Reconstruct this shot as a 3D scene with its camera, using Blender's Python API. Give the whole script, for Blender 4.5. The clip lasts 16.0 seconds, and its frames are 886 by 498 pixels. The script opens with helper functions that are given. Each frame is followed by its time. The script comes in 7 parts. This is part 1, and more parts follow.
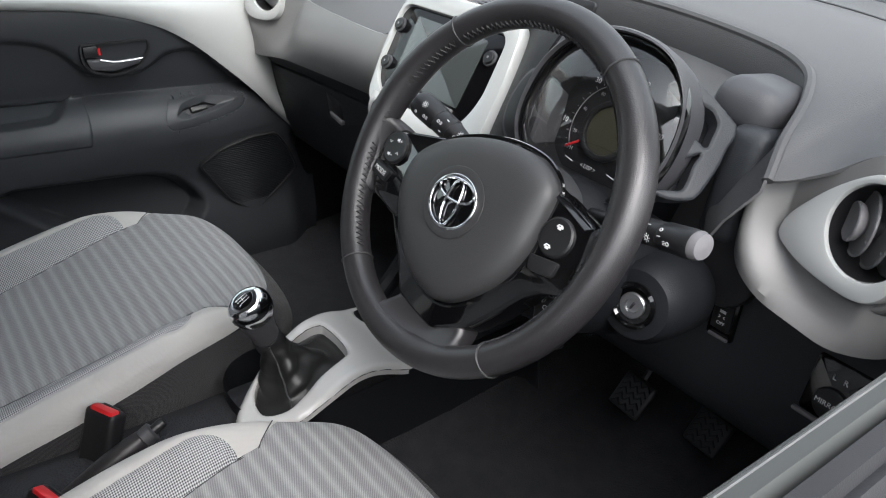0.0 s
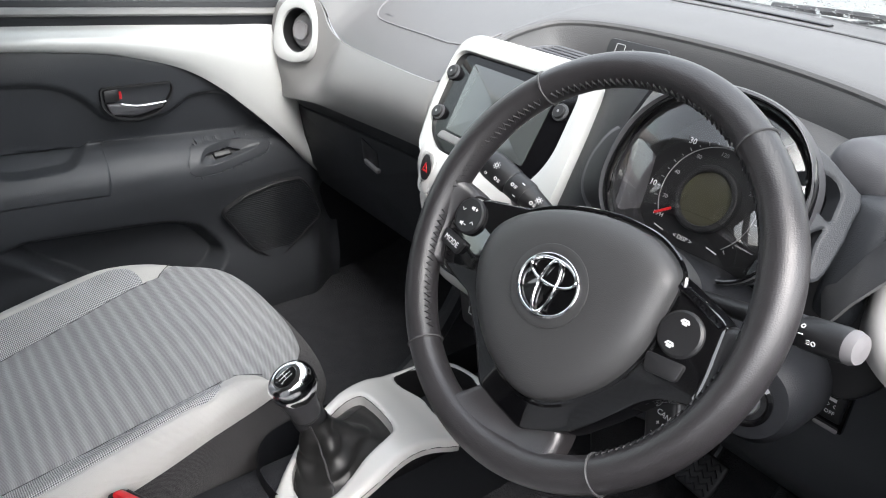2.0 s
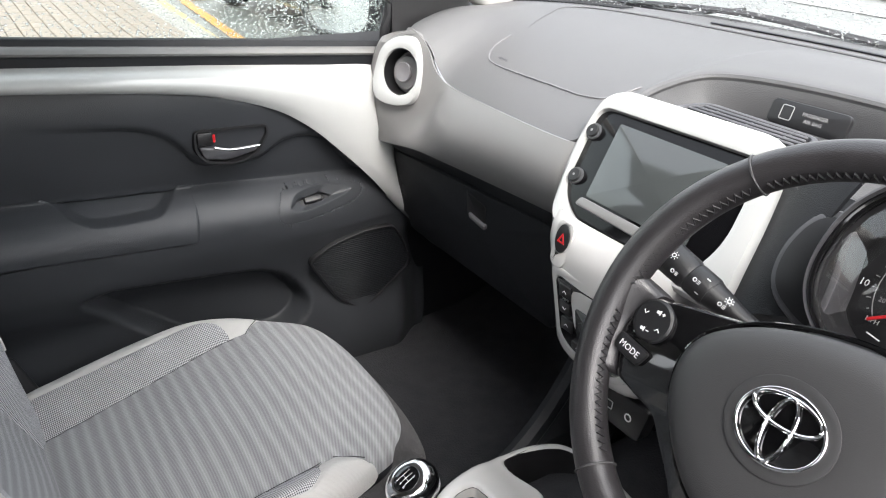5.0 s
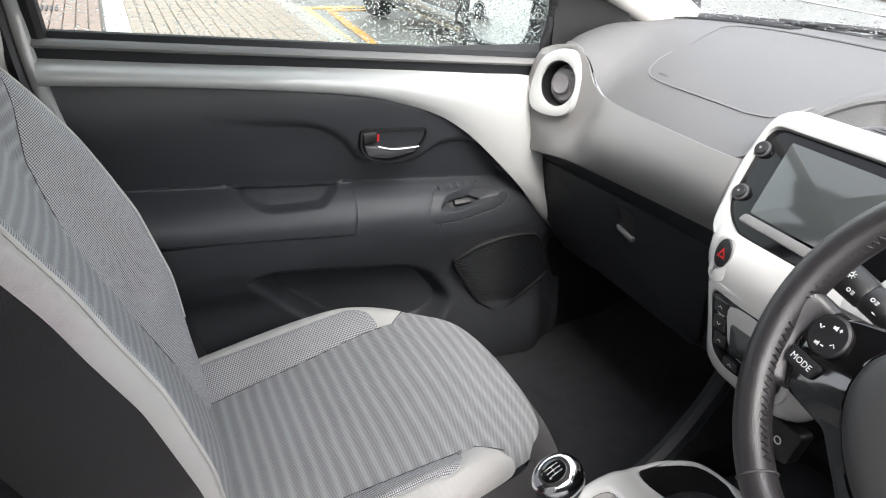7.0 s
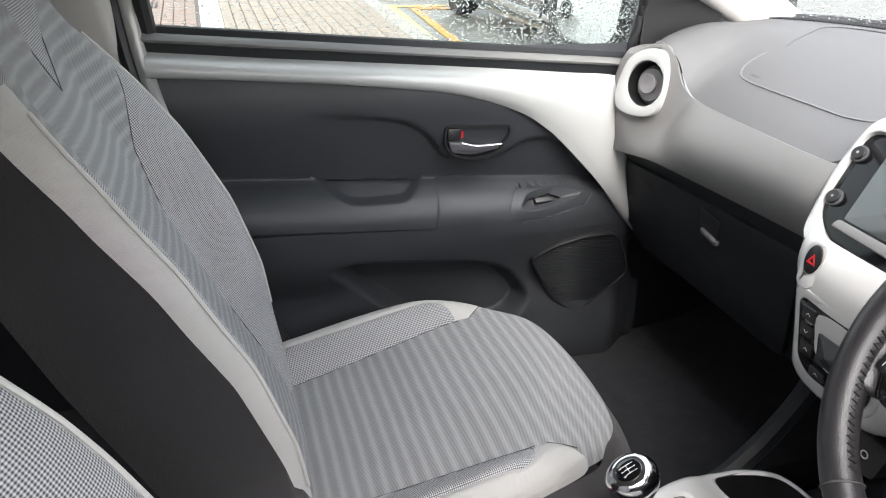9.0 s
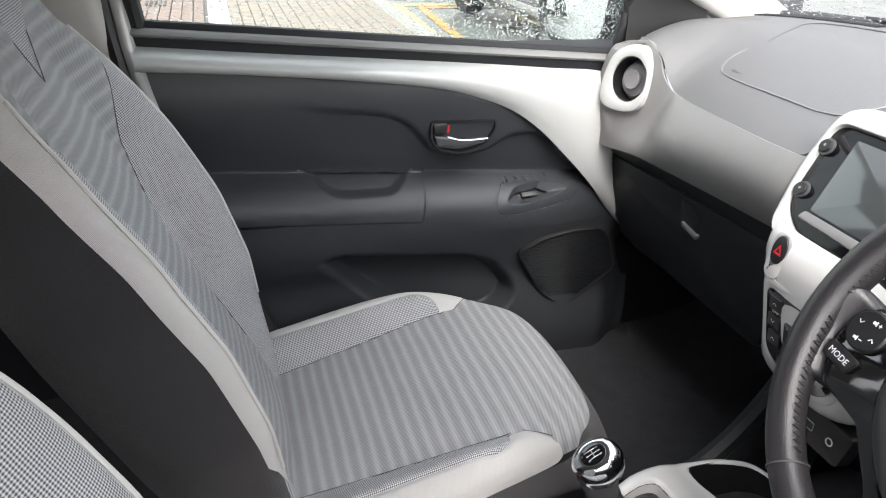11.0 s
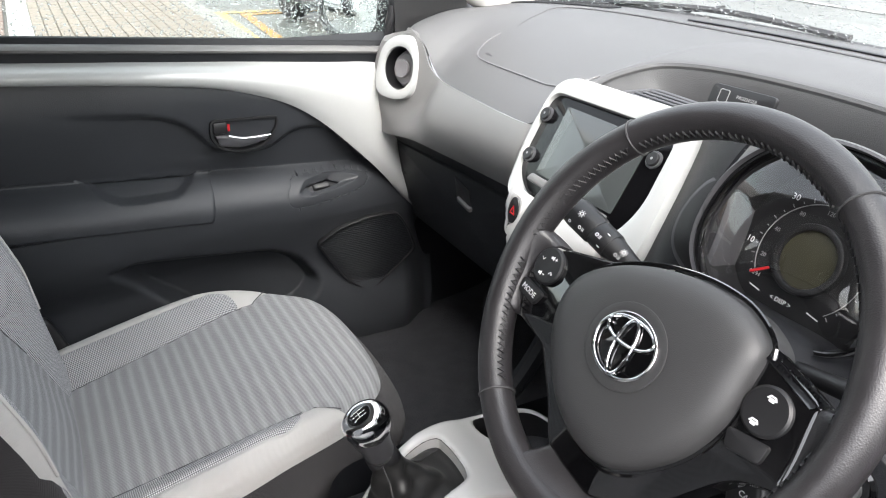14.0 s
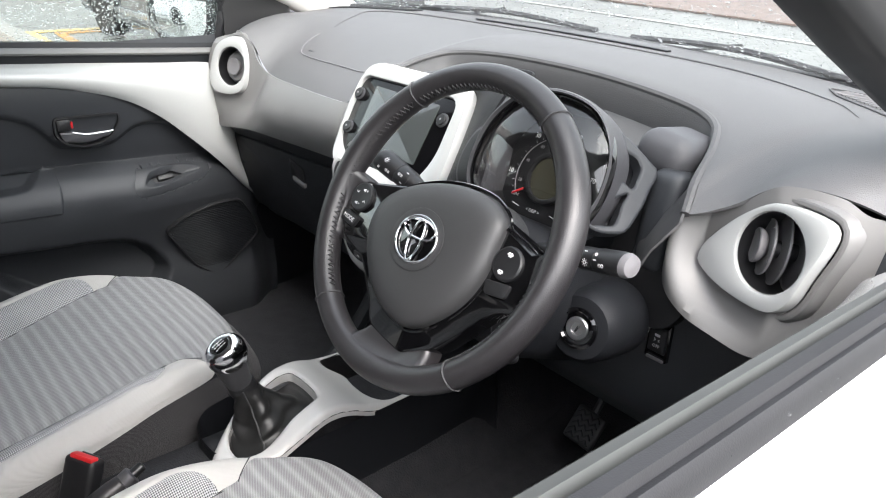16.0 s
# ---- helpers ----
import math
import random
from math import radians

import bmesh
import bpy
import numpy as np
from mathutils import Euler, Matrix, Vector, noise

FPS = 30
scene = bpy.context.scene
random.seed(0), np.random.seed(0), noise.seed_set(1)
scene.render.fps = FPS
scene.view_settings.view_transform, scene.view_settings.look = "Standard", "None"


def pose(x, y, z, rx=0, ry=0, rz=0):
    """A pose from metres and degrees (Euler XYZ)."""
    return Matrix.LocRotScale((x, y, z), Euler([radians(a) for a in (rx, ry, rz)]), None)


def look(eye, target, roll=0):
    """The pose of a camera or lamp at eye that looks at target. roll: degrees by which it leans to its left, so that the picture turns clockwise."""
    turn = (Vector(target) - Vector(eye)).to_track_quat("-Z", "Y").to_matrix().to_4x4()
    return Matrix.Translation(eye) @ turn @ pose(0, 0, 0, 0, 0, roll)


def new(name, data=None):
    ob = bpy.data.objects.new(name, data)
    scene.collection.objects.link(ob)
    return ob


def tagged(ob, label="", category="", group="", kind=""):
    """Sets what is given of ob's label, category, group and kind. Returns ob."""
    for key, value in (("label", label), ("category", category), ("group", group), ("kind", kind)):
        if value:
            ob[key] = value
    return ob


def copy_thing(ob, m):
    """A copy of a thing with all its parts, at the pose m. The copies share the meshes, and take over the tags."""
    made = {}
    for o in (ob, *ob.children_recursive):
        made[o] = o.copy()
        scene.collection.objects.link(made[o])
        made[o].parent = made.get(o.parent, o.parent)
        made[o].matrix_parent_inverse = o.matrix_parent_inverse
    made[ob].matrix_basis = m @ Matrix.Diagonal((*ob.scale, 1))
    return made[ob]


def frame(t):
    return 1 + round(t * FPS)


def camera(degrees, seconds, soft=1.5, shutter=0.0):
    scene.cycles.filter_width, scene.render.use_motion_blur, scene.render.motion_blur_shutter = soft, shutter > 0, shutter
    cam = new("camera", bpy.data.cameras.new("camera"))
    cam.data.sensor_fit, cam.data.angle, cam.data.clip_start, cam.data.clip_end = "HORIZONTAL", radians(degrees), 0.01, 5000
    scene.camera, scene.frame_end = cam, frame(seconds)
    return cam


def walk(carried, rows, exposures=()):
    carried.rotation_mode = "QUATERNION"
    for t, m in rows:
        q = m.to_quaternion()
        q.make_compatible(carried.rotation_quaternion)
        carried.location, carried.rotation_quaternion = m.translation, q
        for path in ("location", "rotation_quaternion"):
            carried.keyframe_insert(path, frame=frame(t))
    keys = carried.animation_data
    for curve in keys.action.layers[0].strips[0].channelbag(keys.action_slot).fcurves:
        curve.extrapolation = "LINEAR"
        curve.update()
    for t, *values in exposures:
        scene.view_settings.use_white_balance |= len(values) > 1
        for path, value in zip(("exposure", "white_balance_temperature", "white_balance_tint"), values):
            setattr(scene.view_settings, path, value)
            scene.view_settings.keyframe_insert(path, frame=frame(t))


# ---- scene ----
cam = camera(61.5, 16.0, 1.1)
PATH = [
    (0, (0.832, -0.683, 1.243), (-0.532, 0.383, 0.241), 2.5),
    (0.5, (0.764, -0.706, 1.241), (-0.62, 0.371, 0.279), 2.5),
    (1, (0.73, -0.707, 1.234), (-0.659, 0.38, 0.291), 2.7),
    (1.5, (0.716, -0.699, 1.235), (-0.673, 0.388, 0.292), 2.6),
    (2, (0.699, -0.685, 1.239), (-0.69, 0.408, 0.303), 2.8),
    (2.5, (0.672, -0.676, 1.237), (-0.715, 0.42, 0.301), 2.9),
    (3, (0.635, -0.671, 1.234), (-0.752, 0.431, 0.305), 3.1),
    (5.5, (0.524, -0.724, 1.249), (-0.992, 0.239, 0.369), 3.2),
    (6, (0.528, -0.751, 1.244), (-1.033, 0.15, 0.378), 3.5),
    (6.5, (0.534, -0.765, 1.246), (-1.065, 0.063, 0.376), 3.5),
    (7, (0.541, -0.771, 1.245), (-1.092, -0.019, 0.37), 3.2),
    (7.5, (0.548, -0.777, 1.242), (-1.113, -0.094, 0.362), 2.8),
    (8, (0.552, -0.788, 1.248), (-1.125, -0.149, 0.366), 3.0),
    (8.5, (0.552, -0.789, 1.247), (-1.142, -0.199, 0.363), 2.6),
    (11, (0.589, -0.751, 1.246), (-1.119, -0.21, 0.357), 2.5),
    (11.5, (0.605, -0.74, 1.245), (-1.102, -0.191, 0.358), 2.1),
    (12, (0.623, -0.721, 1.246), (-1.072, -0.145, 0.355), 2.0),
    (12.5, (0.642, -0.694, 1.241), (-1.038, -0.07, 0.353), 2.0),
    (13, (0.657, -0.675, 1.243), (-0.995, 0.02, 0.357), 1.7),
    (13.5, (0.673, -0.66, 1.247), (-0.941, 0.125, 0.366), 1.7),
    (14, (0.695, -0.652, 1.246), (-0.876, 0.226, 0.376), 1.6),
    (14.5, (0.709, -0.651, 1.24), (-0.813, 0.324, 0.383), 2.0),
    (15, (0.731, -0.662, 1.241), (-0.74, 0.391, 0.39), 1.6),
    (15.5, (0.784, -0.692, 1.24), (-0.634, 0.445, 0.406), 2.3),
    (16, (0.906, -0.759, 1.249), (-0.451, 0.461, 0.43), 2.5),
]
STOPS = 2.38
walk(cam, [(t, look(eye, target, roll)) for t, eye, target, roll in PATH],
     [(0.0, STOPS - 0.62, 6280, 11), (0.5, STOPS - 0.30, 6300, 11), (1.0, STOPS - 0.08, 6330, 11), (2.0, STOPS, 6380, 12), (5.5, STOPS, 6520, 13), (12.0, STOPS, 6520, 13), (15.0, STOPS, 6440, 12), (16.0, STOPS - 0.10, 6420, 12)])

# ---- daylight: a wet overcast day ----
world = bpy.data.worlds.new("overcast_sky")
scene.world = world
world.use_nodes = True
wn = world.node_tree.nodes
wl = world.node_tree.links
sky = wn.new("ShaderNodeTexSky")
sky.sky_type = "NISHITA"
sky.sun_disc = False
sky.sun_elevation = radians(53)
sky.sun_rotation = radians(106)
sky.dust_density, sky.air_density = 4.0, 1.6
hsv = wn.new("ShaderNodeHueSaturation")
hsv.inputs["Saturation"].default_value = 0.28
wl.new(sky.outputs[0], hsv.inputs["Color"])
wl.new(hsv.outputs[0], wn["Background"].inputs[0])
wn["Background"].inputs[1].default_value = 0.15

sun_data = bpy.data.lights.new("sun", "SUN")
sun_data.energy, sun_data.angle, sun_data.color = 0.45, radians(60), (1.0, 0.97, 0.93)
sun = new("sun", sun_data)
sun.matrix_world = look((5.0, -1.2, 8.0), (0, 0.2, 0.8))


# ---- shape helpers ----
def spl(pts, n, closed=False):
    """n points along a smooth curve through pts, evenly in length."""
    p = np.array(pts, float)
    m = len(p)
    out = []
    spans = m if closed else m - 1
    for i in range(spans):
        if closed:
            a, b, c, d = p[(i - 1) % m], p[i], p[(i + 1) % m], p[(i + 2) % m]
        else:
            b, c = p[i], p[i + 1]
            a = p[i - 1] if i else 2 * b - c
            d = p[i + 2] if i + 2 < m else 2 * c - b
        for t in np.linspace(0, 1, 16, endpoint=False):
            out.append(0.5 * (2 * b + (c - a) * t + (2 * a - 5 * b + 4 * c - d) * t * t + (3 * b - a - 3 * c + d) * t ** 3))
    out.append(p[0] if closed else p[-1])
    out = np.array(out)
    step = np.r_[0, np.cumsum(np.linalg.norm(np.diff(out, axis=0), axis=1))]
    s = np.linspace(0, step[-1], n, endpoint=not closed)
    return np.stack([np.interp(s, step, out[:, k]) for k in range(p.shape[1])], 1)


def poly(pts, n, closed=True):
    """n points along straight lines through pts."""
    p = np.array(list(pts) + ([pts[0]] if closed else []), float)
    step = np.r_[0, np.cumsum(np.linalg.norm(np.diff(p, axis=0), axis=1))]
    s = np.linspace(0, step[-1], n, endpoint=not closed)
    return np.stack([np.interp(s, step, p[:, k]) for k in range(p.shape[1])], 1)


def rounded(pts, r, k=6):
    """A closed 2D outline with its corners rounded by r."""
    p = [np.array(q, float) for q in pts]
    out = []
    for i, b in enumerate(p):
        a, c = p[i - 1], p[(i + 1) % len(p)]
        u, w = (a - b) / np.linalg.norm(a - b), (c - b) / np.linalg.norm(c - b)
        rr = r[i] if isinstance(r, (list, tuple)) else r
        cut = min(rr, np.linalg.norm(a - b) * 0.48, np.linalg.norm(c - b) * 0.48)
        for t in np.linspace(0, 1, k):
            out.append((1 - t) ** 2 * (b + u * cut) + 2 * t * (1 - t) * b + t * t * (b + w * cut))
    return np.array(out)


def circle(r, n=40, cx=0.0, cy=0.0, ry=None):
    a = np.linspace(0, 2 * math.pi, n, endpoint=False)
    return np.stack([cx + r * np.cos(a), cy + (ry or r) * np.sin(a)], 1)


def inset(o, d):
    """A closed 2D outline moved inwards by d."""
    o = np.asarray(o, float)
    t = np.roll(o, -1, 0) - np.roll(o, 1, 0)
    t /= np.linalg.norm(t, axis=1)[:, None] + 1e-12
    area = np.sum(o[:, 0] * np.roll(o[:, 1], -1) - o[:, 1] * np.roll(o[:, 0], -1))
    nrm = np.stack([-t[:, 1], t[:, 0]], 1) * (1 if area > 0 else -1)
    return o + nrm * d


def plane_frame(o, n, u=(1, 0, 0)):
    """A frame at o whose z axis is n, x axis near u."""
    n = Vector(n).normalized()
    u = Vector(u)
    u = (u - n * u.dot(n)).normalized()
    v = n.cross(u)
    m = Matrix((u, v, n)).transposed().to_4x4()
    m.translation = o
    return m


def put3(m, o, h=0.0):
    """2D points (or 3D) of a frame as world points."""
    a = np.array(m)
    o = np.asarray(o, float)
    if o.shape[1] == 2:
        o = np.c_[o, np.full(len(o), h) if np.ndim(h) == 0 else h]
    return o @ a[:3, :3].T + a[:3, 3]


def loft(rings, close=True, cap0=False, cap1=False):
    """A bmesh through rings of equal count."""
    bm = bmesh.new()
    n = len(rings[0])
    rows = [[bm.verts.new(p) for p in ring] for ring in rings]
    for a, b in zip(rows, rows[1:]):
        for i in range(n if close else n - 1):
            j = (i + 1) % n
            bm.faces.new((a[i], a[j], b[j], b[i]))
    for cap, row, flip in ((cap0, rows[0], True), (cap1, rows[-1], False)):
        if cap:
            mid = bm.verts.new(sum((v.co for v in row), Vector()) / n)
            for i in range(n):
                t = (row[i], row[(i + 1) % n], mid)
                bm.faces.new(t[::-1] if flip else t)
    return bm


def plate(o, m, depth=0.004, bevel=0.0012, dome=0.0, lift=0.0):
    """A solid plate of outline o in frame m, its front at lift + depth, with rounded edges."""
    o = np.asarray(o, float)
    rings = [put3(m, o, lift), put3(m, o, lift + depth - bevel), put3(m, inset(o, bevel * 0.3), lift + depth - bevel * 0.3), put3(m, inset(o, bevel), lift + depth)]
    mid = o.mean(0)
    for k in (0.35, 0.65, 0.9) if dome else ():
        rings.append(put3(m, mid + (inset(o, bevel) - mid) * (1 - k), lift + depth + dome * (1 - (1 - k) ** 2)))
    return loft(rings, True, True, True)


def ring_plate(o, i, m, depth=0.004, bevel=0.0015, lift=0.0, inner_depth=None):
    """A frame between the outlines o and i of equal count."""
    o, i = np.asarray(o, float), np.asarray(i, float)
    b = inner_depth if inner_depth is not None else 0
    return loft([put3(m, o, lift), put3(m, o, lift + depth - bevel), put3(m, inset(o, bevel * 0.3), lift + depth - bevel * 0.3), put3(m, inset(o, bevel), lift + depth),
                 put3(m, inset(i, -bevel), lift + depth), put3(m, inset(i, -bevel * 0.3), lift + depth - bevel * 0.3), put3(m, i, lift + depth - bevel), put3(m, i, lift + b)])


def tube(path, r, k=10, closed=False, flat=1.0, caps=True):
    """A tube along 3D points; r a number or one per point."""
    p = np.asarray(path, float)
    n = len(p)
    rr = np.full(n, r) if np.ndim(r) == 0 else np.asarray(r)
    t = np.roll(p, -1, 0) - np.roll(p, 1, 0) if closed else np.gradient(p, axis=0)
    t /= np.linalg.norm(t, axis=1)[:, None] + 1e-12
    up = np.array([0.03, 0.05, 1.0])
    if abs(t[:, 2]).mean() > 0.9:
        up = np.array([1.0, 0.05, 0.02])
    a = np.linspace(0, 2 * math.pi, k, endpoint=False)
    rings = []
    for q, d, s in zip(p, t, rr):
        x = np.cross(d, up)
        x /= np.linalg.norm(x) + 1e-12
        y = np.cross(x, d)
        rings.append(q + s * (np.outer(np.cos(a), x) + flat * np.outer(np.sin(a), y)))
    if closed:
        rings.append(rings[0])
        return weld(loft(rings))
    return loft(rings, True, caps, caps)


def weld(bm, d=1e-5):
    bmesh.ops.remove_doubles(bm, verts=bm.verts, dist=d)
    return bm


def join(*bms):
    """One bmesh of several."""
    out = bmesh.new()
    for b in bms:
        me = bpy.data.meshes.new("joined")
        b.to_mesh(me)
        out.from_mesh(me)
        bpy.data.meshes.remove(me)
        b.free()
    return out


def sheet(p, thick=0.0, side=None):
    """A surface from an (a, b, 3) array of points, with a back at distance thick."""
    p = np.asarray(p, float)
    a, b = p.shape[:2]
    bm = bmesh.new()
    v = [[bm.verts.new(q) for q in row] for row in p]
    for i in range(a - 1):
        for j in range(b - 1):
            bm.faces.new((v[i][j], v[i + 1][j], v[i + 1][j + 1], v[i][j + 1]))
    bmesh.ops.recalc_face_normals(bm, faces=bm.faces)
    if side is not None:
        bm.normal_update()
        total = sum((f.normal * f.calc_area() for f in bm.faces), Vector())
        if total.dot(Vector(side)) < 0:
            bmesh.ops.reverse_faces(bm, faces=bm.faces)
    if thick:
        bmesh.ops.solidify(bm, geom=bm.faces[:], thickness=-thick if side is not None else thick)
    return bm


def ruled(a, b, n=12, bulge=(0, 0, 0), power=1.0):
    """Points between two curves of equal count, bulging by a vector in the middle."""
    a, b = np.asarray(a, float), np.asarray(b, float)
    t = np.linspace(0, 1, n)[None, :, None]
    return a[:, None] * (1 - t) + b[:, None] * t + np.array(bulge, float)[None, None, :] * (4 * t * (1 - t)) ** power


def rbox(sx, sy, sz, r=0.004, seg=3, at=None):
    """A box with rounded edges in the frame at."""
    bm = bmesh.new()
    bmesh.ops.create_cube(bm, size=1, matrix=Matrix.Diagonal((sx, sy, sz, 1)))
    bmesh.ops.bevel(bm, geom=bm.edges[:] + bm.verts[:], offset=min(r, 0.45 * min(sx, sy, sz)), segments=seg, affect="EDGES", profile=0.5)
    if at is not None:
        bm.transform(at)
    return bm


def lathe(profile, m, n=32, cap0=True):
    """A turned body from (radius, height) pairs about the z axis of m."""
    a = np.linspace(0, 2 * math.pi, n, endpoint=False)
    rings = [put3(m, np.stack([r * np.cos(a), r * np.sin(a), np.full(n, h)], 1)) for r, h in profile]
    return loft(rings, True, cap0, True)


def clip(verts, uvs, faces, d):
    """The part of a mesh where d > 0: verts, uvs, faces, with a clean cut."""
    nv, nu, out, made = [], [], [], {}

    def keep(i):
        if i not in made:
            made[i] = len(nv)
            nv.append(verts[i])
            nu.append(uvs[i])
        return made[i]

    def cut(i, j):
        key = (min(i, j), max(i, j))
        if key not in made:
            t = d[key[0]] / (d[key[0]] - d[key[1]])
            made[key] = len(nv)
            nv.append(verts[key[0]] * (1 - t) + verts[key[1]] * t)
            nu.append(uvs[key[0]] * (1 - t) + uvs[key[1]] * t)
        return made[key]

    for f in faces:
        g = []
        for i, j in zip(f, (*f[1:], f[0])):
            if d[i] > 0:
                g.append(keep(i))
            if (d[i] > 0) != (d[j] > 0):
                g.append(cut(i, j))
        if len(g) > 2:
            out.append(g)
    return np.array(nv), np.array(nu), out


def mesh_uv(verts, uvs, faces):
    """A mesh with a UV map from arrays."""
    me = bpy.data.meshes.new("surface")
    me.from_pydata([tuple(v) for v in verts], [], faces)
    layer = me.uv_layers.new(name="UVMap")
    idx = np.empty(len(me.loops), int)
    me.loops.foreach_get("vertex_index", idx)
    layer.data.foreach_set("uv", np.asarray(uvs)[idx].astype(np.float32).ravel())
    return me


def part(name, bm, mat, parent=None, label="", smooth=True, angle=38):
    """One mesh object from a bmesh or a mesh, under parent."""
    if isinstance(bm, bpy.types.Mesh):
        me = bm
    else:
        me = bpy.data.meshes.new(name)
        bmesh.ops.recalc_face_normals(bm, faces=bm.faces) if smooth != "keep" else None
        bm.to_mesh(me)
        bm.free()
    me.materials.append(mat)
    if smooth:
        me.shade_smooth()
        me.set_sharp_from_angle(angle=radians(angle))
    ob = new(name, me)
    ob.parent = parent
    if label:
        tagged(ob, label)
    return ob


def thing(name, at, label, category, group="", kind=""):
    """An Empty at the base of a thing."""
    e = new(name)
    e.location = at
    bpy.context.view_layer.update()
    return tagged(e, label, category, group, kind)


def under(parent, *obs):
    """Hang world-built parts under a thing without moving them."""
    for o in obs:
        o.parent = parent
        o.matrix_parent_inverse = parent.matrix_basis.inverted()


def wpart(name, bm, mat, parent, label="", smooth=True, angle=38):
    """A part whose mesh is in world coordinates, below a placed thing."""
    ob = part(name, bm, mat, None, label, smooth, angle)
    root = parent
    inv = parent.matrix_basis.copy()
    while root.parent:
        root = root.parent
        inv = root.matrix_basis @ inv
    ob.parent = parent
    if parent.type == "EMPTY":
        ob.matrix_parent_inverse = parent.matrix_basis.inverted()
    return ob


def text(name, words, size, m, mat, parent, align="CENTER"):
    """Writing laid flat in the frame m, as a thin mesh."""
    cu = bpy.data.curves.new(name, "FONT")
    cu.body, cu.size, cu.align_x, cu.align_y, cu.extrude, cu.resolution_u = words, size, align, "CENTER", 0.00015, 2
    tmp = bpy.data.objects.new(name, cu)
    scene.collection.objects.link(tmp)
    me = bpy.data.meshes.new_from_object(tmp)
    bpy.data.objects.remove(tmp)
    me.transform(m)
    me.materials.clear()
    return wpart(name, me, mat, parent, smooth=False)


# ---- materials ----
def mat(name, base, rough=0.5, metal=0.0, grain=0.0, grain_size=0.0012, vary=0.12, vary_size=0.08, coat=0.0, spec=0.5, sheen=0.0):
    """A surface with fine relief of grain metres and slow variation of its colour and gloss."""
    m = bpy.data.materials.new(name)
    m.use_nodes = True
    n, l = m.node_tree.nodes, m.node_tree.links
    b = n["Principled BSDF"]
    b.inputs["Metallic"].default_value = metal
    b.inputs["Coat Weight"].default_value = coat
    b.inputs["Coat Roughness"].default_value = 0.04
    b.inputs["Specular IOR Level"].default_value = spec
    b.inputs["Sheen Weight"].default_value = sheen
    co = n.new("ShaderNodeTexCoord")
    slow = n.new("ShaderNodeTexNoise")
    slow.inputs["Scale"].default_value = 1 / vary_size
    slow.inputs["Detail"].default_value = 5
    l.new(co.outputs["Object"], slow.inputs["Vector"])
    mix = n.new("ShaderNodeMix")
    mix.data_type = "RGBA"
    mix.inputs["A"].default_value = (*[c * (1 - vary) for c in base], 1)
    mix.inputs["B"].default_value = (*[min(1, c * (1 + vary)) for c in base], 1)
    l.new(slow.outputs[0], mix.inputs["Factor"])
    l.new(mix.outputs["Result"], b.inputs["Base Color"])
    mr = n.new("ShaderNodeMapRange")
    mr.inputs["To Min"].default_value = max(0.02, rough - 0.07 - 0.05 * rough)
    mr.inputs["To Max"].default_value = min(1, rough + 0.07)
    l.new(slow.outputs[0], mr.inputs["Value"])
    l.new(mr.outputs[0], b.inputs["Roughness"])
    if grain:
        fine = n.new("ShaderNodeTexVoronoi")
        fine.inputs["Scale"].default_value = 1 / grain_size
        l.new(co.outputs["Object"], fine.inputs["Vector"])
        bump = n.new("ShaderNodeBump")
        bump.inputs["Strength"].default_value = min(1, grain)
        bump.inputs["Distance"].default_value = grain_size * 0.35
        l.new(fine.outputs["Distance"], bump.inputs["Height"])
        l.new(bump.outputs[0], b.inputs["Normal"])
    return m


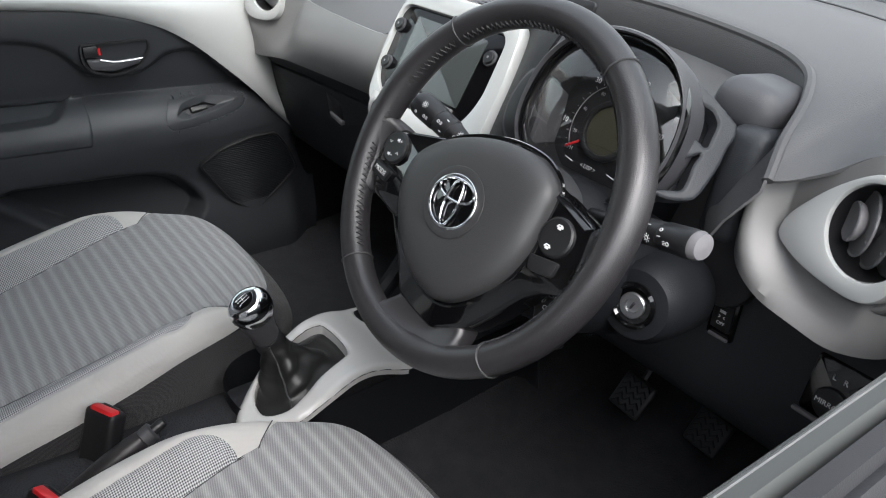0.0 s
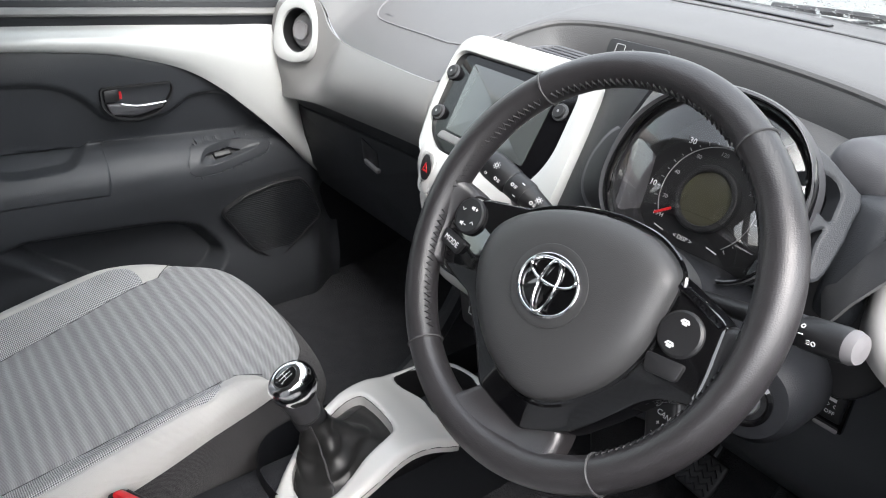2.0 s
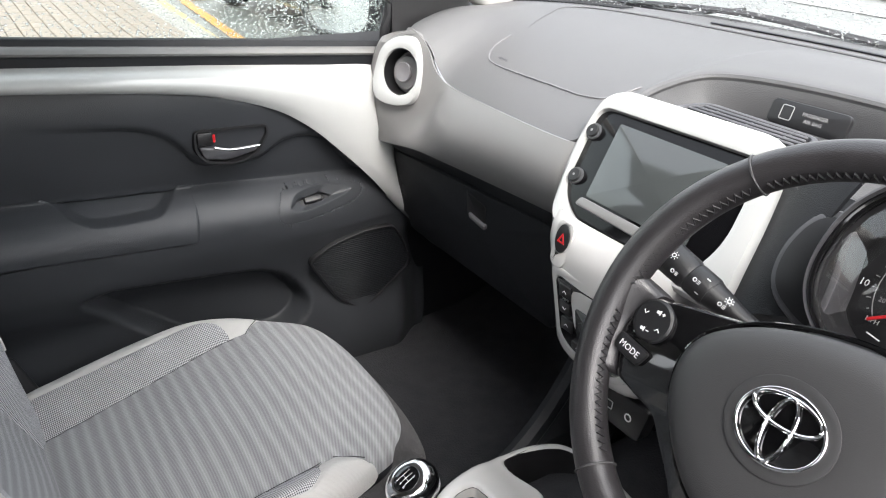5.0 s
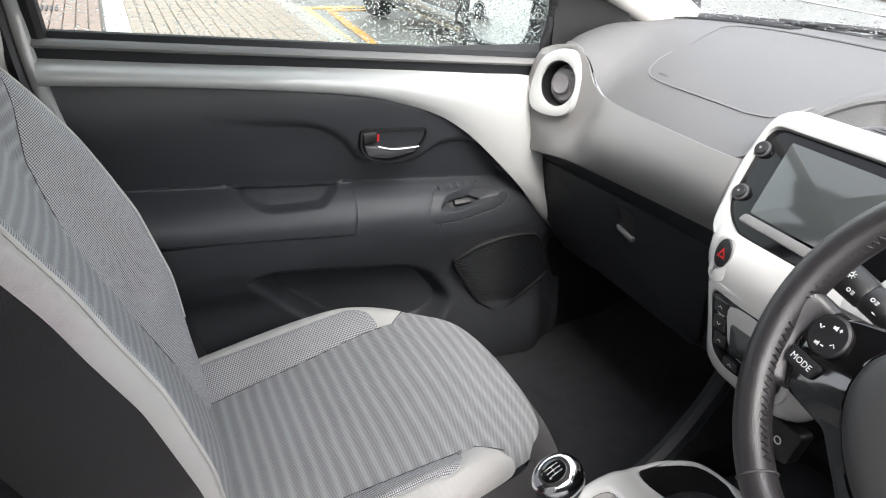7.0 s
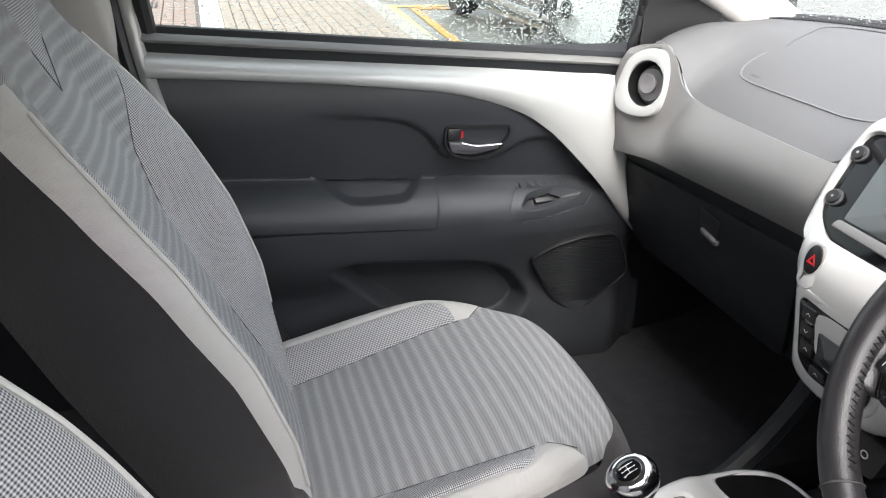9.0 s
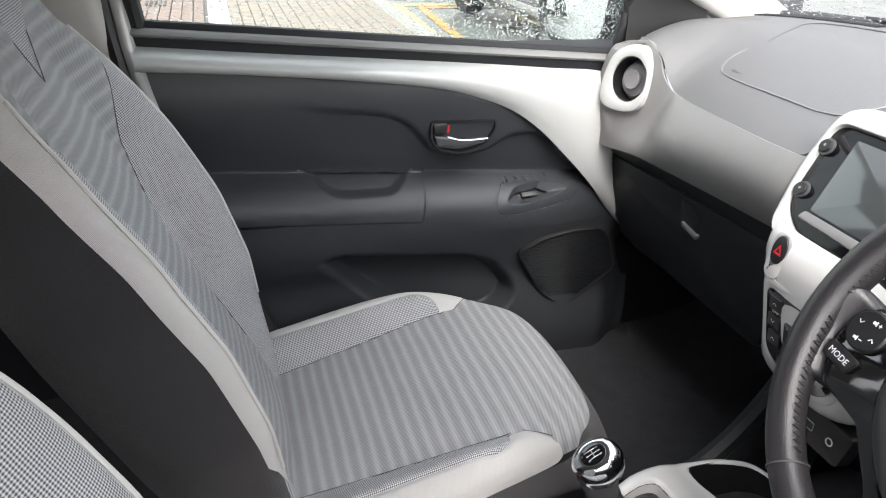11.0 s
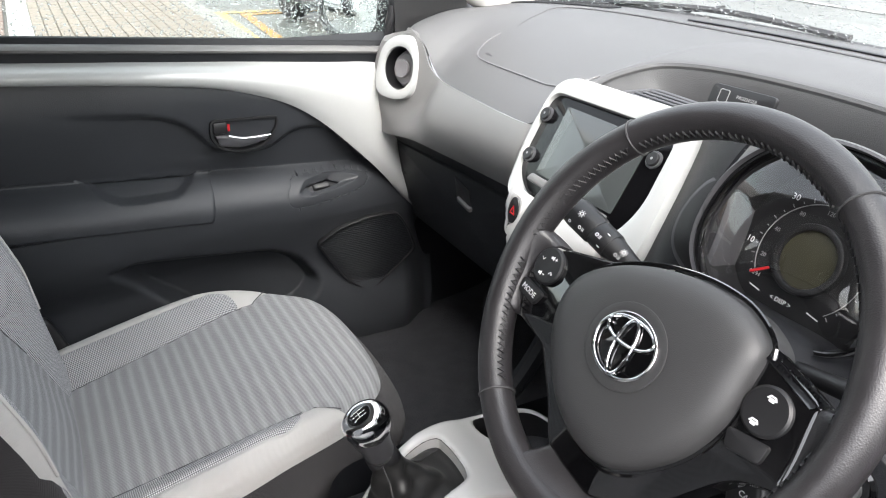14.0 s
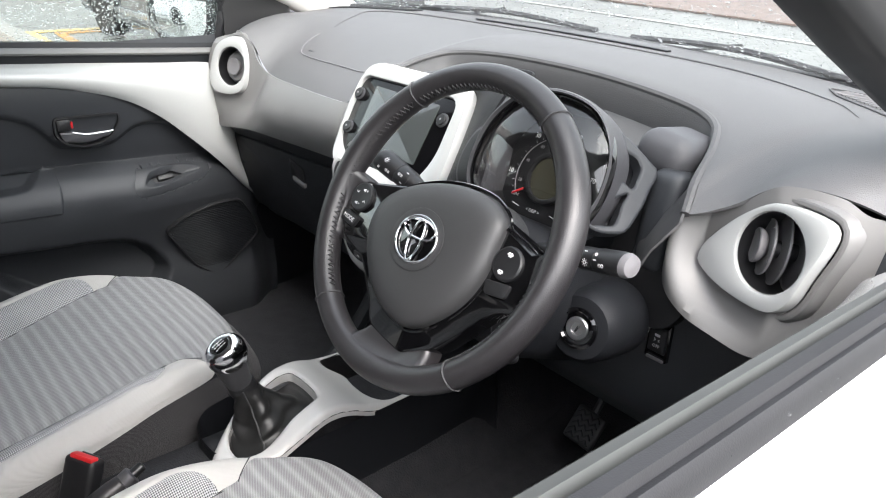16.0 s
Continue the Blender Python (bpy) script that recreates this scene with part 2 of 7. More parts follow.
def cloth(name, light, dark, stripe=0.0, weave=0.0016, rough=0.9, speck=0.5, rib=False):
    """Woven seat cloth; broad stripes every stripe metres along V."""
    m = bpy.data.materials.new(name)
    m.use_nodes = True
    n, l = m.node_tree.nodes, m.node_tree.links
    b = n["Principled BSDF"]
    b.inputs["Roughness"].default_value = rough
    b.inputs["Specular IOR Level"].default_value = 0.2
    b.inputs["Sheen Weight"].default_value = 0.15
    uv = n.new("ShaderNodeUVMap")
    sep = n.new("ShaderNodeSeparateXYZ")
    l.new(uv.outputs[0], sep.inputs[0])

    def math_node(op, a, c=None):
        q = n.new("ShaderNodeMath")
        q.operation = op
        for k, v in ((0, a), (1, c)):
            if v is None:
                continue
            if isinstance(v, (int, float)):
                q.inputs[k].default_value = v
            else:
                l.new(v, q.inputs[k])
        return q.outputs[0]

    def wave(src, period, phase=0.0):
        return math_node("SINE", math_node("ADD", math_node("MULTIPLY", src, 2 * math.pi / period), phase))

    u, v = sep.outputs[0], sep.outputs[1]
    if rib:
        threads = wave(math_node("ADD", v, math_node("MULTIPLY", u, 0.3)), weave)
    elif stripe:
        # twill: fine slanting cords broken by the cross threads
        cords = wave(math_node("ADD", v, math_node("MULTIPLY", u, 0.55)), weave)
        threads = math_node("MULTIPLY", cords, math_node("ADD", 0.72, math_node("MULTIPLY", wave(math_node("SUBTRACT", u, v), weave * 0.8), 0.28)))
    else:
        # pin dots in a diamond net
        threads = math_node("MULTIPLY", wave(math_node("ADD", u, v), weave * 1.41), wave(math_node("SUBTRACT", u, v), weave * 1.41))
        threads = math_node("SUBTRACT", math_node("MULTIPLY", threads, 1.3), 0.1)
    no = n.new("ShaderNodeTexNoise")
    no.inputs["Scale"].default_value = 900
    l.new(uv.outputs[0], no.inputs["Vector"])
    big = n.new("ShaderNodeTexNoise")
    big.inputs["Scale"].default_value = 14
    big.inputs["Detail"].default_value = 4
    l.new(uv.outputs[0], big.inputs["Vector"])
    fac = math_node("ADD", math_node("MULTIPLY", threads, 0.5 * speck), 0.5)
    fac = math_node("ADD", fac, math_node("MULTIPLY", math_node("SUBTRACT", no.outputs[0], 0.5), 0.4 * speck))
    fac = math_node("ADD", fac, math_node("MULTIPLY", math_node("SUBTRACT", big.outputs[0], 0.5), 0.14))
    if stripe:
        # narrow pale ribs on a darker ground, a little uneven along their length
        sway = math_node("MULTIPLY", math_node("SUBTRACT", big.outputs[0], 0.5), 0.004)
        crest = math_node("POWER", math_node("ADD", math_node("MULTIPLY", wave(math_node("ADD", v, sway), stripe), 0.5), 0.5), 1.8)
        fac = math_node("ADD", fac, math_node("MULTIPLY", math_node("SUBTRACT", crest, 0.4), 0.30))
    ramp = n.new("ShaderNodeMix")
    ramp.data_type = "RGBA"
    ramp.clamp_factor = True
    ramp.inputs["A"].default_value = (*dark, 1)
    ramp.inputs["B"].default_value = (*light, 1)
    l.new(fac, ramp.inputs["Factor"])
    l.new(ramp.outputs["Result"], b.inputs["Base Color"])
    bump = n.new("ShaderNodeBump")
    bump.inputs["Strength"].default_value = 0.5
    bump.inputs["Distance"].default_value = 0.0006
    l.new(threads, bump.inputs["Height"])
    l.new(bump.outputs[0], b.inputs["Normal"])
    return m


def glass_mat(name, tint=(0.92, 0.96, 0.94), rough=0.0, ior=1.45):
    """Thin clear glass: mostly see-through, glossy at a slant."""
    m = bpy.data.materials.new(name)
    m.use_nodes = True
    n, l = m.node_tree.nodes, m.node_tree.links
    n.remove(n["Principled BSDF"])
    tr, gl, mx, lw = n.new("ShaderNodeBsdfTransparent"), n.new("ShaderNodeBsdfGlossy"), n.new("ShaderNodeMixShader"), n.new("ShaderNodeLayerWeight")
    tr.inputs[0].default_value = (*tint, 1)
    gl.inputs["Roughness"].default_value = rough
    lw.inputs["Blend"].default_value = 0.5
    f0 = ((ior - 1) / (ior + 1)) ** 2
    pw, ml, ad = n.new("ShaderNodeMath"), n.new("ShaderNodeMath"), n.new("ShaderNodeMath")
    pw.operation, ml.operation, ad.operation = "POWER", "MULTIPLY", "ADD"
    pw.inputs[1].default_value, ml.inputs[1].default_value, ad.inputs[1].default_value = 5.0, 1 - f0, f0
    l.new(lw.outputs["Facing"], pw.inputs[0])
    l.new(pw.outputs[0], ml.inputs[0])
    l.new(ml.outputs[0], ad.inputs[0])
    l.new(ad.outputs[0], mx.inputs[0])
    l.new(tr.outputs[0], mx.inputs[1])
    l.new(gl.outputs[0], mx.inputs[2])
    l.new(mx.outputs[0], n["Material Output"].inputs[0])
    return m


M_PAD = mat("soft_grey_dash_pad", (0.098, 0.098, 0.100), 0.6, grain=0.55, grain_size=0.0014)
M_DARK = mat("charcoal_grained_plastic", (0.0112, 0.0122, 0.0146), 0.52, grain=0.5, grain_size=0.0012, spec=0.3)
M_DOOR = mat("charcoal_door_plastic", (0.033, 0.0355, 0.0395), 0.40, grain=0.55, grain_size=0.0011, spec=0.4)
M_HOOD = mat("mid_grey_plastic", (0.060, 0.060, 0.065), 0.5, grain=0.3, grain_size=0.001)
M_SILVER = mat("satin_silver_grey_paint", (0.172, 0.169, 0.166), 0.46, metal=0.1, vary=0.05, grain=0.08, grain_size=0.0008)
M_WHITE = mat("gloss_white_trim", (0.41, 0.417, 0.407), 0.24, vary=0.03, coat=0.6)
M_IVORY = mat("warm_white_console", (0.56, 0.555, 0.54), 0.24, vary=0.03, coat=0.5)
M_PAINT = mat("white_car_paint", (0.82, 0.83, 0.83), 0.15, vary=0.02, coat=1.0)
M_BLACK = mat("piano_black", (0.003, 0.003, 0.0035), 0.05, vary=0.1, spec=0.5, coat=1.0)
M_BEZEL = mat("black_display_bezel", (0.003, 0.003, 0.0035), 0.12, vary=0.1, spec=0.25)
M_SATIN = mat("satin_black_plastic", (0.012, 0.012, 0.013), 0.42, vary=0.2, grain=0.1)
M_LEATHER = mat("black_leather", (0.022, 0.0205, 0.022), 0.37, vary=0.28, vary_size=0.010, grain=0.36, grain_size=0.0012, spec=0.7)
M_AIRBAG = mat("black_grained_airbag_cover", (0.042, 0.042, 0.043), 0.45, vary=0.1, grain=0.4, grain_size=0.0008)
M_CHROME = mat("chrome", (0.86, 0.86, 0.87), 0.12, metal=1.0, vary=0.03)
M_STEEL = mat("satin_steel", (0.62, 0.62, 0.63), 0.33, metal=1.0, vary=0.04)
M_RUBBER = mat("black_rubber", (0.017, 0.017, 0.019), 0.5, vary=0.3, vary_size=0.03, grain=0.2)
M_CARPET = mat("charcoal_carpet", (0.032, 0.0325, 0.036), 0.95, vary=0.4, vary_size=0.03, grain=0.9, grain_size=0.003, spec=0.15)
M_RED = mat("red_plastic", (0.55, 0.02, 0.025), 0.3, vary=0.05)
M_PRINT = mat("white_print", (0.75, 0.75, 0.75), 0.5, vary=0.02)
M_GREYPRINT = mat("grey_print", (0.28, 0.28, 0.28), 0.5, vary=0.02)
M_STITCH = mat("dark_thread", (0.05, 0.05, 0.052), 0.7, vary=0.2)
M_SCREEN = mat("dark_display_glass", (0.045, 0.05, 0.05), 0.12, vary=0.05, coat=0.5)
M_SEAL = mat("grey_green_window_seal", (0.055, 0.058, 0.056), 0.5, vary=0.1)
# the dash pad's grey taken darker: the recess's shade is put into the colour
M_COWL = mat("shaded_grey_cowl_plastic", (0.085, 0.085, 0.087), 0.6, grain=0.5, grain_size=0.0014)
M_BLADE = mat("dark_grey_vent_plastic", (0.15, 0.147, 0.15), 0.42, vary=0.08, grain=0.15)
M_GREY = mat("grey_plastic_cap", (0.15, 0.145, 0.15), 0.45, vary=0.05)
M_PILLAR = mat("light_grey_pillar_trim", (0.50, 0.485, 0.465), 0.6, vary=0.04, grain=0.2)
M_ROOF = mat("grey_roof_cloth", (0.26, 0.255, 0.25), 0.85, vary=0.05, grain=0.3, grain_size=0.002)
M_INSERT = cloth("striped_grey_seat_cloth", (0.43, 0.43, 0.435), (0.115, 0.115, 0.12), stripe=0.0190, weave=0.0023, speck=0.6)
M_MESH = cloth("speckled_grey_seat_cloth", (0.60, 0.60, 0.61), (0.07, 0.07, 0.075), weave=0.0038, speck=1.0)
M_LIGHT = cloth("light_grey_seat_cloth", (0.56, 0.55, 0.53), (0.46, 0.45, 0.43), weave=0.0012, speck=0.4, rib=True)
M_SIDE = cloth("black_seat_side_cloth", (0.046, 0.043, 0.0455), (0.018, 0.017, 0.0185), weave=0.0014, speck=0.8)
M_GLASS = glass_mat("window_glass")
M_SCREENGLASS = glass_mat("windscreen_glass", (0.97, 0.985, 0.975), 0.0, 1.4)
M_LENS = glass_mat("clear_lens", (0.93, 0.93, 0.93), 0.01, 1.85)


# ---- the car's shell ----
def spl_u(pts, per=6):
    """A smooth curve through pts with per points to a span."""
    p = np.array(pts, float)
    out = []
    for i in range(len(p) - 1):
        b, c = p[i], p[i + 1]
        a = p[i - 1] if i else 2 * b - c
        d = p[i + 2] if i + 2 < len(p) else 2 * c - b
        for t in np.linspace(0, 1, per, endpoint=False):
            out.append(0.5 * (2 * b + (c - a) * t + (2 * a - 5 * b + 4 * c - d) * t * t + (3 * b - a - 3 * c + d) * t ** 3))
    out.append(p[-1])
    return np.array(out)


def structure(name, bm, m, label, category, smooth=True):
    return tagged(part(name, bm, m, None, "", smooth), label, category, kind="structure")


def belt_z(y):
    return 0.963 - 0.055 * y


# floor pan with the carpet rising at the bulkhead
fy = spl([(-1.9, 0.30), (-0.9, 0.30), (-0.3, 0.295), (0.15, 0.30), (0.34, 0.36), (0.5, 0.52), (0.56, 0.75)], 50)
fx = np.linspace(-0.76, 0.76, 40)
grid = np.array([[(x, y, z + 0.16 * math.exp(-(x / 0.10) ** 4) * (1 if y < 0.3 else 0.6) + 0.004 * noise.noise((x * 6, y * 6, 1))) for x in fx] for y, z in fy])
structure("floor", sheet(grid, 0.02, (0, 0, 1)), M_CARPET, "charcoal carpeted car floor rising into the footwells", "floor")

# roof lining, closed behind the camera
ry = spl([(-0.36, 1.385), (-0.6, 1.43), (-1.2, 1.45), (-1.9, 1.36), (-2.25, 1.05)], 24)
grid = np.array([[(x, y, z - 0.06 * (abs(x) / 0.6) ** 4) for x in np.linspace(-0.62, 0.62, 20)] for y, z in ry])
structure("ceiling", sheet(grid, 0.03, (0, 0, -1)), M_ROOF, "pale grey cloth roof lining of the car", "ceiling")
# rear bulkhead and rear quarters
grid = np.array([[(x, y, z) for x in np.linspace(-0.74, 0.74, 10)] for y, z in [(-1.5, 0.3), (-1.55, 0.6), (-1.75, 0.95), (-2.2, 1.0), (-2.25, 0.98)]])
structure("wall_rear", sheet(grid, 0.03, (0, 1, 0)), M_SIDE, "dark cloth rear seat and bulkhead closing the cabin", "rear seat")


# rear quarters with small windows, and the tailgate
for sgn, nm in ((-1, "wall_rear_left"), (1, "wall_rear_right")):
    grid = np.array([[(sgn * x, y, z) for y in np.linspace(-2.3, -0.97, 8)] for x, z in ((0.745, 0.26), (0.735, 0.6), (0.725, 1.03))])
    lower = structure(nm, sheet(grid, 0.02, (-sgn, 0, 0)), M_DARK, "charcoal rear side panel of the cabin", "side panel")
    grid = np.array([[(sgn * x, y, z) for y in np.linspace(-2.3, -1.62, 6)] for x, z in ((0.725, 1.02), (0.66, 1.25), (0.58, 1.42))])
    part("quarter", sheet(grid, 0.02, (-sgn, 0, 0)), M_ROOF, lower, "pale rear quarter trim")
    grid = np.array([[(sgn * x, y, z) for y in np.linspace(-2.3, -0.40, 12)] for x, z in ((0.64, 1.335), (0.58, 1.42), (0.5, 1.44))])
    part("roof_rail", sheet(grid, 0.02, (-sgn, 0, 0)), M_ROOF, lower, "pale roof side rail")
grid = np.array([[(x, y, z) for x in np.linspace(-0.7, 0.7, 8)] for y, z in ((-2.26, 0.9), (-2.24, 1.06))])
structure("wall_tailgate", sheet(grid, 0.03, (0, 1, 0)), M_DARK, "dark tailgate lining at the back of the cabin", "tailgate")

# kick panels and bulkhead under the dashboard
for sgn, nm in ((-1, "wall_left"), (1, "wall_right")):
    grid = np.array([[(sgn * x, y, z) for y in np.linspace(-0.05, 0.62, 8)] for x, z in ((0.745, 0.26), (0.725, 0.4), (0.72, 0.6), (0.735, 0.96))])
    structure(nm, sheet(grid, 0.01, (-sgn, 0, 0)), M_DARK, "charcoal kick panel beside the footwell", "kick panel")
grid = np.array([[(x, y, z) for x in np.linspace(-0.76, 0.76, 10)] for y, z in ((0.52, 0.45), (0.585, 0.7), (0.56, 1.0))])
structure("wall_front", sheet(grid, 0.01, (0, -1, 0)), M_DARK, "dark bulkhead behind the dashboard", "bulkhead")

# windscreen pillars
def a_pillar(sgn, name, inner, label):
    path = spl([(sgn * 0.735, 0.42, 0.955), (sgn * 0.70, 0.27, 1.035), (sgn * 0.655, 0.0, 1.17), (sgn * 0.60, -0.30, 1.33), (sgn * 0.55, -0.55, 1.43)], 20)
    sec = rounded([(-0.035, -0.06), (0.03, -0.055), (0.035, 0.03), (-0.01, 0.06), (-0.04, 0.03)], 0.02, 4)
    rings = []
    for q in path:
        rings.append(np.array([(q[0] + sgn * s[0], q[1] + s[1] * 0.75, q[2] + s[1] * 0.55) for s in sec]))
    return structure(name, loft(rings, True, True, True), inner, label, "pillar")


a_pillar(-1, "pillar_1", M_PILLAR, "light grey plastic windscreen pillar trim")
a_pillar(1, "pillar_2", M_SATIN, "dark windscreen pillar beside the open window")


# centre posts behind the doors
def b_pillar(sgn, name):
    path = [(-0.935, 0.30), (-0.93, 0.7), (-0.93, 0.95), (-0.945, 1.06), (-0.975, 1.25), (-1.0, 1.42)]
    rings = []
    for y, z in path:
        x = 0.715 - max(0, z - 0.95) * 0.22
        o = rounded([(x - 0.03, y - 0.075), (x - 0.03, y + 0.03), (x + 0.02, y + 0.045), (x + 0.04, y - 0.07)], 0.015, 4)
        rings.append(np.array([(sgn * a, b, z) for a, b in o]))
    low = structure(name, loft(rings[:3], True, True, True), M_DARK, "black plastic lower part of the centre post", "pillar")
    up = part("post_trim", loft([np.array([(p[0] - sgn * 0.002, p[1], p[2] + 0.004) for p in r]) for r in rings[2:]], True, True, True), M_PILLAR, low, "pale grey upper trim")
    return low, up


b_pillar(-1, "pillar_3")
b_pillar(1, "pillar_4")

# windscreen
base = spl([(-0.71, 0.29, 1.02), (-0.62, 0.36, 1.03), (-0.45, 0.44, 1.03), (0, 0.485, 1.03), (0.45, 0.44, 1.03), (0.62, 0.36, 1.03), (0.71, 0.29, 1.02)], 25)
top = spl([(-0.55, -0.46, 1.36), (-0.3, -0.42, 1.39), (0, -0.40, 1.395), (0.3, -0.42, 1.39), (0.55, -0.46, 1.36)], 25)
ws_grid = ruled(base, top, 12, (0, 0.03, 0.04))
screen_ob = structure("window_1", sheet(ws_grid, 0.004, (0, 0.5, 1)), M_SCREENGLASS, "rain-wet curved windscreen glass", "windscreen")
screen_ob.visible_shadow = False
seal = [p + np.array((0, 0.004, 0.006)) for p in base]
part("seal", tube(seal, 0.011, 8), M_RUBBER, screen_ob, "black rubber seal")
# scuttle panel and bonnet outside the glass
grid = np.array([[(x, y - 0.16 * (x / 0.7) ** 2, z) for x in np.linspace(-0.7, 0.7, 30)] for y, z in [(0.50, 1.01), (0.53, 0.99), (0.60, 0.985), (0.62, 0.97)]])
tagged(part("scuttle_panel", sheet(grid, 0.004, (0, 0, 1)), M_SATIN), "wet black plastic panel below the windscreen", "scuttle", kind="structure")
grid = np.array([[(x, y - 0.16 * (x / 0.7) ** 2, z - 0.03 * (x / 0.7) ** 4) for x in np.linspace(-0.72, 0.72, 30)] for y, z in spl([(0.625, 0.965), (0.66, 0.975), (0.8, 0.955), (1.1, 0.87), (1.25, 0.72), (1.28, 0.5)], 24)])
tagged(part("bonnet", sheet(grid, 0.004, (0, 0, 1)), M_PAINT), "glossy white car bonnet wet with rain", "bonnet", kind="structure")
# wiper arms lying on the glass foot
for wx0, wx1 in ((-0.55, -0.05), (0.02, 0.5)):
    w = thing("windscreen_wiper", (wx0, 0.5, 1.03), "black wiper blade lying at the foot of the windscreen", "wiper", "wipers")
    y0, y1 = 0.50 - 0.16 * (wx0 / 0.7) ** 2, 0.49 - 0.16 * (wx1 / 0.7) ** 2
    wpart("blade", tube(spl([(wx0, y0 + 0.01, 1.045), ((wx0 + wx1) / 2, (y0 + y1) / 2 + 0.015, 1.06), (wx1, y1 + 0.0, 1.05)], 12), 0.006, 6), M_RUBBER, w)
    wpart("arm", tube(spl([(wx0 + 0.05, y0 + 0.05, 1.02), ((wx0 + wx1) / 2, (y0 + y1) / 2 + 0.03, 1.065)], 8), 0.007, 6, flat=0.5), M_SATIN, w)

# ---- dashboard ----
dash = thing("dashboard", (0, 0.1, 0.6), "grey moulded dashboard with silver fascia bands and round vents", "dashboard")
E_ROWS = [(-0.71, 0.08, 0.975), (-0.66, 0.02, 0.995), (-0.61, 0.0, 1.005), (-0.568, 0.002, 0.985), (-0.535, 0.006, 0.945), (-0.48, 0.0, 0.931), (-0.3, -0.035, 0.942), (-0.14, -0.058, 0.953),
          (-0.116, -0.02, 0.985), (-0.113, 0.07, 1.015), (-0.09, 0.14, 1.028), (0.02, 0.17, 1.036), (0.19, 0.174, 1.037), (0.35, 0.152, 1.031)]
E_ROWS2 = [(0.43, 0.122, 1.022), (0.468, 0.068, 1.006), (0.49, 0.0, 0.98), (0.503, -0.03, 0.955), (0.545, -0.008, 0.972), (0.59, 0.0, 1.004), (0.65, 0.01, 1.008), (0.71, 0.06, 0.98)]
W_X = [-0.72, -0.70, -0.67, -0.63, -0.58, -0.5, -0.33, -0.2, -0.15, -0.12, -0.09, 0.02, 0.19, 0.35, 0.45, 0.52, 0.57, 0.60, 0.62, 0.66, 0.70, 0.72]
E_ALL = E_ROWS + E_ROWS2
W_ALL = [(x, 0.475 - 0.16 * (abs(x) / 0.6) ** 2.6 * 0.85, 1.042 - 0.02 * (abs(x) / 0.72) ** 8) for x in W_X]
EC, WC = spl_u(E_ALL, 7), spl_u(W_ALL, 7)
ts = np.linspace(0, 1, 26)
pad = np.empty((len(EC), len(ts), 3))
for k, t in enumerate(ts):
    ease = 1 - (1 - t) ** 2.3
    pad[:, k, :2] = EC[:, :2] * (1 - t) + WC[:, :2] * t
    pad[:, k, 2] = EC[:, 2] * (1 - ease) + WC[:, 2] * ease + 0.006 * math.sin(math.pi * min(1, t * 1.6)) - 0.004 * math.exp(-(t / 0.03) ** 2)
wpart("top_pad", sheet(pad, 0.004, (0, -0.3, 1)), M_PAD, dash, "soft grey grained top pad")


def finer(g, k):
    """The grid g with k steps between its lines."""
    for _ in (0, 1):
        t = np.linspace(0, len(g) - 1, (len(g) - 1) * k + 1)
        i = np.minimum(t.astype(int), len(g) - 2)
        f = (t - i)[:, None, None]
        g = np.swapaxes(g[i] * (1 - f) + g[i + 1] * f, 0, 1)
    return g


PAD_FINE = finer(pad, 3).reshape(-1, 3)


def pad_at(x, y, lift=0.0):
    """A point on the top pad above (x, y)."""
    flat = PAD_FINE
    d = (flat[:, 0] - x) ** 2 + (flat[:, 1] - y) ** 2
    near = np.argpartition(d, 5)[:5]
    w = 1 / (d[near] + 1e-6)
    return np.array((x, y, (flat[near, 2] * w).sum() / w.sum() + 0.004 + lift))


# airbag outline scored in the pad, step lines towards the windscreen, demister slots
line = [pad_at(x, y, 0.0012) for x, y in spl([(-0.50, 0.125), (-0.499, 0.095), (-0.485, 0.070), (-0.456, 0.056), (-0.37, 0.042), (-0.262, 0.029), (-0.205, 0.024), (-0.165, 0.031), (-0.145, 0.07)], 60)]
wpart("airbag_seam", tube(line, 0.0015, 6, flat=0.8), M_GREY, dash, "raised airbag outline")
line = [pad_at(x, y, 0.001) for x, y in spl([(-0.497, 0.160), (-0.525, 0.225), (-0.540, 0.285), (-0.46, 0.330), (-0.3, 0.362), (0, 0.38), (0.3, 0.365), (0.5, 0.29), (0.56, 0.24)], 60)]
wpart("step", tube(line, np.interp(np.arange(60), (0, 14, 44, 59), (0.0006, 0.004, 0.003, 0.0006)), 6, flat=0.6), M_PAD, dash)
mark_at = pad_at(-0.445, 0.068, 0.0006)
text("lettering", "AIRBAG", 0.0085, pose(mark_at[0], mark_at[1], mark_at[2], 28, 0, -8), M_HOOD, dash)
slot = thing("demister_vent", (0, 0.43, 1.04), "long narrow dark demister slot under the windscreen", "vent")
line = [pad_at(x, 0.452 - 0.16 * (abs(x) / 0.6) ** 2.6 * 0.85 - 0.035, 0.002) for x in np.linspace(-0.30, 0.17, 40)]
wpart("grille", tube(line, 0.006, 8, flat=0.25), M_RUBBER, slot)
for k in range(24):
    x = -0.29 + k * 0.0195
    p = pad_at(x, 0.452 - 0.16 * (abs(x) / 0.6) ** 2.6 * 0.85 - 0.035, 0.0015)
    wpart("slat", rbox(0.002, 0.010, 0.001, 0.0006, 1, pose(*p)), M_DARK, slot)
corner = thing("demister_vent", (0.55, 0.27, 1.03), "ribbed grey demister grille in the dashboard corner", "vent")
o = [pad_at(x, y, 0.0015) for x, y in rounded([(0.47, 0.355), (0.50, 0.315), (0.63, 0.245), (0.655, 0.29), (0.56, 0.36)], 0.012, 4)]
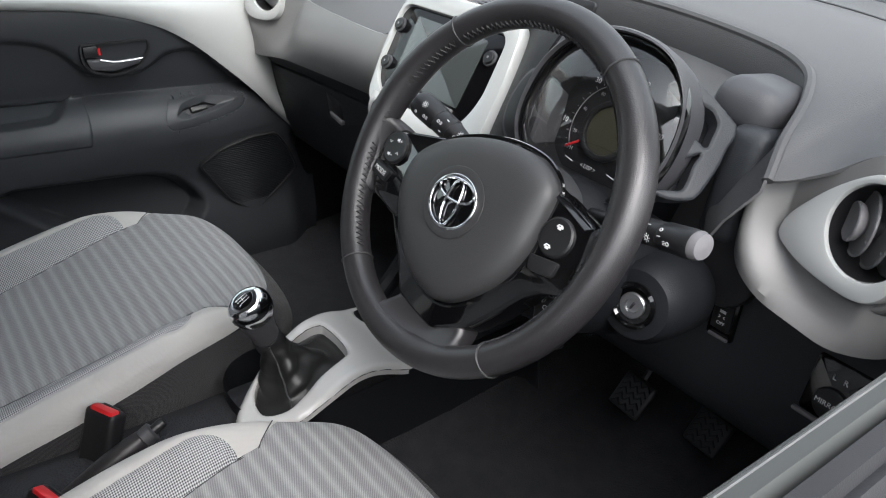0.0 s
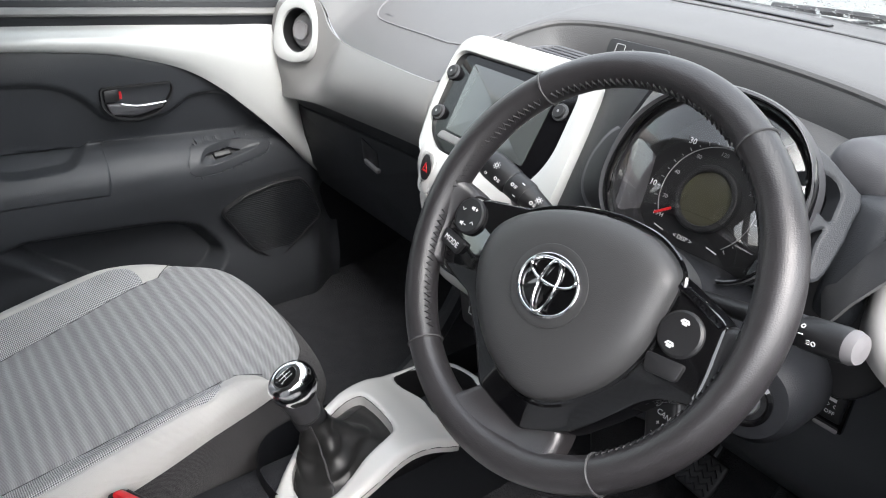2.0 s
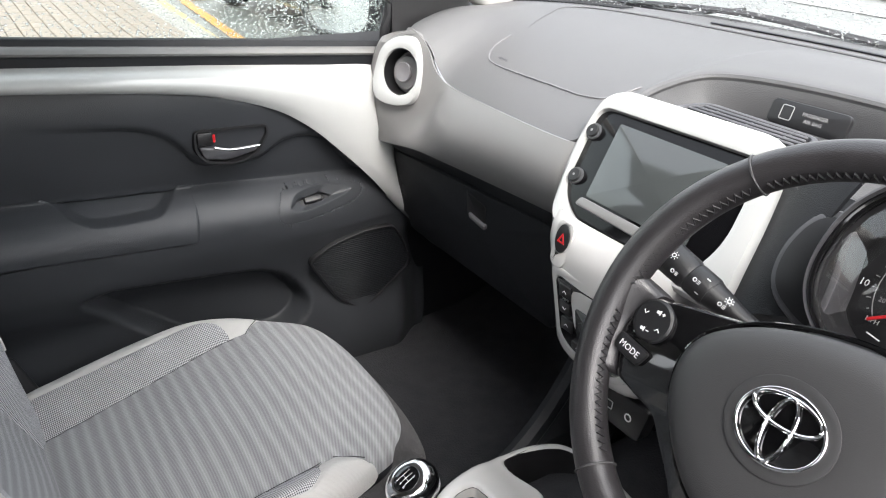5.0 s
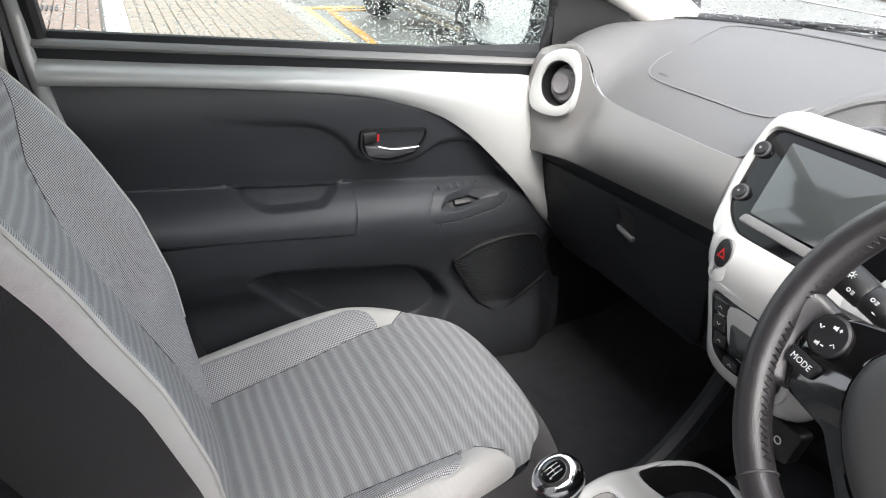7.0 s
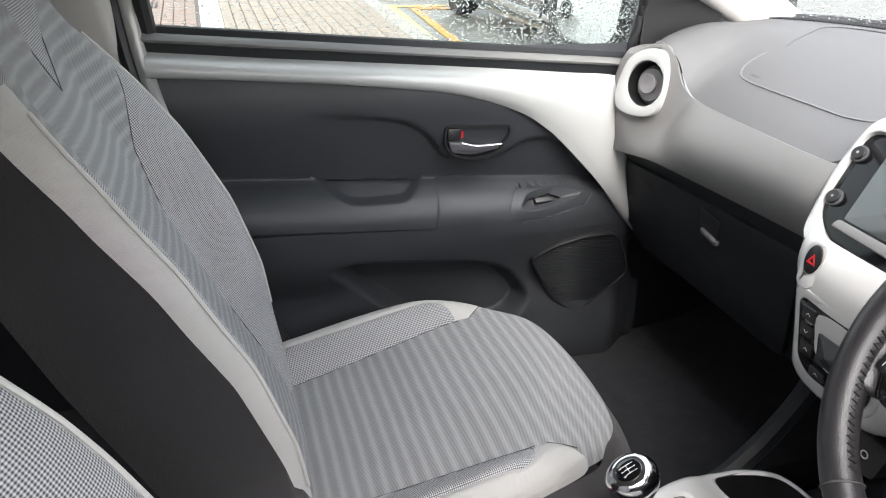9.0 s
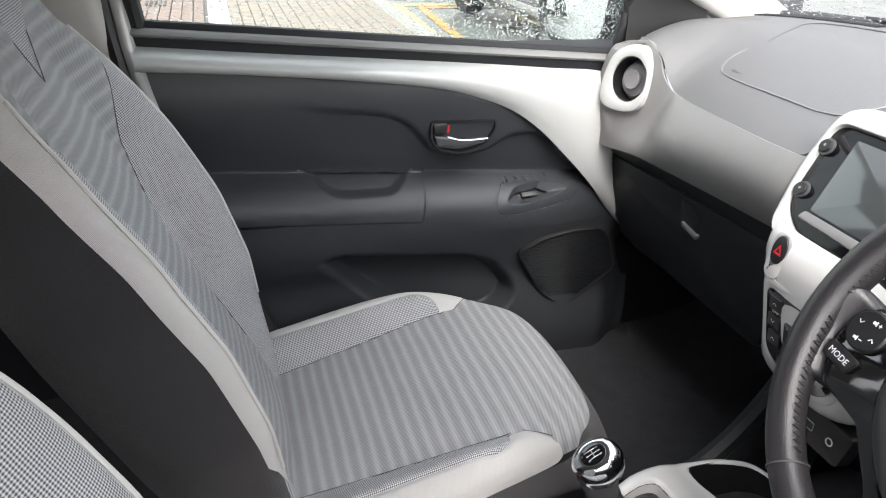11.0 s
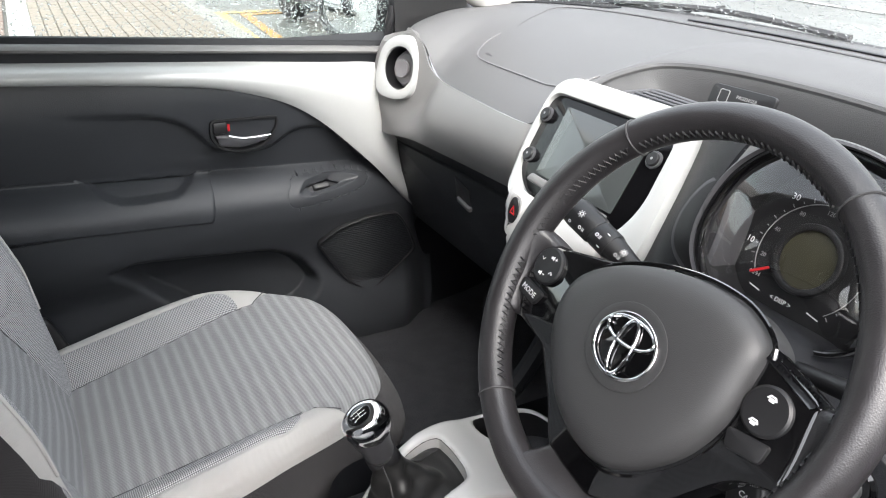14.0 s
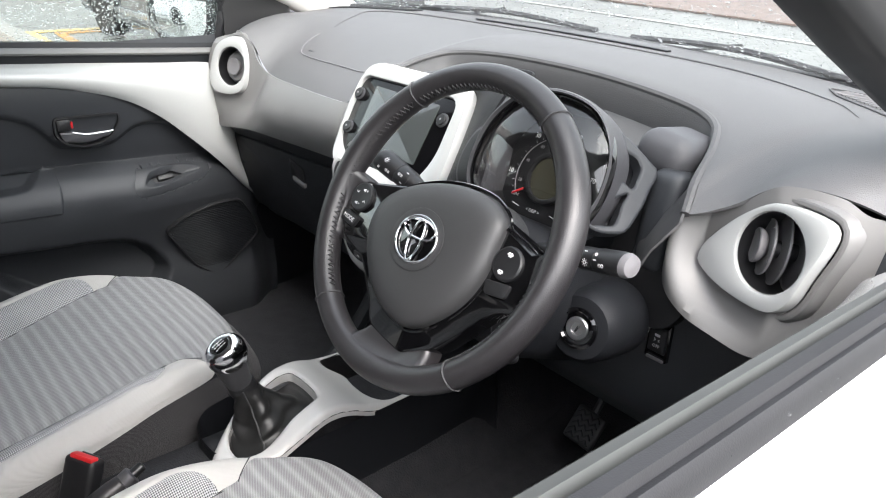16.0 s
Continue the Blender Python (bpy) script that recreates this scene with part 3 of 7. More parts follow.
ring = np.array(o)
wpart("surround", tube(ring, 0.0012, 6, closed=True), M_PAD, corner)
for k in range(24):
    x = 0.49 + k * 0.00625
    a, b = pad_at(x, 0.318 - (x - 0.5) * 0.5 + 0.006, 0.002), pad_at(x + 0.01, 0.352 - max(0, x - 0.54) * 0.75, 0.002)
    wpart("rib", tube([a, (a + b) / 2, b], 0.0011, 5), M_GREY, corner)
left_corner = thing("demister_vent", (-0.6, 0.3, 1.03), "ribbed grey demister grille at the far dashboard corner", "vent")
for k in range(26):
    x = -0.66 + k * 0.0075
    y = 0.475 - 0.16 * (abs(x) / 0.6) ** 2.6 * 0.85
    a, b = pad_at(x, y - 0.05, 0.002), pad_at(x + 0.004, y - 0.02, 0.002)
    wpart("rib", tube([a, b], 0.0014, 5), M_DARK, left_corner)

# the cowl: recess around the instruments and the middle vent, shade in its colour
C_EDGE = spl_u([(-0.116, 0.0, 0.99), (-0.113, 0.07, 1.015), (-0.09, 0.14, 1.028), (0.02, 0.17, 1.036), (0.19, 0.174, 1.037), (0.35, 0.152, 1.031), (0.43, 0.122, 1.022), (0.468, 0.068, 1.006), (0.49, 0.0, 0.98), (0.502, -0.032, 0.952)], 7)
c1 = C_EDGE + np.array((0, -0.004, -0.012))
c2 = np.array([(0.17 + (p[0] - 0.17) * 0.93, p[1] + 0.004 - 0.02 * (p[1] < 0.05), p[2] - 0.05) for p in C_EDGE])
c3 = np.array([(0.17 + (p[0] - 0.17) * 0.88, p[1] * 0.85 - 0.02, min(p[2] - 0.085, 0.945)) for p in C_EDGE])
c4 = np.array([(0.17 + (p[0] - 0.17) * 0.75, 0.02 + p[1] * 0.1, 0.90) for p in C_EDGE])
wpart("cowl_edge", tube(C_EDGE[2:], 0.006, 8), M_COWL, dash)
wpart("cowl", sheet(np.stack([C_EDGE, c1, c2, c3, c4], 1), 0.003, (0, -1, 0.5)), M_COWL, dash, "recessed grey cowl around the instruments, shade put into its colour")


# silver fascia bands with the vent holes cut out
VENT_N = (0.3, -0.95, 0.2)
VENT_L, VENT_R = Vector((-0.604, -0.024, 0.933)), Vector((0.610, -0.024, 0.941))
FR_L = plane_frame(VENT_L, VENT_N)
FR_R = plane_frame(VENT_R, (-VENT_N[0], VENT_N[1], VENT_N[2]))


def smooth_step(t):
    t = np.clip(t, 0, 1)
    return t * t * (3 - 2 * t)


def vent_clip(grid, fr, r):
    a, b = grid.shape[:2]
    v = grid.reshape(-1, 3)
    inv = np.array(fr.inverted())
    loc = v @ inv[:3, :3].T + inv[:3, 3]
    d = np.hypot(loc[:, 0], loc[:, 1]) - r
    faces = [(i * b + j, i * b + j + 1, (i + 1) * b + j + 1, (i + 1) * b + j) for i in range(a - 1) for j in range(b - 1)]
    nv, nu, nf = clip(v, v[:, :2], faces, d)
    me = mesh_uv(nv, nu, nf)
    bm = bmesh.new()
    bm.from_mesh(me)
    bpy.data.meshes.remove(me)
    bmesh.ops.recalc_face_normals(bm, faces=bm.faces)
    total = sum((f.normal * f.calc_area() for f in bm.faces), Vector())
    if total.y > 0:
        bmesh.ops.reverse_faces(bm, faces=bm.faces)
    bmesh.ops.solidify(bm, geom=bm.faces[:], thickness=-0.004)
    return bm


F_TOP = spl_u([(p[0], p[1] - 0.002, p[2] - 0.001) for p in E_ROWS[:8]] + [(-0.114, -0.048, 0.957)], 10)
F_BOT = spl_u([(-0.71, -0.012, 0.812), (-0.69, -0.036, 0.804), (-0.66, -0.045, 0.799), (-0.63, -0.046, 0.80), (-0.58, -0.042, 0.808), (-0.5, -0.038, 0.818), (-0.3, -0.042, 0.834), (-0.14, -0.052, 0.848), (-0.114, -0.054, 0.851)], 10)
band = ruled(F_TOP, F_BOT, 22, (0, -0.008, 0), 0.7)
band[:, :, 1] -= 0.018 * smooth_step((band[:, :, 0] + 0.54) / 0.12) * np.sin(np.linspace(0, math.pi, band.shape[1]))[None, :]
inv1 = np.array(FR_L.inverted())
loc = band @ inv1[:3, :3].T + inv1[:3, 3]
near_vent = smooth_step((0.125 - np.hypot(loc[:, :, 0], loc[:, :, 1] * 0.95)) / 0.05) * smooth_step((0.985 - band[:, :, 2]) / 0.03 + 0.2)
band = band - ((loc[:, :, 2] + 0.001) * near_vent)[:, :, None] * np.array(FR_L.col[2][:3])
wpart("fascia", vent_clip(band, FR_L, 0.041), M_SILVER, dash, "satin silver-grey fascia band")
# thin steel line added as the bright glint along the fascia's top edge
wpart("fascia_edge_glint", tube(F_TOP[35:], 0.0020, 6), M_STEEL, dash)
F_TOP2 = spl_u([(0.478, 0.03, 0.955), (0.486, -0.012, 0.955), (0.503, -0.03, 0.956), (0.545, -0.012, 0.973), (0.59, -0.004, 1.004), (0.646, 0.002, 1.008), (0.672, 0.020, 0.992), (0.700, 0.09, 0.975)], 10)
F_BOT2 = spl_u([(0.475, 0.03, 0.875), (0.483, -0.015, 0.872), (0.503, -0.04, 0.858), (0.54, -0.052, 0.842), (0.587, -0.057, 0.834), (0.622, -0.052, 0.832), (0.655, -0.028, 0.838), (0.685, 0.05, 0.85)], 10)
band2 = ruled(F_TOP2, F_BOT2, 22, (0, -0.005, 0), 0.7)
inv2 = np.array(FR_R.inverted())
loc = band2 @ inv2[:3, :3].T + inv2[:3, 3]
near_vent = smooth_step((0.112 - np.hypot(loc[:, :, 0] + 0.012, loc[:, :, 1])) / 0.026)
sink = np.maximum(loc[:, :, 2] - 0.001, 0) * near_vent
band2 = band2 - sink[:, :, None] * np.array(FR_R.col[2][:3])
wpart("fascia", vent_clip(band2, FR_R, 0.045), M_SILVER, dash, "satin silver-grey fascia around the end vent")



def round_vent(fr, outline, r, tilt, name_label):
    """A round swivelling air vent: white bezel, black ball with curved blades."""
    v = thing("air_vent", fr.translation, name_label, "air vent", "round dashboard vents")
    n = 56
    o = spl(outline, n, True)
    if np.sum(o[:, 0] * np.roll(o[:, 1], -1) - o[:, 1] * np.roll(o[:, 0], -1)) < 0:
        o = o[::-1]
    ang = np.arctan2(o[:, 1], o[:, 0])
    i = np.stack([r * np.cos(ang), r * np.sin(ang)], 1)
    wpart("bezel", ring_plate(o, i, fr, 0.016, 0.003, 0.0, -0.02), M_WHITE, v, "gloss white bezel")
    wpart("bezel_margin", ring_plate(inset(o, -0.010), inset(o, 0.001), fr, 0.020, 0.007, -0.019, -0.02), M_SILVER, v, "satin silver margin")
    wpart("barrel", lathe([(r - 0.0005, 0.011), (r - 0.001, -0.05), (0.001, -0.052)], fr, 40, False), M_SATIN, v, "black barrel")
    # the swivelling ball: round blades across its axis and a thumb disc at the pole
    ball = fr @ pose(-0.00022 * tilt, 0, -0.030, 0, -tilt, 0)
    big = r * 0.97
    for k, d in enumerate((0.66, 0.34, -0.10, -0.50)):
        rad = big * math.sqrt(1 - d * d)
        disc = [(0.0, -0.0016), (rad * 0.86, -0.0016), (rad * 0.97, -0.0016), (rad, -0.0006), (rad, 0.0008), (rad * 0.965, 0.0014), (rad * 0.93, 0.0002), (0.0, -0.0002)]
        wpart("blade", lathe(disc, ball @ pose(0, 0, big * d), 44), M_BLADE, v, "curved grey blade")
        for a in (20, 60, -20) if k == 0 else (25, -25):
            wpart("notch", rbox(0.0040, 0.0010, 0.0012, 0.0003, 1, ball @ pose(rad * 0.9 * math.cos(radians(a)), rad * 0.9 * math.sin(radians(a)), big * d + 0.0012, 0, 0, a)), M_GREY, v)
    rad = big * 0.46
    wpart("thumb_disc", lathe([(rad * 0.55, -0.010), (rad * 0.9, -0.005), (rad, -0.001), (rad, 0.0012), (rad * 0.92, 0.0022), (rad * 0.8, 0.0012), (0.0, 0.0004)], ball @ pose(0, 0, big * 0.89), 36), M_GREY, v, "round thumb disc")
    wpart("thumb_stem", lathe([(rad * 0.5, -big * 1.2), (rad * 0.5, -0.004)], ball @ pose(0, 0, big * 0.89), 20), M_RUBBER, v)
    return v


inv_l = FR_L.inverted()
VENT_PTS = [(0.59, -0.006, 0.992), (0.628, -0.016, 0.988), (0.656, -0.031, 0.962), (0.66, -0.045, 0.905), (0.64, -0.05, 0.878), (0.59, -0.03, 0.876), (0.563, -0.015, 0.897), (0.568, -0.004, 0.955)]
out_l = [tuple((inv_l @ Vector((-x, y, z)))[:2]) for x, y, z in VENT_PTS]
round_vent(FR_L, out_l, 0.040, 0, "round black swivel vent in a gloss white bezel")
out_r = [(-0.020, 0.047), (0.007, 0.053), (0.045, 0.051), (0.060, 0.043), (0.060, 0.024), (0.050, -0.008), (0.040, -0.041), (0.022, -0.058), (-0.008, -0.061), (-0.050, -0.056), (-0.082, -0.045), (-0.090, -0.034), (-0.083, -0.013), (-0.053, 0.022)]
round_vent(FR_R, out_r, 0.043, 35, "round black swivel vent with curved blades in a wide white bezel")

# dark lower dashboard: glovebox side and knee side
low_top = F_BOT + np.array((0, 0.012, 0.004))
rows = [low_top]
for y, z in [(0.012, -0.03), (0.02, -0.10), (0.04, -0.17), (0.10, -0.25), (0.22, -0.31), (0.36, -0.34)]:
    rows.append(np.stack([low_top[:, 0], np.maximum(low_top[:, 1], -0.05) * 0.35 + y - 0.018 + 0.01, low_top[:, 2] + z + (0.81 - low_top[:, 2]) * 0.6], 1))
wpart("lower_panel", sheet(np.stack(rows, 1), 0.004, (0, -1, 0)), M_DARK, dash, "charcoal lower dashboard panel")
knee = np.array([[(x, y, z) for x in np.linspace(0.10, 0.73, 24)] for y, z in spl([(0.05, 0.97), (0.035, 0.90), (0.028, 0.82), (0.026, 0.75), (0.03, 0.66), (0.06, 0.59), (0.16, 0.54), (0.34, 0.50)], 24)])
wpart("knee_panel", sheet(knee, 0.004, (0, -1, 0)), M_DOOR, dash, "charcoal panel below the steering column")

glove = thing("glovebox", (-0.42, 0.0, 0.70), "charcoal glovebox lid with a pull catch", "glovebox")
GF = plane_frame((-0.42, 0.003, 0.72), (0, -1, -0.18))
o = rounded([(-0.235, 0.055), (0.25, 0.085), (0.23, -0.11), (-0.21, -0.11)], 0.02, 5)
wpart("lid", plate(o, GF, 0.009, 0.004), M_DARK, glove)
catch = wpart("catch", plate(rounded([(-0.02, -0.02), (0.03, -0.03), (0.035, 0.015), (-0.016, 0.028)], 0.004, 4), GF @ pose(0.032, 0.036, 0), 0.011, 0.002), M_SATIN, glove, "black recessed catch")
part("pull", plate(rounded([(-0.018, -0.007), (0.024, -0.015), (0.028, -0.005), (-0.018, 0.003)], 0.003, 4), GF @ pose(0.040, 0.022, 0.0), 0.016, 0.003), M_GREY, catch)


# ---- passenger door ----
door = thing("passenger_door", (-0.7, -0.4, 0.3), "closed car door with dark panel and sweeping white trim", "car door")


def smooth(t):
    t = np.clip(t, 0, 1)
    return t * t * (3 - 2 * t)


def inside(o, x, y):
    """Signed distance to an outline, positive inside."""
    d = np.hypot(o[:, 0] - x, o[:, 1] - y).min()
    a, b = o, np.roll(o, -1, 0)
    c = ((a[:, 1] > y) != (b[:, 1] > y)) & (x < (b[:, 0] - a[:, 0]) * (y - a[:, 1]) / (b[:, 1] - a[:, 1] + 1e-12) + a[:, 0])
    return d if c.sum() % 2 else -d


def door_profile(y):
    """(x, z) down the inside of the door at y."""
    f = float(smooth((y + 0.42) / 0.3))
    s = -0.06 * (y + 0.45)
    arm = 1 - 0.62 * float(smooth((y + 0.22) / 0.26))
    pts = [(-0.702, 0.985), (-0.694, 0.945), (-0.686, 0.905), (-0.687, 0.86), (-0.700, 0.79 + s), (-0.709, 0.752 + s), (-0.707 + 0.003 * arm, 0.744 + s), (-0.707 + 0.016 * arm, 0.737 + s),
           (-0.707 + 0.038 * arm, 0.722 + s), (-0.707 + 0.054 * arm, 0.703 + s), (-0.706 + 0.060 * arm, 0.682 + s), (-0.705 + 0.058 * arm, 0.655 + s), (-0.703 + 0.048 * arm, 0.615),
           (-0.698 + 0.03 * arm, 0.575), (-0.690 + 0.012 * f, 0.52), (-0.684 + 0.02 * f, 0.44), (-0.676 + 0.02 * f, 0.36), (-0.67, 0.28)]
    return spl(pts, 210)


RELIEF = spl([(-0.90, 0.905), (-0.698, 0.891), (-0.596, 0.880), (-0.488, 0.871), (-0.442, 0.8575), (-0.411, 0.835), (-0.387, 0.805), (-0.370, 0.791), (-0.320, 0.7845), (-0.277, 0.7865), (-0.251, 0.801), (-0.225, 0.816), (-0.18, 0.8186), (-0.142, 0.805), (-0.111, 0.771), (-0.073, 0.736), (0.1, 0.60)], 120)
POD = spl([(-0.2315, 0.720), (-0.247, 0.705), (-0.2547, 0.690), (-0.254, 0.6723), (-0.2386, 0.6624), (-0.2089, 0.6631), (-0.1581, 0.6684), (-0.0951, 0.6763), (-0.073, 0.688), (-0.071, 0.699), (-0.0741, 0.7059), (-0.1173, 0.7162), (-0.175, 0.7205)], 96, True)
# height of the white trim's lower edge along the door
TRIM_Y = (-0.872, -0.7, -0.52, -0.36, -0.25, -0.18, -0.12, -0.07, -0.035, 0.003)
TRIM_Z = (0.957, 0.947, 0.932, 0.912, 0.880, 0.838, 0.784, 0.734, 0.695, 0.648)
MAP_POCKET = spl([(-0.600, 0.588), (-0.575, 0.602), (-0.5435, 0.608), (-0.434, 0.597), (-0.335, 0.586), (-0.281, 0.575), (-0.223, 0.5385), (-0.185, 0.47), (-0.25, 0.41), (-0.40, 0.42), (-0.505, 0.487), (-0.56, 0.54)], 120, True)
GRAB = spl([(-0.630, 0.785), (-0.601, 0.747), (-0.585, 0.733), (-0.564, 0.722), (-0.54, 0.718), (-0.49, 0.717), (-0.458, 0.718), (-0.439, 0.728), (-0.424, 0.742), (-0.405, 0.785)], 120, True)


def relief(y, z):
    """The upper field of the panel stands proud of the lower one; the map pocket is sunk."""
    up = 0.0
    if z > 0.72:
        up = 0.013 * float(smooth((y + 0.66) / 0.20)) * float(smooth((z - np.interp(y, RELIEF[:, 0], RELIEF[:, 1])) / 0.013 + 0.5))
    elif 0.40 < z < 0.615 and -0.61 < y < -0.17:
        up = -0.045 * float(smooth(inside(MAP_POCKET, y, z) / 0.026))
    up -= 0.05 * float(smooth((y + 0.0) / 0.09)) * float(smooth((0.62 - z) / 0.08))
    if -0.26 < y < -0.06 and 0.64 < z < 0.745:
        up -= 0.030 * float(smooth((inside(POD, y, z) + 0.0015) / 0.006))
    up -= 0.024 * float(smooth((z - np.interp(y, TRIM_Y, TRIM_Z)) / 0.010 + 0.3))
    return up


DY = np.concatenate([np.linspace(-0.90, -0.27, 106), np.linspace(-0.2675, -0.0575, 85), np.linspace(-0.054, 0.10, 26)])
grid = np.array([[(x + relief(y, z) - 0.030 * float(smooth((y + 0.80) / 0.02) * smooth((-0.40 - y) / 0.02) * smooth((z - 0.675) / 0.01) * smooth((0.748 - 0.06 * (y + 0.45) - z) / 0.01)), y, z) for x, z in door_profile(y)] for y in DY])
wpart("inner_panel", sheet(grid, 0.004, (1, 0, 0)), M_DOOR, door, "charcoal grained inner panel with a sunk map pocket")
# armrest cushion with the grab hollow in its top
arm_y = np.linspace(-0.86, -0.388, 240)
arm = []
for y in arm_y:
    pr = door_profile(y)
    s = -0.06 * (y + 0.45)
    zs = np.linspace(0.753 + s, 0.664 + s, 80)
    end = 0.006 * float(smooth((-0.388 - y) / 0.012))
    arm.append([(np.interp(z, pr[::-1, 1], pr[::-1, 0]) + end - 0.017 * float(smooth(inside(GRAB, y, z) / 0.009)) - 0.006 * float(smooth((0.672 + s - z) / 0.008)), y + 0.10 * max(0.0, y + 0.47) * (z - 0.71) / 0.04, z) for z in zs])
wpart("armrest", sheet(np.array(arm), 0.001, (1, 0, 0)), M_DOOR, door, "padded charcoal armrest with a hollow grip")
for t in (-0.572, -0.455):
    line = [(a[0] + 0.0004, a[1], a[2]) for a in arm[int(np.argmin(np.abs(arm_y - t)))] if inside(GRAB, t, a[2]) > 0.002]
    wpart("grip_edge", tube(line, 0.0009, 5), M_RUBBER, door)
line = [(np.interp(0.669 - 0.06 * (y + 0.45), door_profile(y)[::-1, 1], door_profile(y)[::-1, 0]) + 0.0035, y, 0.669 - 0.06 * (y + 0.45)) for y in np.linspace(-0.86, -0.405, 24)]
wpart("shut_line", tube(line, 0.0016, 5), M_RUBBER, door)
line = []
for z in np.linspace(0.745, 0.64, 24):
    y = np.interp(z, (0.635, 0.667, 0.695, 0.738), (-0.445, -0.414, -0.396, -0.384))
    line.append((np.interp(z, door_profile(y)[::-1, 1], door_profile(y)[::-1, 0]) + 0.0006, y, z))
wpart("shut_line", tube(line, 0.0014, 5), M_RUBBER, door)
# window switch pod let into the front of the armrest
pod_prof = [door_profile(y) for y in np.arange(111) / 500 - 0.27]


def on_door(o, h):
    """Points of an outline in (y, z), lifted h off the curved panel."""
    o = np.asarray(o)
    x = np.array([np.interp(z, pod_prof[k][::-1, 1], pod_prof[k][::-1, 0]) for (y, z), k in zip(o, np.clip(np.rint((o[:, 0] + 0.27) * 500), 0, 110).astype(int))])
    return np.column_stack([x + 0.75 * h, o[:, 0], o[:, 1] + 0.66 * h])


def turned_to(o, first):
    """The same loop, run the way of another and started in the direction of its start."""
    turn = [np.sum(q[:, 0] * np.roll(q[:, 1], -1) - q[:, 1] * np.roll(q[:, 0], -1)) for q in (o, first)]
    o = o if turn[0] * turn[1] > 0 else o[::-1]
    c = o - o.mean(0)
    d = first[0] - first.mean(0)
    return np.roll(o, -int(np.argmax((c @ d) / np.hypot(c[:, 0], c[:, 1]))), 0)


dish = turned_to(spl([(-0.225, 0.6982), (-0.2104, 0.7088), (-0.1785, 0.7131), (-0.1463, 0.7119), (-0.1101, 0.7035), (-0.0989, 0.6954), (-0.1426, 0.6877), (-0.2081, 0.6813), (-0.2291, 0.6868)], 96, True), POD)
slot = turned_to(poly(rounded([(-0.2143, 0.7016), (-0.1628, 0.7067), (-0.137, 0.6971), (-0.2009, 0.6895)], 0.003, 4), 96), POD)
edge_in = inset(POD, 0.004)
rings = [on_door(POD, -0.012), on_door(POD, 0.0014), on_door(inset(POD, 0.0016), 0.0032)]
rings += [on_door(edge_in + (dish - edge_in) * k, 0.0036 + 0.002 * k) for k in (0.0, 0.25, 0.5, 0.75, 0.92)]
rings += [on_door(dish, 0.0050)] + [on_door(dish + (slot - dish) * k, 0.0048 - 0.009 * k) for k in (0.1, 0.35, 0.65, 1.0)] + [on_door(slot, -0.014)]
pod = wpart("switch_pod", loft(rings), M_DOOR, door, "window switch pod with a sloping well", angle=50)
wpart("pod_line", tube(on_door(inset(POD, -0.0008), 0.0010), 0.0011, 5, closed=True), M_RUBBER, door)
part("switch_well", loft([on_door(inset(slot, -0.001), -0.0125), on_door(slot.mean(0) + (slot - slot.mean(0)) * 0.05, -0.0125)], True, False, True), M_RUBBER, pod, "black switch well")
at = on_door([(-0.178, 0.699)], -0.0085)[0]
part("window_switch", rbox(0.013, 0.036, 0.010, 0.003, 3, pose(at[0], at[1], at[2], 0, 42, 0) @ pose(0, 0, 0, 6, 0, 0)), M_SATIN, pod, "black rocker switch")
# white upper trim sweeping down into a pointed spear
top_c = spl_u([(-0.692, -0.872, 0.989), (-0.690, -0.7, 0.9755), (-0.690, -0.5, 0.962), (-0.69, -0.3, 0.948), (-0.688, -0.15, 0.9365), (-0.686, -0.05, 0.929), (-0.684, 0.01, 0.905), (-0.682, 0.008, 0.85), (-0.680, -0.004, 0.775), (-0.680, 0.014, 0.70), (-0.684, 0.051, 0.610)], 8)
low_c = spl_u([(-0.674, -0.872, 0.957), (-0.672, -0.7, 0.947), (-0.671, -0.52, 0.932), (-0.668, -0.36, 0.912), (-0.666, -0.25, 0.880), (-0.665, -0.18, 0.838), (-0.664, -0.12, 0.784), (-0.663, -0.07, 0.734), (-0.664, -0.035, 0.695), (-0.670, 0.003, 0.648), (-0.682, 0.042, 0.606)], 8)
trim = ruled(top_c, low_c, 14, (0.018, 0, 0), 0.8)
edge = low_c + np.array((-0.014, 0, 0.0))
trim = np.concatenate([trim, edge[:, None]], 1)
wpart("white_trim", sheet(trim, 0.003, (1, 0, 0)), M_WHITE, door, "gloss white sweeping trim")

# door pull recess with chrome lever and lock slide
HF = plane_frame((-0.676, -0.322, 0.825), (1, 0.02, 0.05), (0, 1, 0))
o = rounded([(-0.065, 0.030), (0.064, 0.026), (0.064, 0.006), (0.046, -0.021), (0.024, -0.033), (-0.010, -0.038), (-0.048, -0.028), (-0.066, -0.008)], 0.012, 6)
hand = wpart("door_handle", ring_plate(o, inset(o, 0.0045), HF, 0.014, 0.004, -0.003, -0.022), M_SATIN, door, "satin black recessed door pull surround")
part("bowl", plate(inset(o, 0.004), HF, 0.003, 0.001, 0, -0.016), M_BLACK, hand, "gloss black bowl")
part("lever", plate(rounded([(-0.058, 0.000), (-0.030, -0.003), (-0.004, -0.011), (0.047, -0.010), (0.043, -0.020), (-0.010, -0.029), (-0.050, -0.023)], 0.005, 4), HF, 0.014, 0.005, 0.002, -0.006), M_HOOD, hand, "dark grey pull lever")
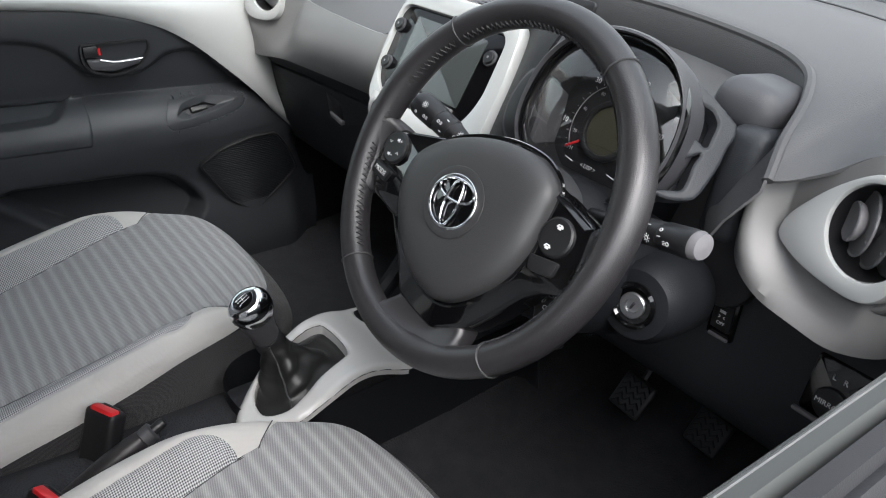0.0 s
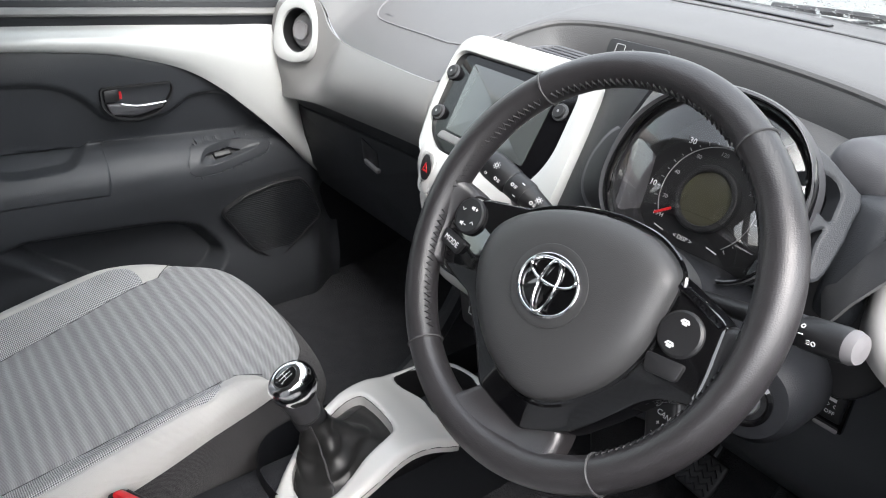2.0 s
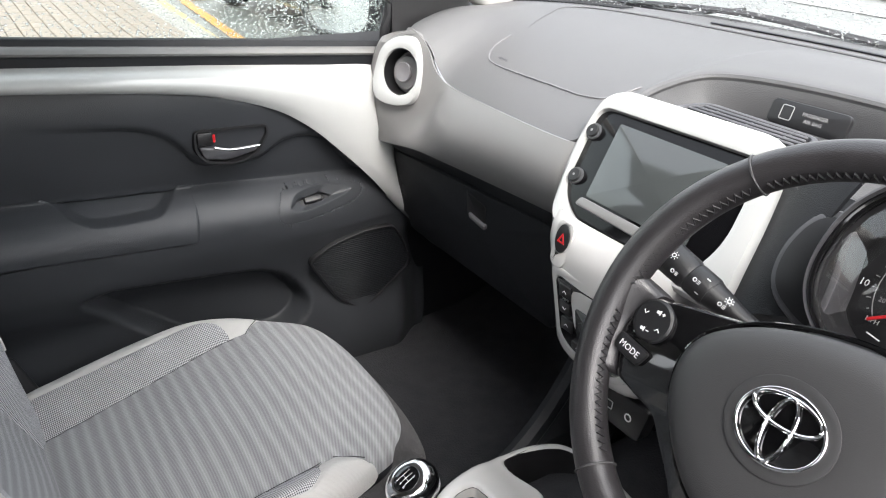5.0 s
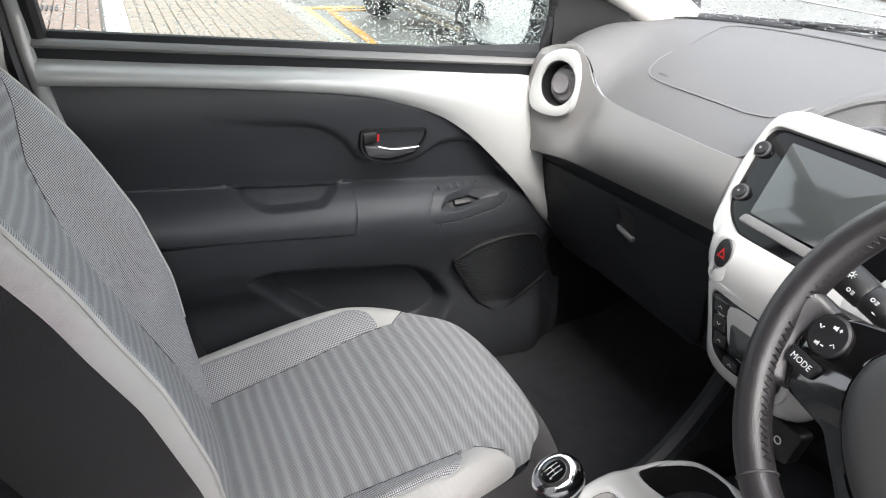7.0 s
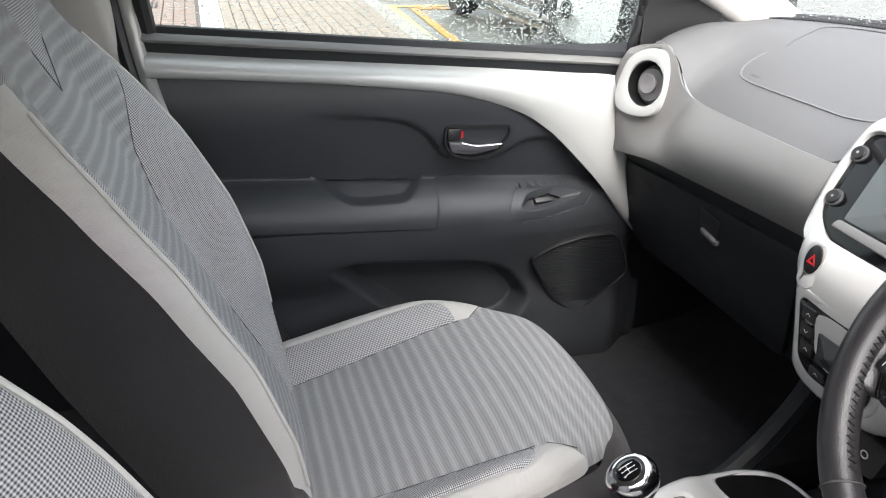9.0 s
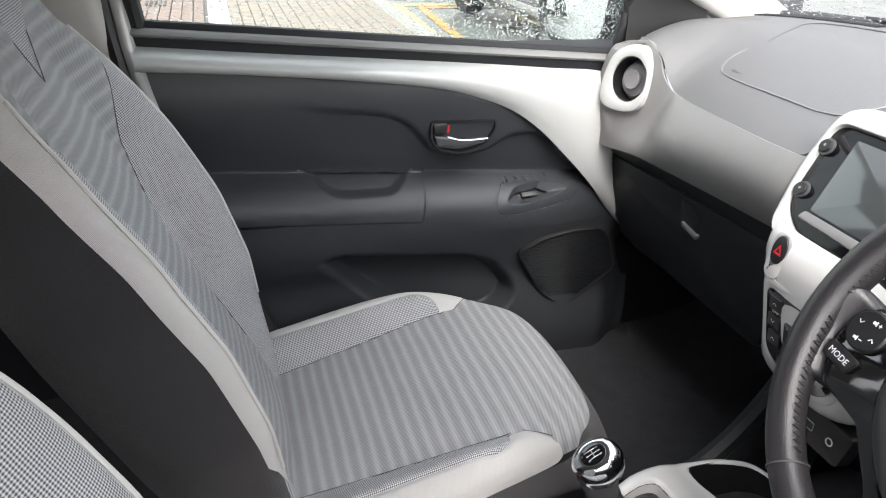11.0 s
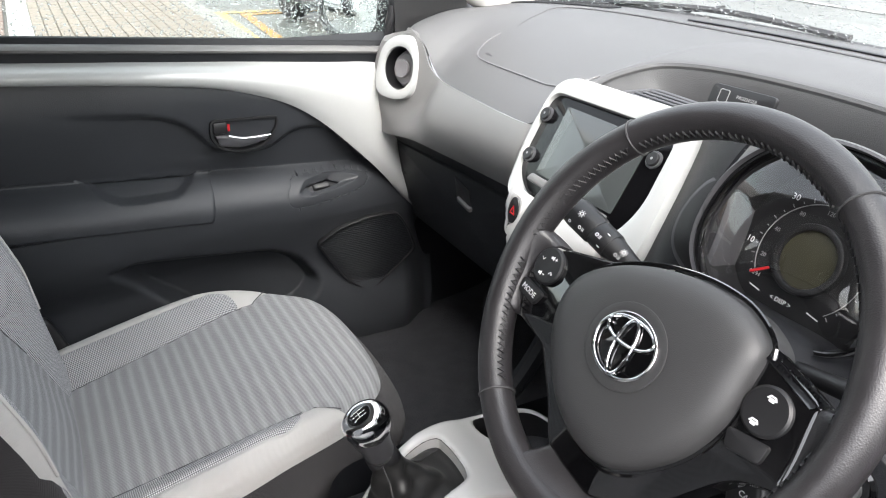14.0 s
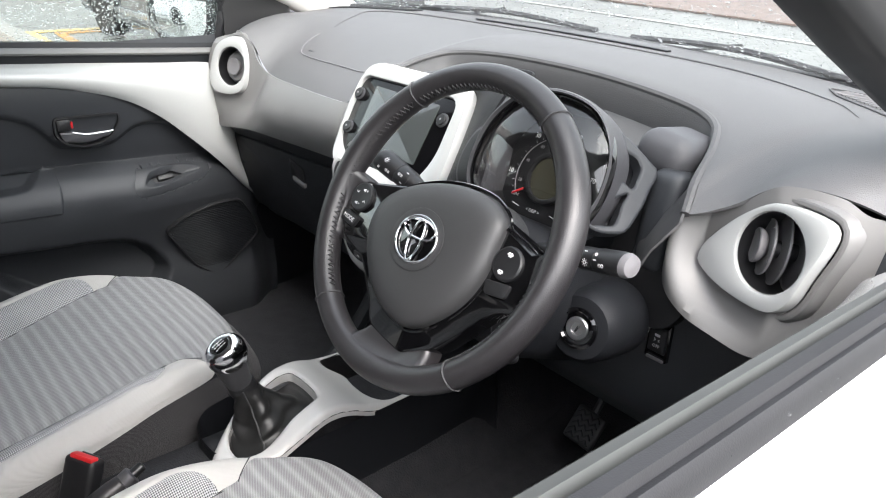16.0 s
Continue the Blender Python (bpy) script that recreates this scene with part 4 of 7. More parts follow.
part("lever_edge", tube(put3(HF, spl([(-0.032, -0.0035), (-0.020, -0.0072), (-0.004, -0.0108), (0.020, -0.0112), (0.047, -0.0100)], 24), 0.0085), 0.0021, 8), M_CHROME, hand, "bright chrome lever edge")
part("lock_slide", rbox(0.026, 0.022, 0.012, 0.003, 2, HF @ pose(-0.046, 0.013, 0.004)), M_SATIN, hand, "black lock slide")
part("lock_mark", rbox(0.005, 0.014, 0.006, 0.001, 1, HF @ pose(-0.030, 0.011, 0.002)), M_RED, hand, "red unlocked mark")
part("screw_cap", lathe([(0.012, -0.014), (0.012, -0.010), (0.0, -0.009)], HF @ pose(0.006, 0.010, 0), 20), M_SATIN, hand)
# loudspeaker grille with fine ribs
KF = plane_frame((-0.656, -0.090, 0.540), (1, -0.02, -0.10), (0, 1, 0))
o = rounded([(-0.112, 0.034), (-0.056, 0.066), (0.013, 0.081), (0.072, 0.080), (0.100, 0.038), (0.124, -0.022), (0.030, -0.105), (-0.006, -0.103), (-0.045, -0.074)], 0.018, 6)
spk = wpart("speaker_grille", ring_plate(o, inset(o, 0.005), KF, 0.012, 0.003, -0.006, 0.0), M_SATIN, door, "black ribbed loudspeaker grille")
inner_o = inset(o, 0.005)
part("grille_base", plate(inner_o, KF, 0.004, 0.001, 0, -0.004), M_SATIN, spk)
ribs = []
for k in range(46):
    yy = -0.100 + k * 0.0045
    xs = []
    for a, b in zip(inner_o, np.roll(inner_o, -1, 0)):
        if (a[1] - yy) * (b[1] - yy) < 0:
            xs.append(a[0] + (b[0] - a[0]) * (yy - a[1]) / (b[1] - a[1]))
    if len(xs) >= 2:
        x0, x1 = min(xs), max(xs)
        ribs.append(rbox(x1 - x0, 0.0024, 0.002, 0.0006, 1, KF @ pose((x0 + x1) / 2, yy, 0.001)))
part("grille_ribs", join(*ribs), M_DARK, spk)
# window opening: seals, channel, frame, glass
def smoothed(a):
    return np.convolve(np.pad(a, 3, mode="edge"), np.ones(7) / 7, "valid")


def belt(x, dz, y0=-0.874):
    """A line along the passenger window's lower edge."""
    return np.array([(x, y, 0.9639 - 0.0708 * y + dz) for y in np.linspace(y0, -0.01, 40)])


wpart("belt_seal", sheet(np.stack([belt(-0.716, -0.012, -0.85), belt(-0.712, 0.0, -0.85), belt(-0.706, 0.001, -0.85), belt(-0.702, -0.004, -0.85), belt(-0.701, -0.014, -0.85)], 1), 0.002, (1, 0, 0)), M_DARK, door, "dark rubber window seal")
wpart("belt_ledge", sheet(np.stack([belt(-0.702, -0.0085), belt(-0.697, -0.0080), belt(-0.689, -0.0105), belt(-0.686, -0.0145), belt(-0.688, -0.0175)], 1), 0.002, (1, 0, 0)), M_SILVER, door, "satin grey window ledge")
wpart("belt_strip", sheet(np.stack([belt(-0.688, -0.0165), belt(-0.692, -0.019), belt(-0.693, -0.030), belt(-0.693, -0.044)], 1), 0.003, (1, 0, 0)), M_DARK, door, "satin black belt strip")
wpart("glass_channel", tube(belt(-0.722, -0.004), 0.007, 8), M_RUBBER, door, "black window channel")
rear = spl([(-0.708, -0.862, 1.0), (-0.70, -0.868, 1.06), (-0.67, -0.885, 1.2), (-0.63, -0.93, 1.38)], 12)
wpart("frame_channel", tube(rear, 0.014, 8), M_RUBBER, door, "black rear window channel")
# painted frame running down the door's rear edge
rim_z = np.linspace(1.38, 0.70, 60)
rim_x = np.interp(rim_z, (0.70, 0.96, 1.0, 1.06, 1.2, 1.38), (-0.672, -0.674, -0.682, -0.69, -0.665, -0.625))
rim_f = smoothed(np.interp(rim_z, (0.70, 0.8735, 0.9095, 0.953, 0.99, 1.01, 1.0725, 1.2, 1.38), (-0.80, -0.842, -0.852, -0.865, -0.870, -0.8745, -0.8796, -0.896, -0.937)))
rim_b = smoothed(np.interp(rim_z, (0.70, 0.911, 0.970, 1.0266, 1.0725, 1.2, 1.38), (-0.826, -0.871, -0.884, -0.8928, -0.8969, -0.914, -0.955)))
wpart("door_frame", sheet(np.stack([np.column_stack([rim_x + dx, y, rim_z]) for dx, y in ((-0.016, rim_f + 0.002), (-0.004, rim_f), (0.0, rim_f - 0.003), (0.001, (rim_f + rim_b) / 2), (0.0, rim_b + 0.004), (-0.004, rim_b), (-0.016, rim_b - 0.001))], 1), 0.002, (1, 0, 0)), M_WHITE, door, "white painted door frame")
wpart("door_seal", tube(np.column_stack([rim_x - 0.004, rim_b - 0.012, rim_z]), 0.011, 8), M_RUBBER, door, "black door seal")
front = spl([(-0.71, -0.012, 0.955), (-0.703, -0.008, 1.0), (-0.695, -0.005, 1.07), (-0.66, -0.06, 1.16)], 12)
wpart("frame_channel", tube(front, 0.009, 8), M_RUBBER, door)
sail = np.array([[(-0.70 + 0.03 * t - 0.05 * max(0, z - 1.0), 0.0 + 0.16 * t - 0.3 * max(0, z - 1.0) * t, z) for t in np.linspace(0, 1, 8)] for z in np.linspace(0.93, 1.20, 8)])
wpart("sail_panel", sheet(sail, 0.01, (1, 0, 0)), M_SATIN, door, "dark triangular mirror panel")
gy = np.linspace(-0.87, 0.01, 30)
glass = np.array([[(-0.722 + 0.30 * max(0, z - 0.95) ** 1.5, y, z) for y in gy] for z in np.linspace(0.93, 1.40, 12)])
pane = wpart("window_glass", sheet(glass, 0.003, (1, 0, 0)), M_GLASS, door, "rain-speckled side window glass")
pane.visible_shadow = False
outer = np.array([[(x, y, z) for y in np.linspace(-0.95, 0.30, 12)] for x, z in [(-0.735, 0.965), (-0.765, 0.93), (-0.80, 0.7), (-0.79, 0.4), (-0.74, 0.25)]])
wpart("outer_skin", sheet(outer, 0.003, (-1, 0, 0)), M_PAINT, door, "white painted outer skin")

# ---- driver's door, its window wound down ----
ddoor = thing("driver_door", (0.75, -0.4, 0.3), "white car door with its window wound fully down", "car door")
dy = np.linspace(-1.0, 0.26, 40)


def along(dx, dz):
    return np.array([(dx, y, belt_z(y) + dz) for y in dy])


def sweep(dx, dz, k):
    """A line along the belt whose front end leans in towards the dashboard."""
    return np.array([(dx - k * float(smooth((y + 0.22) / 0.3)), y, belt_z(y) + dz) for y in dy])


wpart("inner_trim", sheet(np.stack([r[dy < -0.03] for r in (along(0.729, 0.002), sweep(0.724, -0.004, 0.012), sweep(0.718, -0.02, 0.028), sweep(0.716, -0.07, 0.034), sweep(0.712, -0.14, 0.02))], 1), 0.003, (-1, 0, 0)), M_WHITE, ddoor, "white upper door trim")
wpart("inner_panel", sheet(np.stack([along(0.722, -0.10), along(0.712, -0.2), along(0.69, -0.28), along(0.70, -0.4), along(0.68, -0.62)], 1), 0.003, (-1, 0, 0)), M_DOOR, ddoor, "charcoal lower door panel")
wpart("inner_seal", sheet(np.stack([along(0.7285, -0.004), along(0.731, 0.006), along(0.738, 0.009), along(0.7425, 0.003), along(0.743, -0.03)], 1), 0.002, (0, 0, 1)), M_SEAL, ddoor, "grey inner window seal")
wpart("window_slot", sheet(np.stack([along(0.742, -0.05), along(0.745, -0.052), along(0.748, -0.05)], 1), 0.002, (0, 0, 1)), M_RUBBER, ddoor)
wpart("outer_seal", sheet(np.stack([along(0.7465, -0.045), along(0.7455, 0.002), along(0.748, 0.009), along(0.755, 0.009), along(0.759, 0.003), along(0.764, 0.005), along(0.769, 0.0), along(0.771, -0.016)], 1), 0.002, (0, 0, 1)), M_RUBBER, ddoor, "wet black outer window seal")
wpart("outer_skin", sheet(np.stack([along(0.769, -0.012), along(0.785, -0.018), along(0.815, -0.05), along(0.84, -0.16), along(0.845, -0.3), along(0.82, -0.6), along(0.77, -0.72)], 1), 0.003, (1, 0, 1)), M_PAINT, ddoor, "glossy white outer skin")


# ---- seats ----
SX = -0.337


def build_seat():
    seat = thing("car_seat", (SX, -0.55, 0.30), "grey striped cloth front seat with pale edge strips", "car seat", "front seats")
    # cushion: rings from the middle out to the plan outline, then down the skirt
    half = [(0, -0.238), (0.10, -0.244), (0.165, -0.268), (0.205, -0.33), (0.24, -0.42), (0.258, -0.52), (0.258, -0.66), (0.245, -0.78), (0.14, -0.83), (0, -0.84)]
    out = spl(half + [(-x, y) for x, y in half[-2:0:-1]], 200, True)
    mid = np.array((0, -0.56))
    rho = np.r_[np.linspace(0.02, 0.80, 40), np.linspace(0.81, 1.0, 22)]
    verts, uvs, d_ins, d_mesh, d_top = [], [], [], [], []

    def height(x, y):
        ax = np.abs(x)
        z = 0.560 + 0.07 * (y + 0.35) - 0.17 * (np.sqrt((y + 0.35) ** 2 + 0.0016) - 0.02) - 0.5 * np.maximum(y + 0.30, 0) ** 2 / 0.06 * 0.02
        bol = smooth((ax - 0.150) / 0.065) * smooth((-0.285 - y) / 0.19) * 0.034
        return z + bol - 0.004 + 0.006 * np.cos(ax / 0.2 * 1.5) * (1 - bol / 0.034)

    def masks(x, y):
        ax = abs(x)
        xs = np.interp(y, (-0.76, -0.40), (0.140, 0.170))
        front = -0.77 * (ax - 0.162) + 0.63 * (y + 0.388)
        ins = max(xs - ax, front)
        cap = 0.045 - math.hypot(max(0, y + 0.450) * 1.0, max(0, ax - 0.172) * 0.95) if y > -0.45 else 0.217 - ax
        return ins, cap

    for r in rho:
        for q in out:
            p = mid + (q - mid) * r
            k = max(0.0, (r - 0.86) / 0.14)
            z = float(height(p[0], p[1])) - 0.030 * (1 - math.sqrt(max(0, 1 - k * k))) if k else float(height(p[0], p[1]))
            i, m = masks(p[0], p[1])
            groove = 0.0035 * (math.exp(-(i / 0.004) ** 2) + (math.exp(-(m / 0.004) ** 2) if i < 0 else 0))
            z += 0.0006 * noise.noise((p[0] * 14, p[1] * 14, 3)) - groove * (r < 0.97)
            verts.append((p[0] + SX, p[1], z))
            uvs.append((p[0], p[1]))
            d_ins.append(i)
            d_mesh.append(m)
            d_top.append(0.982 + 0.25 * float(smooth((-0.285 - p[1]) / 0.10)) - r)
    n, a = len(out), len(rho)
    rim_z = np.array([v[2] for v in verts[-n:]])
    for k, s in enumerate(np.linspace(0.06, 1, 12)):
        for j, q in enumerate(out):
            p = mid + (q - mid) * (1.0 + (0.035 + 0.080 * float(smooth((q[1] + 0.40) / 0.12))) * math.sin(min(1, s * 2.2) * math.pi / 2) - 0.08 * s * s)
            front_cut = smooth((q[1] + 0.42) / 0.15)
            zb = 0.36 + 0.03 * front_cut
            verts.append((p[0] + SX, p[1], rim_z[j] + (zb - rim_z[j]) * s))
            uvs.append((p[0] + (0.0 if abs(q[1] + 0.5) > 0.25 else 0.0), rim_z[j] * s + 0.3 * p[1]))
            i, m = masks(q[0], q[1])
            d_ins.append(-1)
            d_mesh.append(-1)
            # the pale strip laps a little over the side
            d_top.append(0.004 + 0.006 * smooth((-0.33 - q[1]) / 0.1) - (rim_z[j] - verts[-1][2]) - 0.022 * smooth((q[1] + 0.345) / 0.05))
    verts, uvs = np.array(verts), np.array(uvs)
    rows = a + 12
    faces = [(i * n + j, i * n + (j + 1) % n, (i + 1) * n + (j + 1) % n, (i + 1) * n + j) for i in range(rows - 1) for j in range(n)]
    faces.append(tuple(range(n))[::-1])
    d_ins, d_mesh, d_top = map(np.array, (d_ins, d_mesh, d_top))
    ins = np.minimum(d_ins, d_top)
    mesh_d = np.minimum(np.minimum(d_mesh, -d_ins), d_top)
    light = np.minimum(np.minimum(-d_ins, -d_mesh), d_top)
    wpart("cushion", mesh_uv(*clip(verts, uvs, faces, -d_top)), M_SIDE, seat, "black cloth cushion sides")
    wpart("cushion_insert", mesh_uv(*clip(verts, uvs, faces, ins)), M_INSERT, seat, "grey cross-striped cloth insert")
    for sgn in (-1, 1):
        half_d = sgn * (verts[:, 0] - SX)
        wpart("cushion_bolster", mesh_uv(*clip(verts, uvs, faces, np.minimum(mesh_d, half_d))), M_MESH, seat, "speckled grey cloth bolster")
        wpart("cushion_edge", mesh_uv(*clip(verts, uvs, faces, np.minimum(light, half_d))), M_LIGHT, seat, "pale grey edge strip")
        line = [(SX + sgn * x, y, float(height(x, y)) - 0.0028) for x, y in spl([(0.1385, -0.78), (0.155, -0.58), (0.168, -0.42), (0.163, -0.388), (0.176, -0.372), (0.196, -0.348)], 70)]
        wpart("seam", tube(line, 0.0008, 5), M_STITCH, seat)

    # backrest: sections up the reclined plane
    O, B, N = np.array((SX, -0.737, 0.56)), np.array((0, -0.41, 0.912)), np.array((0, 0.912, 0.41))
    qs = np.linspace(-0.10, 0.87, 110)
    HW = [(-0.10, 0.205), (0.0, 0.226), (0.1, 0.243), (0.3, 0.250), (0.42, 0.238), (0.5, 0.215), (0.57, 0.182), (0.64, 0.150), (0.72, 0.134), (0.8, 0.125), (0.85, 0.10), (0.87, 0.07)]
    CR = [(-0.10, 0.005), (0.0, 0.028), (0.1, 0.056), (0.22, 0.068), (0.35, 0.060), (0.45, 0.042), (0.55, 0.018), (0.65, 0.02), (0.75, 0.022), (0.87, -0.02)]
    hw = np.interp(qs, *zip(*HW))
    cr = np.interp(qs, *zip(*CR))
    for _ in range(3):
        hw[1:-1] = (hw[:-2] + hw[1:-1] * 2 + hw[2:]) / 4
        cr[1:-1] = (cr[:-2] + cr[1:-1] * 2 + cr[2:]) / 4
    verts, uvs, reg = [], [], []
    fr_t = np.linspace(-1, 1, 81)
    for q, w, c in zip(qs, hw, cr):
        head = smooth((q - 0.52) / 0.1)
        ring, uv, tag = [], [], []
        edge = 0.022
        for t in fr_t:
            p = t * w
            ap = abs(p)
            crest = w - edge
            bol = c * smooth((ap - 0.105 * w / 0.25) / (crest - 0.105 * w / 0.25)) * (1 - head) + head * (0.02 * (1 - (ap / w) ** 2) + 0.012)
            bol += 0.008 * math.cos(min(1, ap / 0.12) * math.pi / 2) * (1 - head)
            if ap > crest:
                k = (ap - crest) / edge
                bol -= edge * (1 - math.sqrt(max(0, 1 - k * k))) * 0.95
            ring.append((p, bol))
            uv.append((p, q))
            ps = np.interp(q, (0.0, 0.15, 0.25, 0.38, 0.49, 0.54), (0.125, 0.112, 0.105, 0.135, 0.20, 0.26))
            vy = 0.505 + abs(p + 0.0) * 1.5
            tag.append((ps - ap, ap, q - vy, (ap - crest)))
        e0, e1 = ring[-1], ring[0]
        thick = 0.10 * (1 - 0.35 * smooth((q - 0.45) / 0.4))
        n_fl, n_bk = 12, 16
        nb = -thick
        for k in range(1, n_fl + 1):
            s = k / n_fl
            ring.append((w + 0.004 * math.sin(s * math.pi) - 0.02 * s ** 4, e0[1] + (nb - e0[1]) * s))
            uv.append((w + (e0[1] - ring[-1][1]), q))
            tag.append((-1, w, -1, edge + e0[1] - ring[-1][1]))
        for k in range(1, n_bk):
            s = k / n_bk
            ring.append(((w - 0.02) * (1 - 2 * s), nb - 0.012 * math.sin(s * math.pi)))
            uv.append((ring[-1][0], q))
            tag.append((-1, w, -1, 1))
        for k in range(n_fl, 0, -1):
            s = k / n_fl
            ring.append((-w - 0.004 * math.sin(s * math.pi) + 0.02 * s ** 4, e1[1] + (nb - e1[1]) * s))
            uv.append((-w - (e1[1] - ring[-1][1]), q))
            tag.append((-1, w, -1, edge + e1[1] - ring[-1][1]))
        for (p, h), t in zip(ring, tag):
            g = 0.003 * math.exp(-(t[0] / 0.005) ** 2) * (q < 0.5) if t[3] < 0 else 0
            h -= g
            verts.append(O + np.array((p, 0, 0)) + B * q + N * (h + 0.0004 * noise.noise((p * 14, q * 14, 7))))
        uvs += uv
        reg += tag
    verts, uvs, reg = np.array(verts), np.array(uvs), np.array(reg)
    n = len(ring)
    faces = [(i * n + j, i * n + (j + 1) % n, (i + 1) * n + (j + 1) % n, (i + 1) * n + j) for i in range(len(qs) - 1) for j in range(n)]
    faces.append(tuple(range((len(qs) - 1) * n, len(qs) * n)))
    faces.append(tuple(range(n))[::-1])
    q = np.repeat(qs, n)
    wide = np.interp(q, (0.0, 0.05, 0.25, 0.45, 0.54, 0.57), (-0.008, 0.004, 0.011, 0.017, 0.022, -0.006))
    # 3: distance past the crest towards the side
    d_strip = np.minimum(reg[:, 3] - 0.004, wide + 0.016 - reg[:, 3])
    d_strip = np.minimum(d_strip, 0.558 - q)
    d_side = np.where(q < 0.60, reg[:, 3] - np.maximum(wide + 0.016, 0.012), reg[:, 3] - 0.03)
    d_front = -np.maximum(d_strip, d_side)
    d_ins = np.minimum(reg[:, 0], d_front)
    d_ins = np.where(q > 0.5, d_front, d_ins)
    d_v = np.minimum(reg[:, 2] * 0.5, d_front)
    wpart("backrest", mesh_uv(*clip(verts, uvs, faces, d_side)), M_SIDE, seat, "black cloth backrest sides and back")
    wpart("backrest_insert", mesh_uv(*clip(verts, uvs, faces, np.minimum(d_ins, -d_v))), M_INSERT, seat, "grey cross-striped cloth insert")
    wpart("headrest_insert", mesh_uv(*clip(verts, uvs, faces, d_v)), M_MESH, seat, "pointed speckled cloth headrest panel")
    for sgn in (-1, 1):
        half_d = sgn * (verts[:, 0] - SX)
        wpart("backrest_bolster", mesh_uv(*clip(verts, uvs, faces, np.minimum(np.minimum(-d_ins, d_front), half_d))), M_MESH, seat, "speckled grey cloth bolster")
        wpart("backrest_edge", mesh_uv(*clip(verts, uvs, faces, np.minimum(d_strip, half_d))), M_LIGHT, seat, "pale grey edge strip")
        for ps_q, ps_p in (((0.0, 0.15, 0.25, 0.38, 0.49), (0.125, 0.112, 0.105, 0.135, 0.20)),):
            line = []
            for qq in np.linspace(0.02, 0.47, 50):
                w, c = np.interp(qq, qs, hw), np.interp(qq, qs, cr)
                pp = np.interp(qq, ps_q, ps_p)
                lo = 0.105 * w / 0.25
                hgt = c * float(smooth((pp - lo) / (w - 0.022 - lo)))
                line.append(O + np.array((sgn * pp, 0, 0)) + B * qq + N * (hgt - 0.0022))
            wpart("seam", tube(line, 0.0008, 5), M_STITCH, seat)
    vee = [O + np.array((p, 0, 0)) + B * (0.505 + abs(p) * 1.5) + N * (0.0085 + 0.018 * abs(p) / 0.1) for p in np.linspace(-0.1, 0.1, 41)]
    wpart("seam", tube(vee, 0.0006, 5), M_STITCH, seat)
    # seam threads along the strips
    for sgn in (-1, 1):
        line = []
        for qq in np.linspace(0.03, 0.53, 50):
            w, c = np.interp(qq, qs, hw), np.interp(qq, qs, cr)
            line.append(O + np.array((sgn * (w - 0.0125), 0, 0)) + B * qq + N * (c - 0.0005))
        wpart("piping", tube(line, 0.0024, 6), M_LIGHT, seat, "pale sewn piping")
    # base, rails
    wpart("seat_base", rbox(0.40, 0.46, 0.10, 0.02, 3, pose(SX, -0.58, 0.40)), M_SATIN, seat, "black seat base")
    for sgn in (-1, 1):
        wpart("rail", rbox(0.03, 0.5, 0.055, 0.004, 2, pose(SX + sgn * 0.19, -0.56, 0.327)), M_RUBBER, seat)
    wpart("hinge_cover", rbox(0.03, 0.16, 0.09, 0.014, 3, pose(SX - 0.252, -0.77, 0.50, 20)), M_SATIN, seat, "black plastic hinge cover")
    wpart("hinge_cover", rbox(0.03, 0.16, 0.09, 0.014, 3, pose(SX + 0.252, -0.79, 0.47, 20)), M_SATIN, seat)
    return seat


pseat = build_seat()
dseat = copy_thing(pseat, pose(0.36, -0.62, 0.33))
tagged(dseat, "grey striped cloth driver's seat with pale edge strips")


# ---- between the seats ----
def buckle(x, y, z, rx, rz):
    b = thing("seat_belt_buckle", (x, y, z - 0.12), "black seat belt buckle with a red release button", "seat belt", "buckles")
    m = pose(x, y, z, rx, 0, rz)
    wpart("stem", rbox(0.022, 0.014, 0.13, 0.005, 2, m @ pose(0, 0, -0.11)), M_RUBBER, b, "black stem")
    body = wpart("housing", rbox(0.052, 0.028, 0.085, 0.007, 3, m @ pose(0, 0, -0.042)), M_SATIN, b, "black plastic housing")
    part("release_button", rbox(0.040, 0.014, 0.010, 0.003, 2, m @ pose(0.002, -0.005, -0.0005)), M_RED, body, "red release button")
    part("latch_slot", rbox(0.030, 0.004, 0.004, 0.001, 1, m @ pose(0, 0.009, 0.0)), M_RUBBER, body)
    return b


buckle(-0.035, -0.570, 0.535, -24, 28)
buckle(0.055, -0.665, 0.515, -24, 20)
hb = thing("handbrake", (0.02, -0.75, 0.36), "black handbrake lever with a release button", "handbrake")
lever = spl([(0.015, -0.82, 0.385), (0.02, -0.72, 0.425), (0.028, -0.62, 0.48), (0.033, -0.545, 0.522)], 20)
wpart("lever", tube(lever, np.r_[np.full(8, 0.012), np.linspace(0.013, 0.017, 8), (0.017, 0.0165, 0.0155, 0.013)], 12), M_LEATHER, hb, "black grip")
wpart("collar", lathe([(0.0135, -0.008), (0.0135, 0.006), (0.009, 0.008)], look((0.034, -0.537, 0.526), (0.033, -0.6, 0.49)), 18), M_HOOD, hb, "grey end collar")
wpart("release_button", lathe([(0.0075, -0.02), (0.0075, 0.012), (0.006, 0.015), (0.0, 0.0155)], look((0.035, -0.529, 0.531), (0.033, -0.6, 0.49)), 16), M_SATIN, hb, "black push button")
wpart("gaiter", rbox(0.07, 0.2, 0.06, 0.02, 3, pose(0.015, -0.86, 0.38)), M_LEATHER, hb)


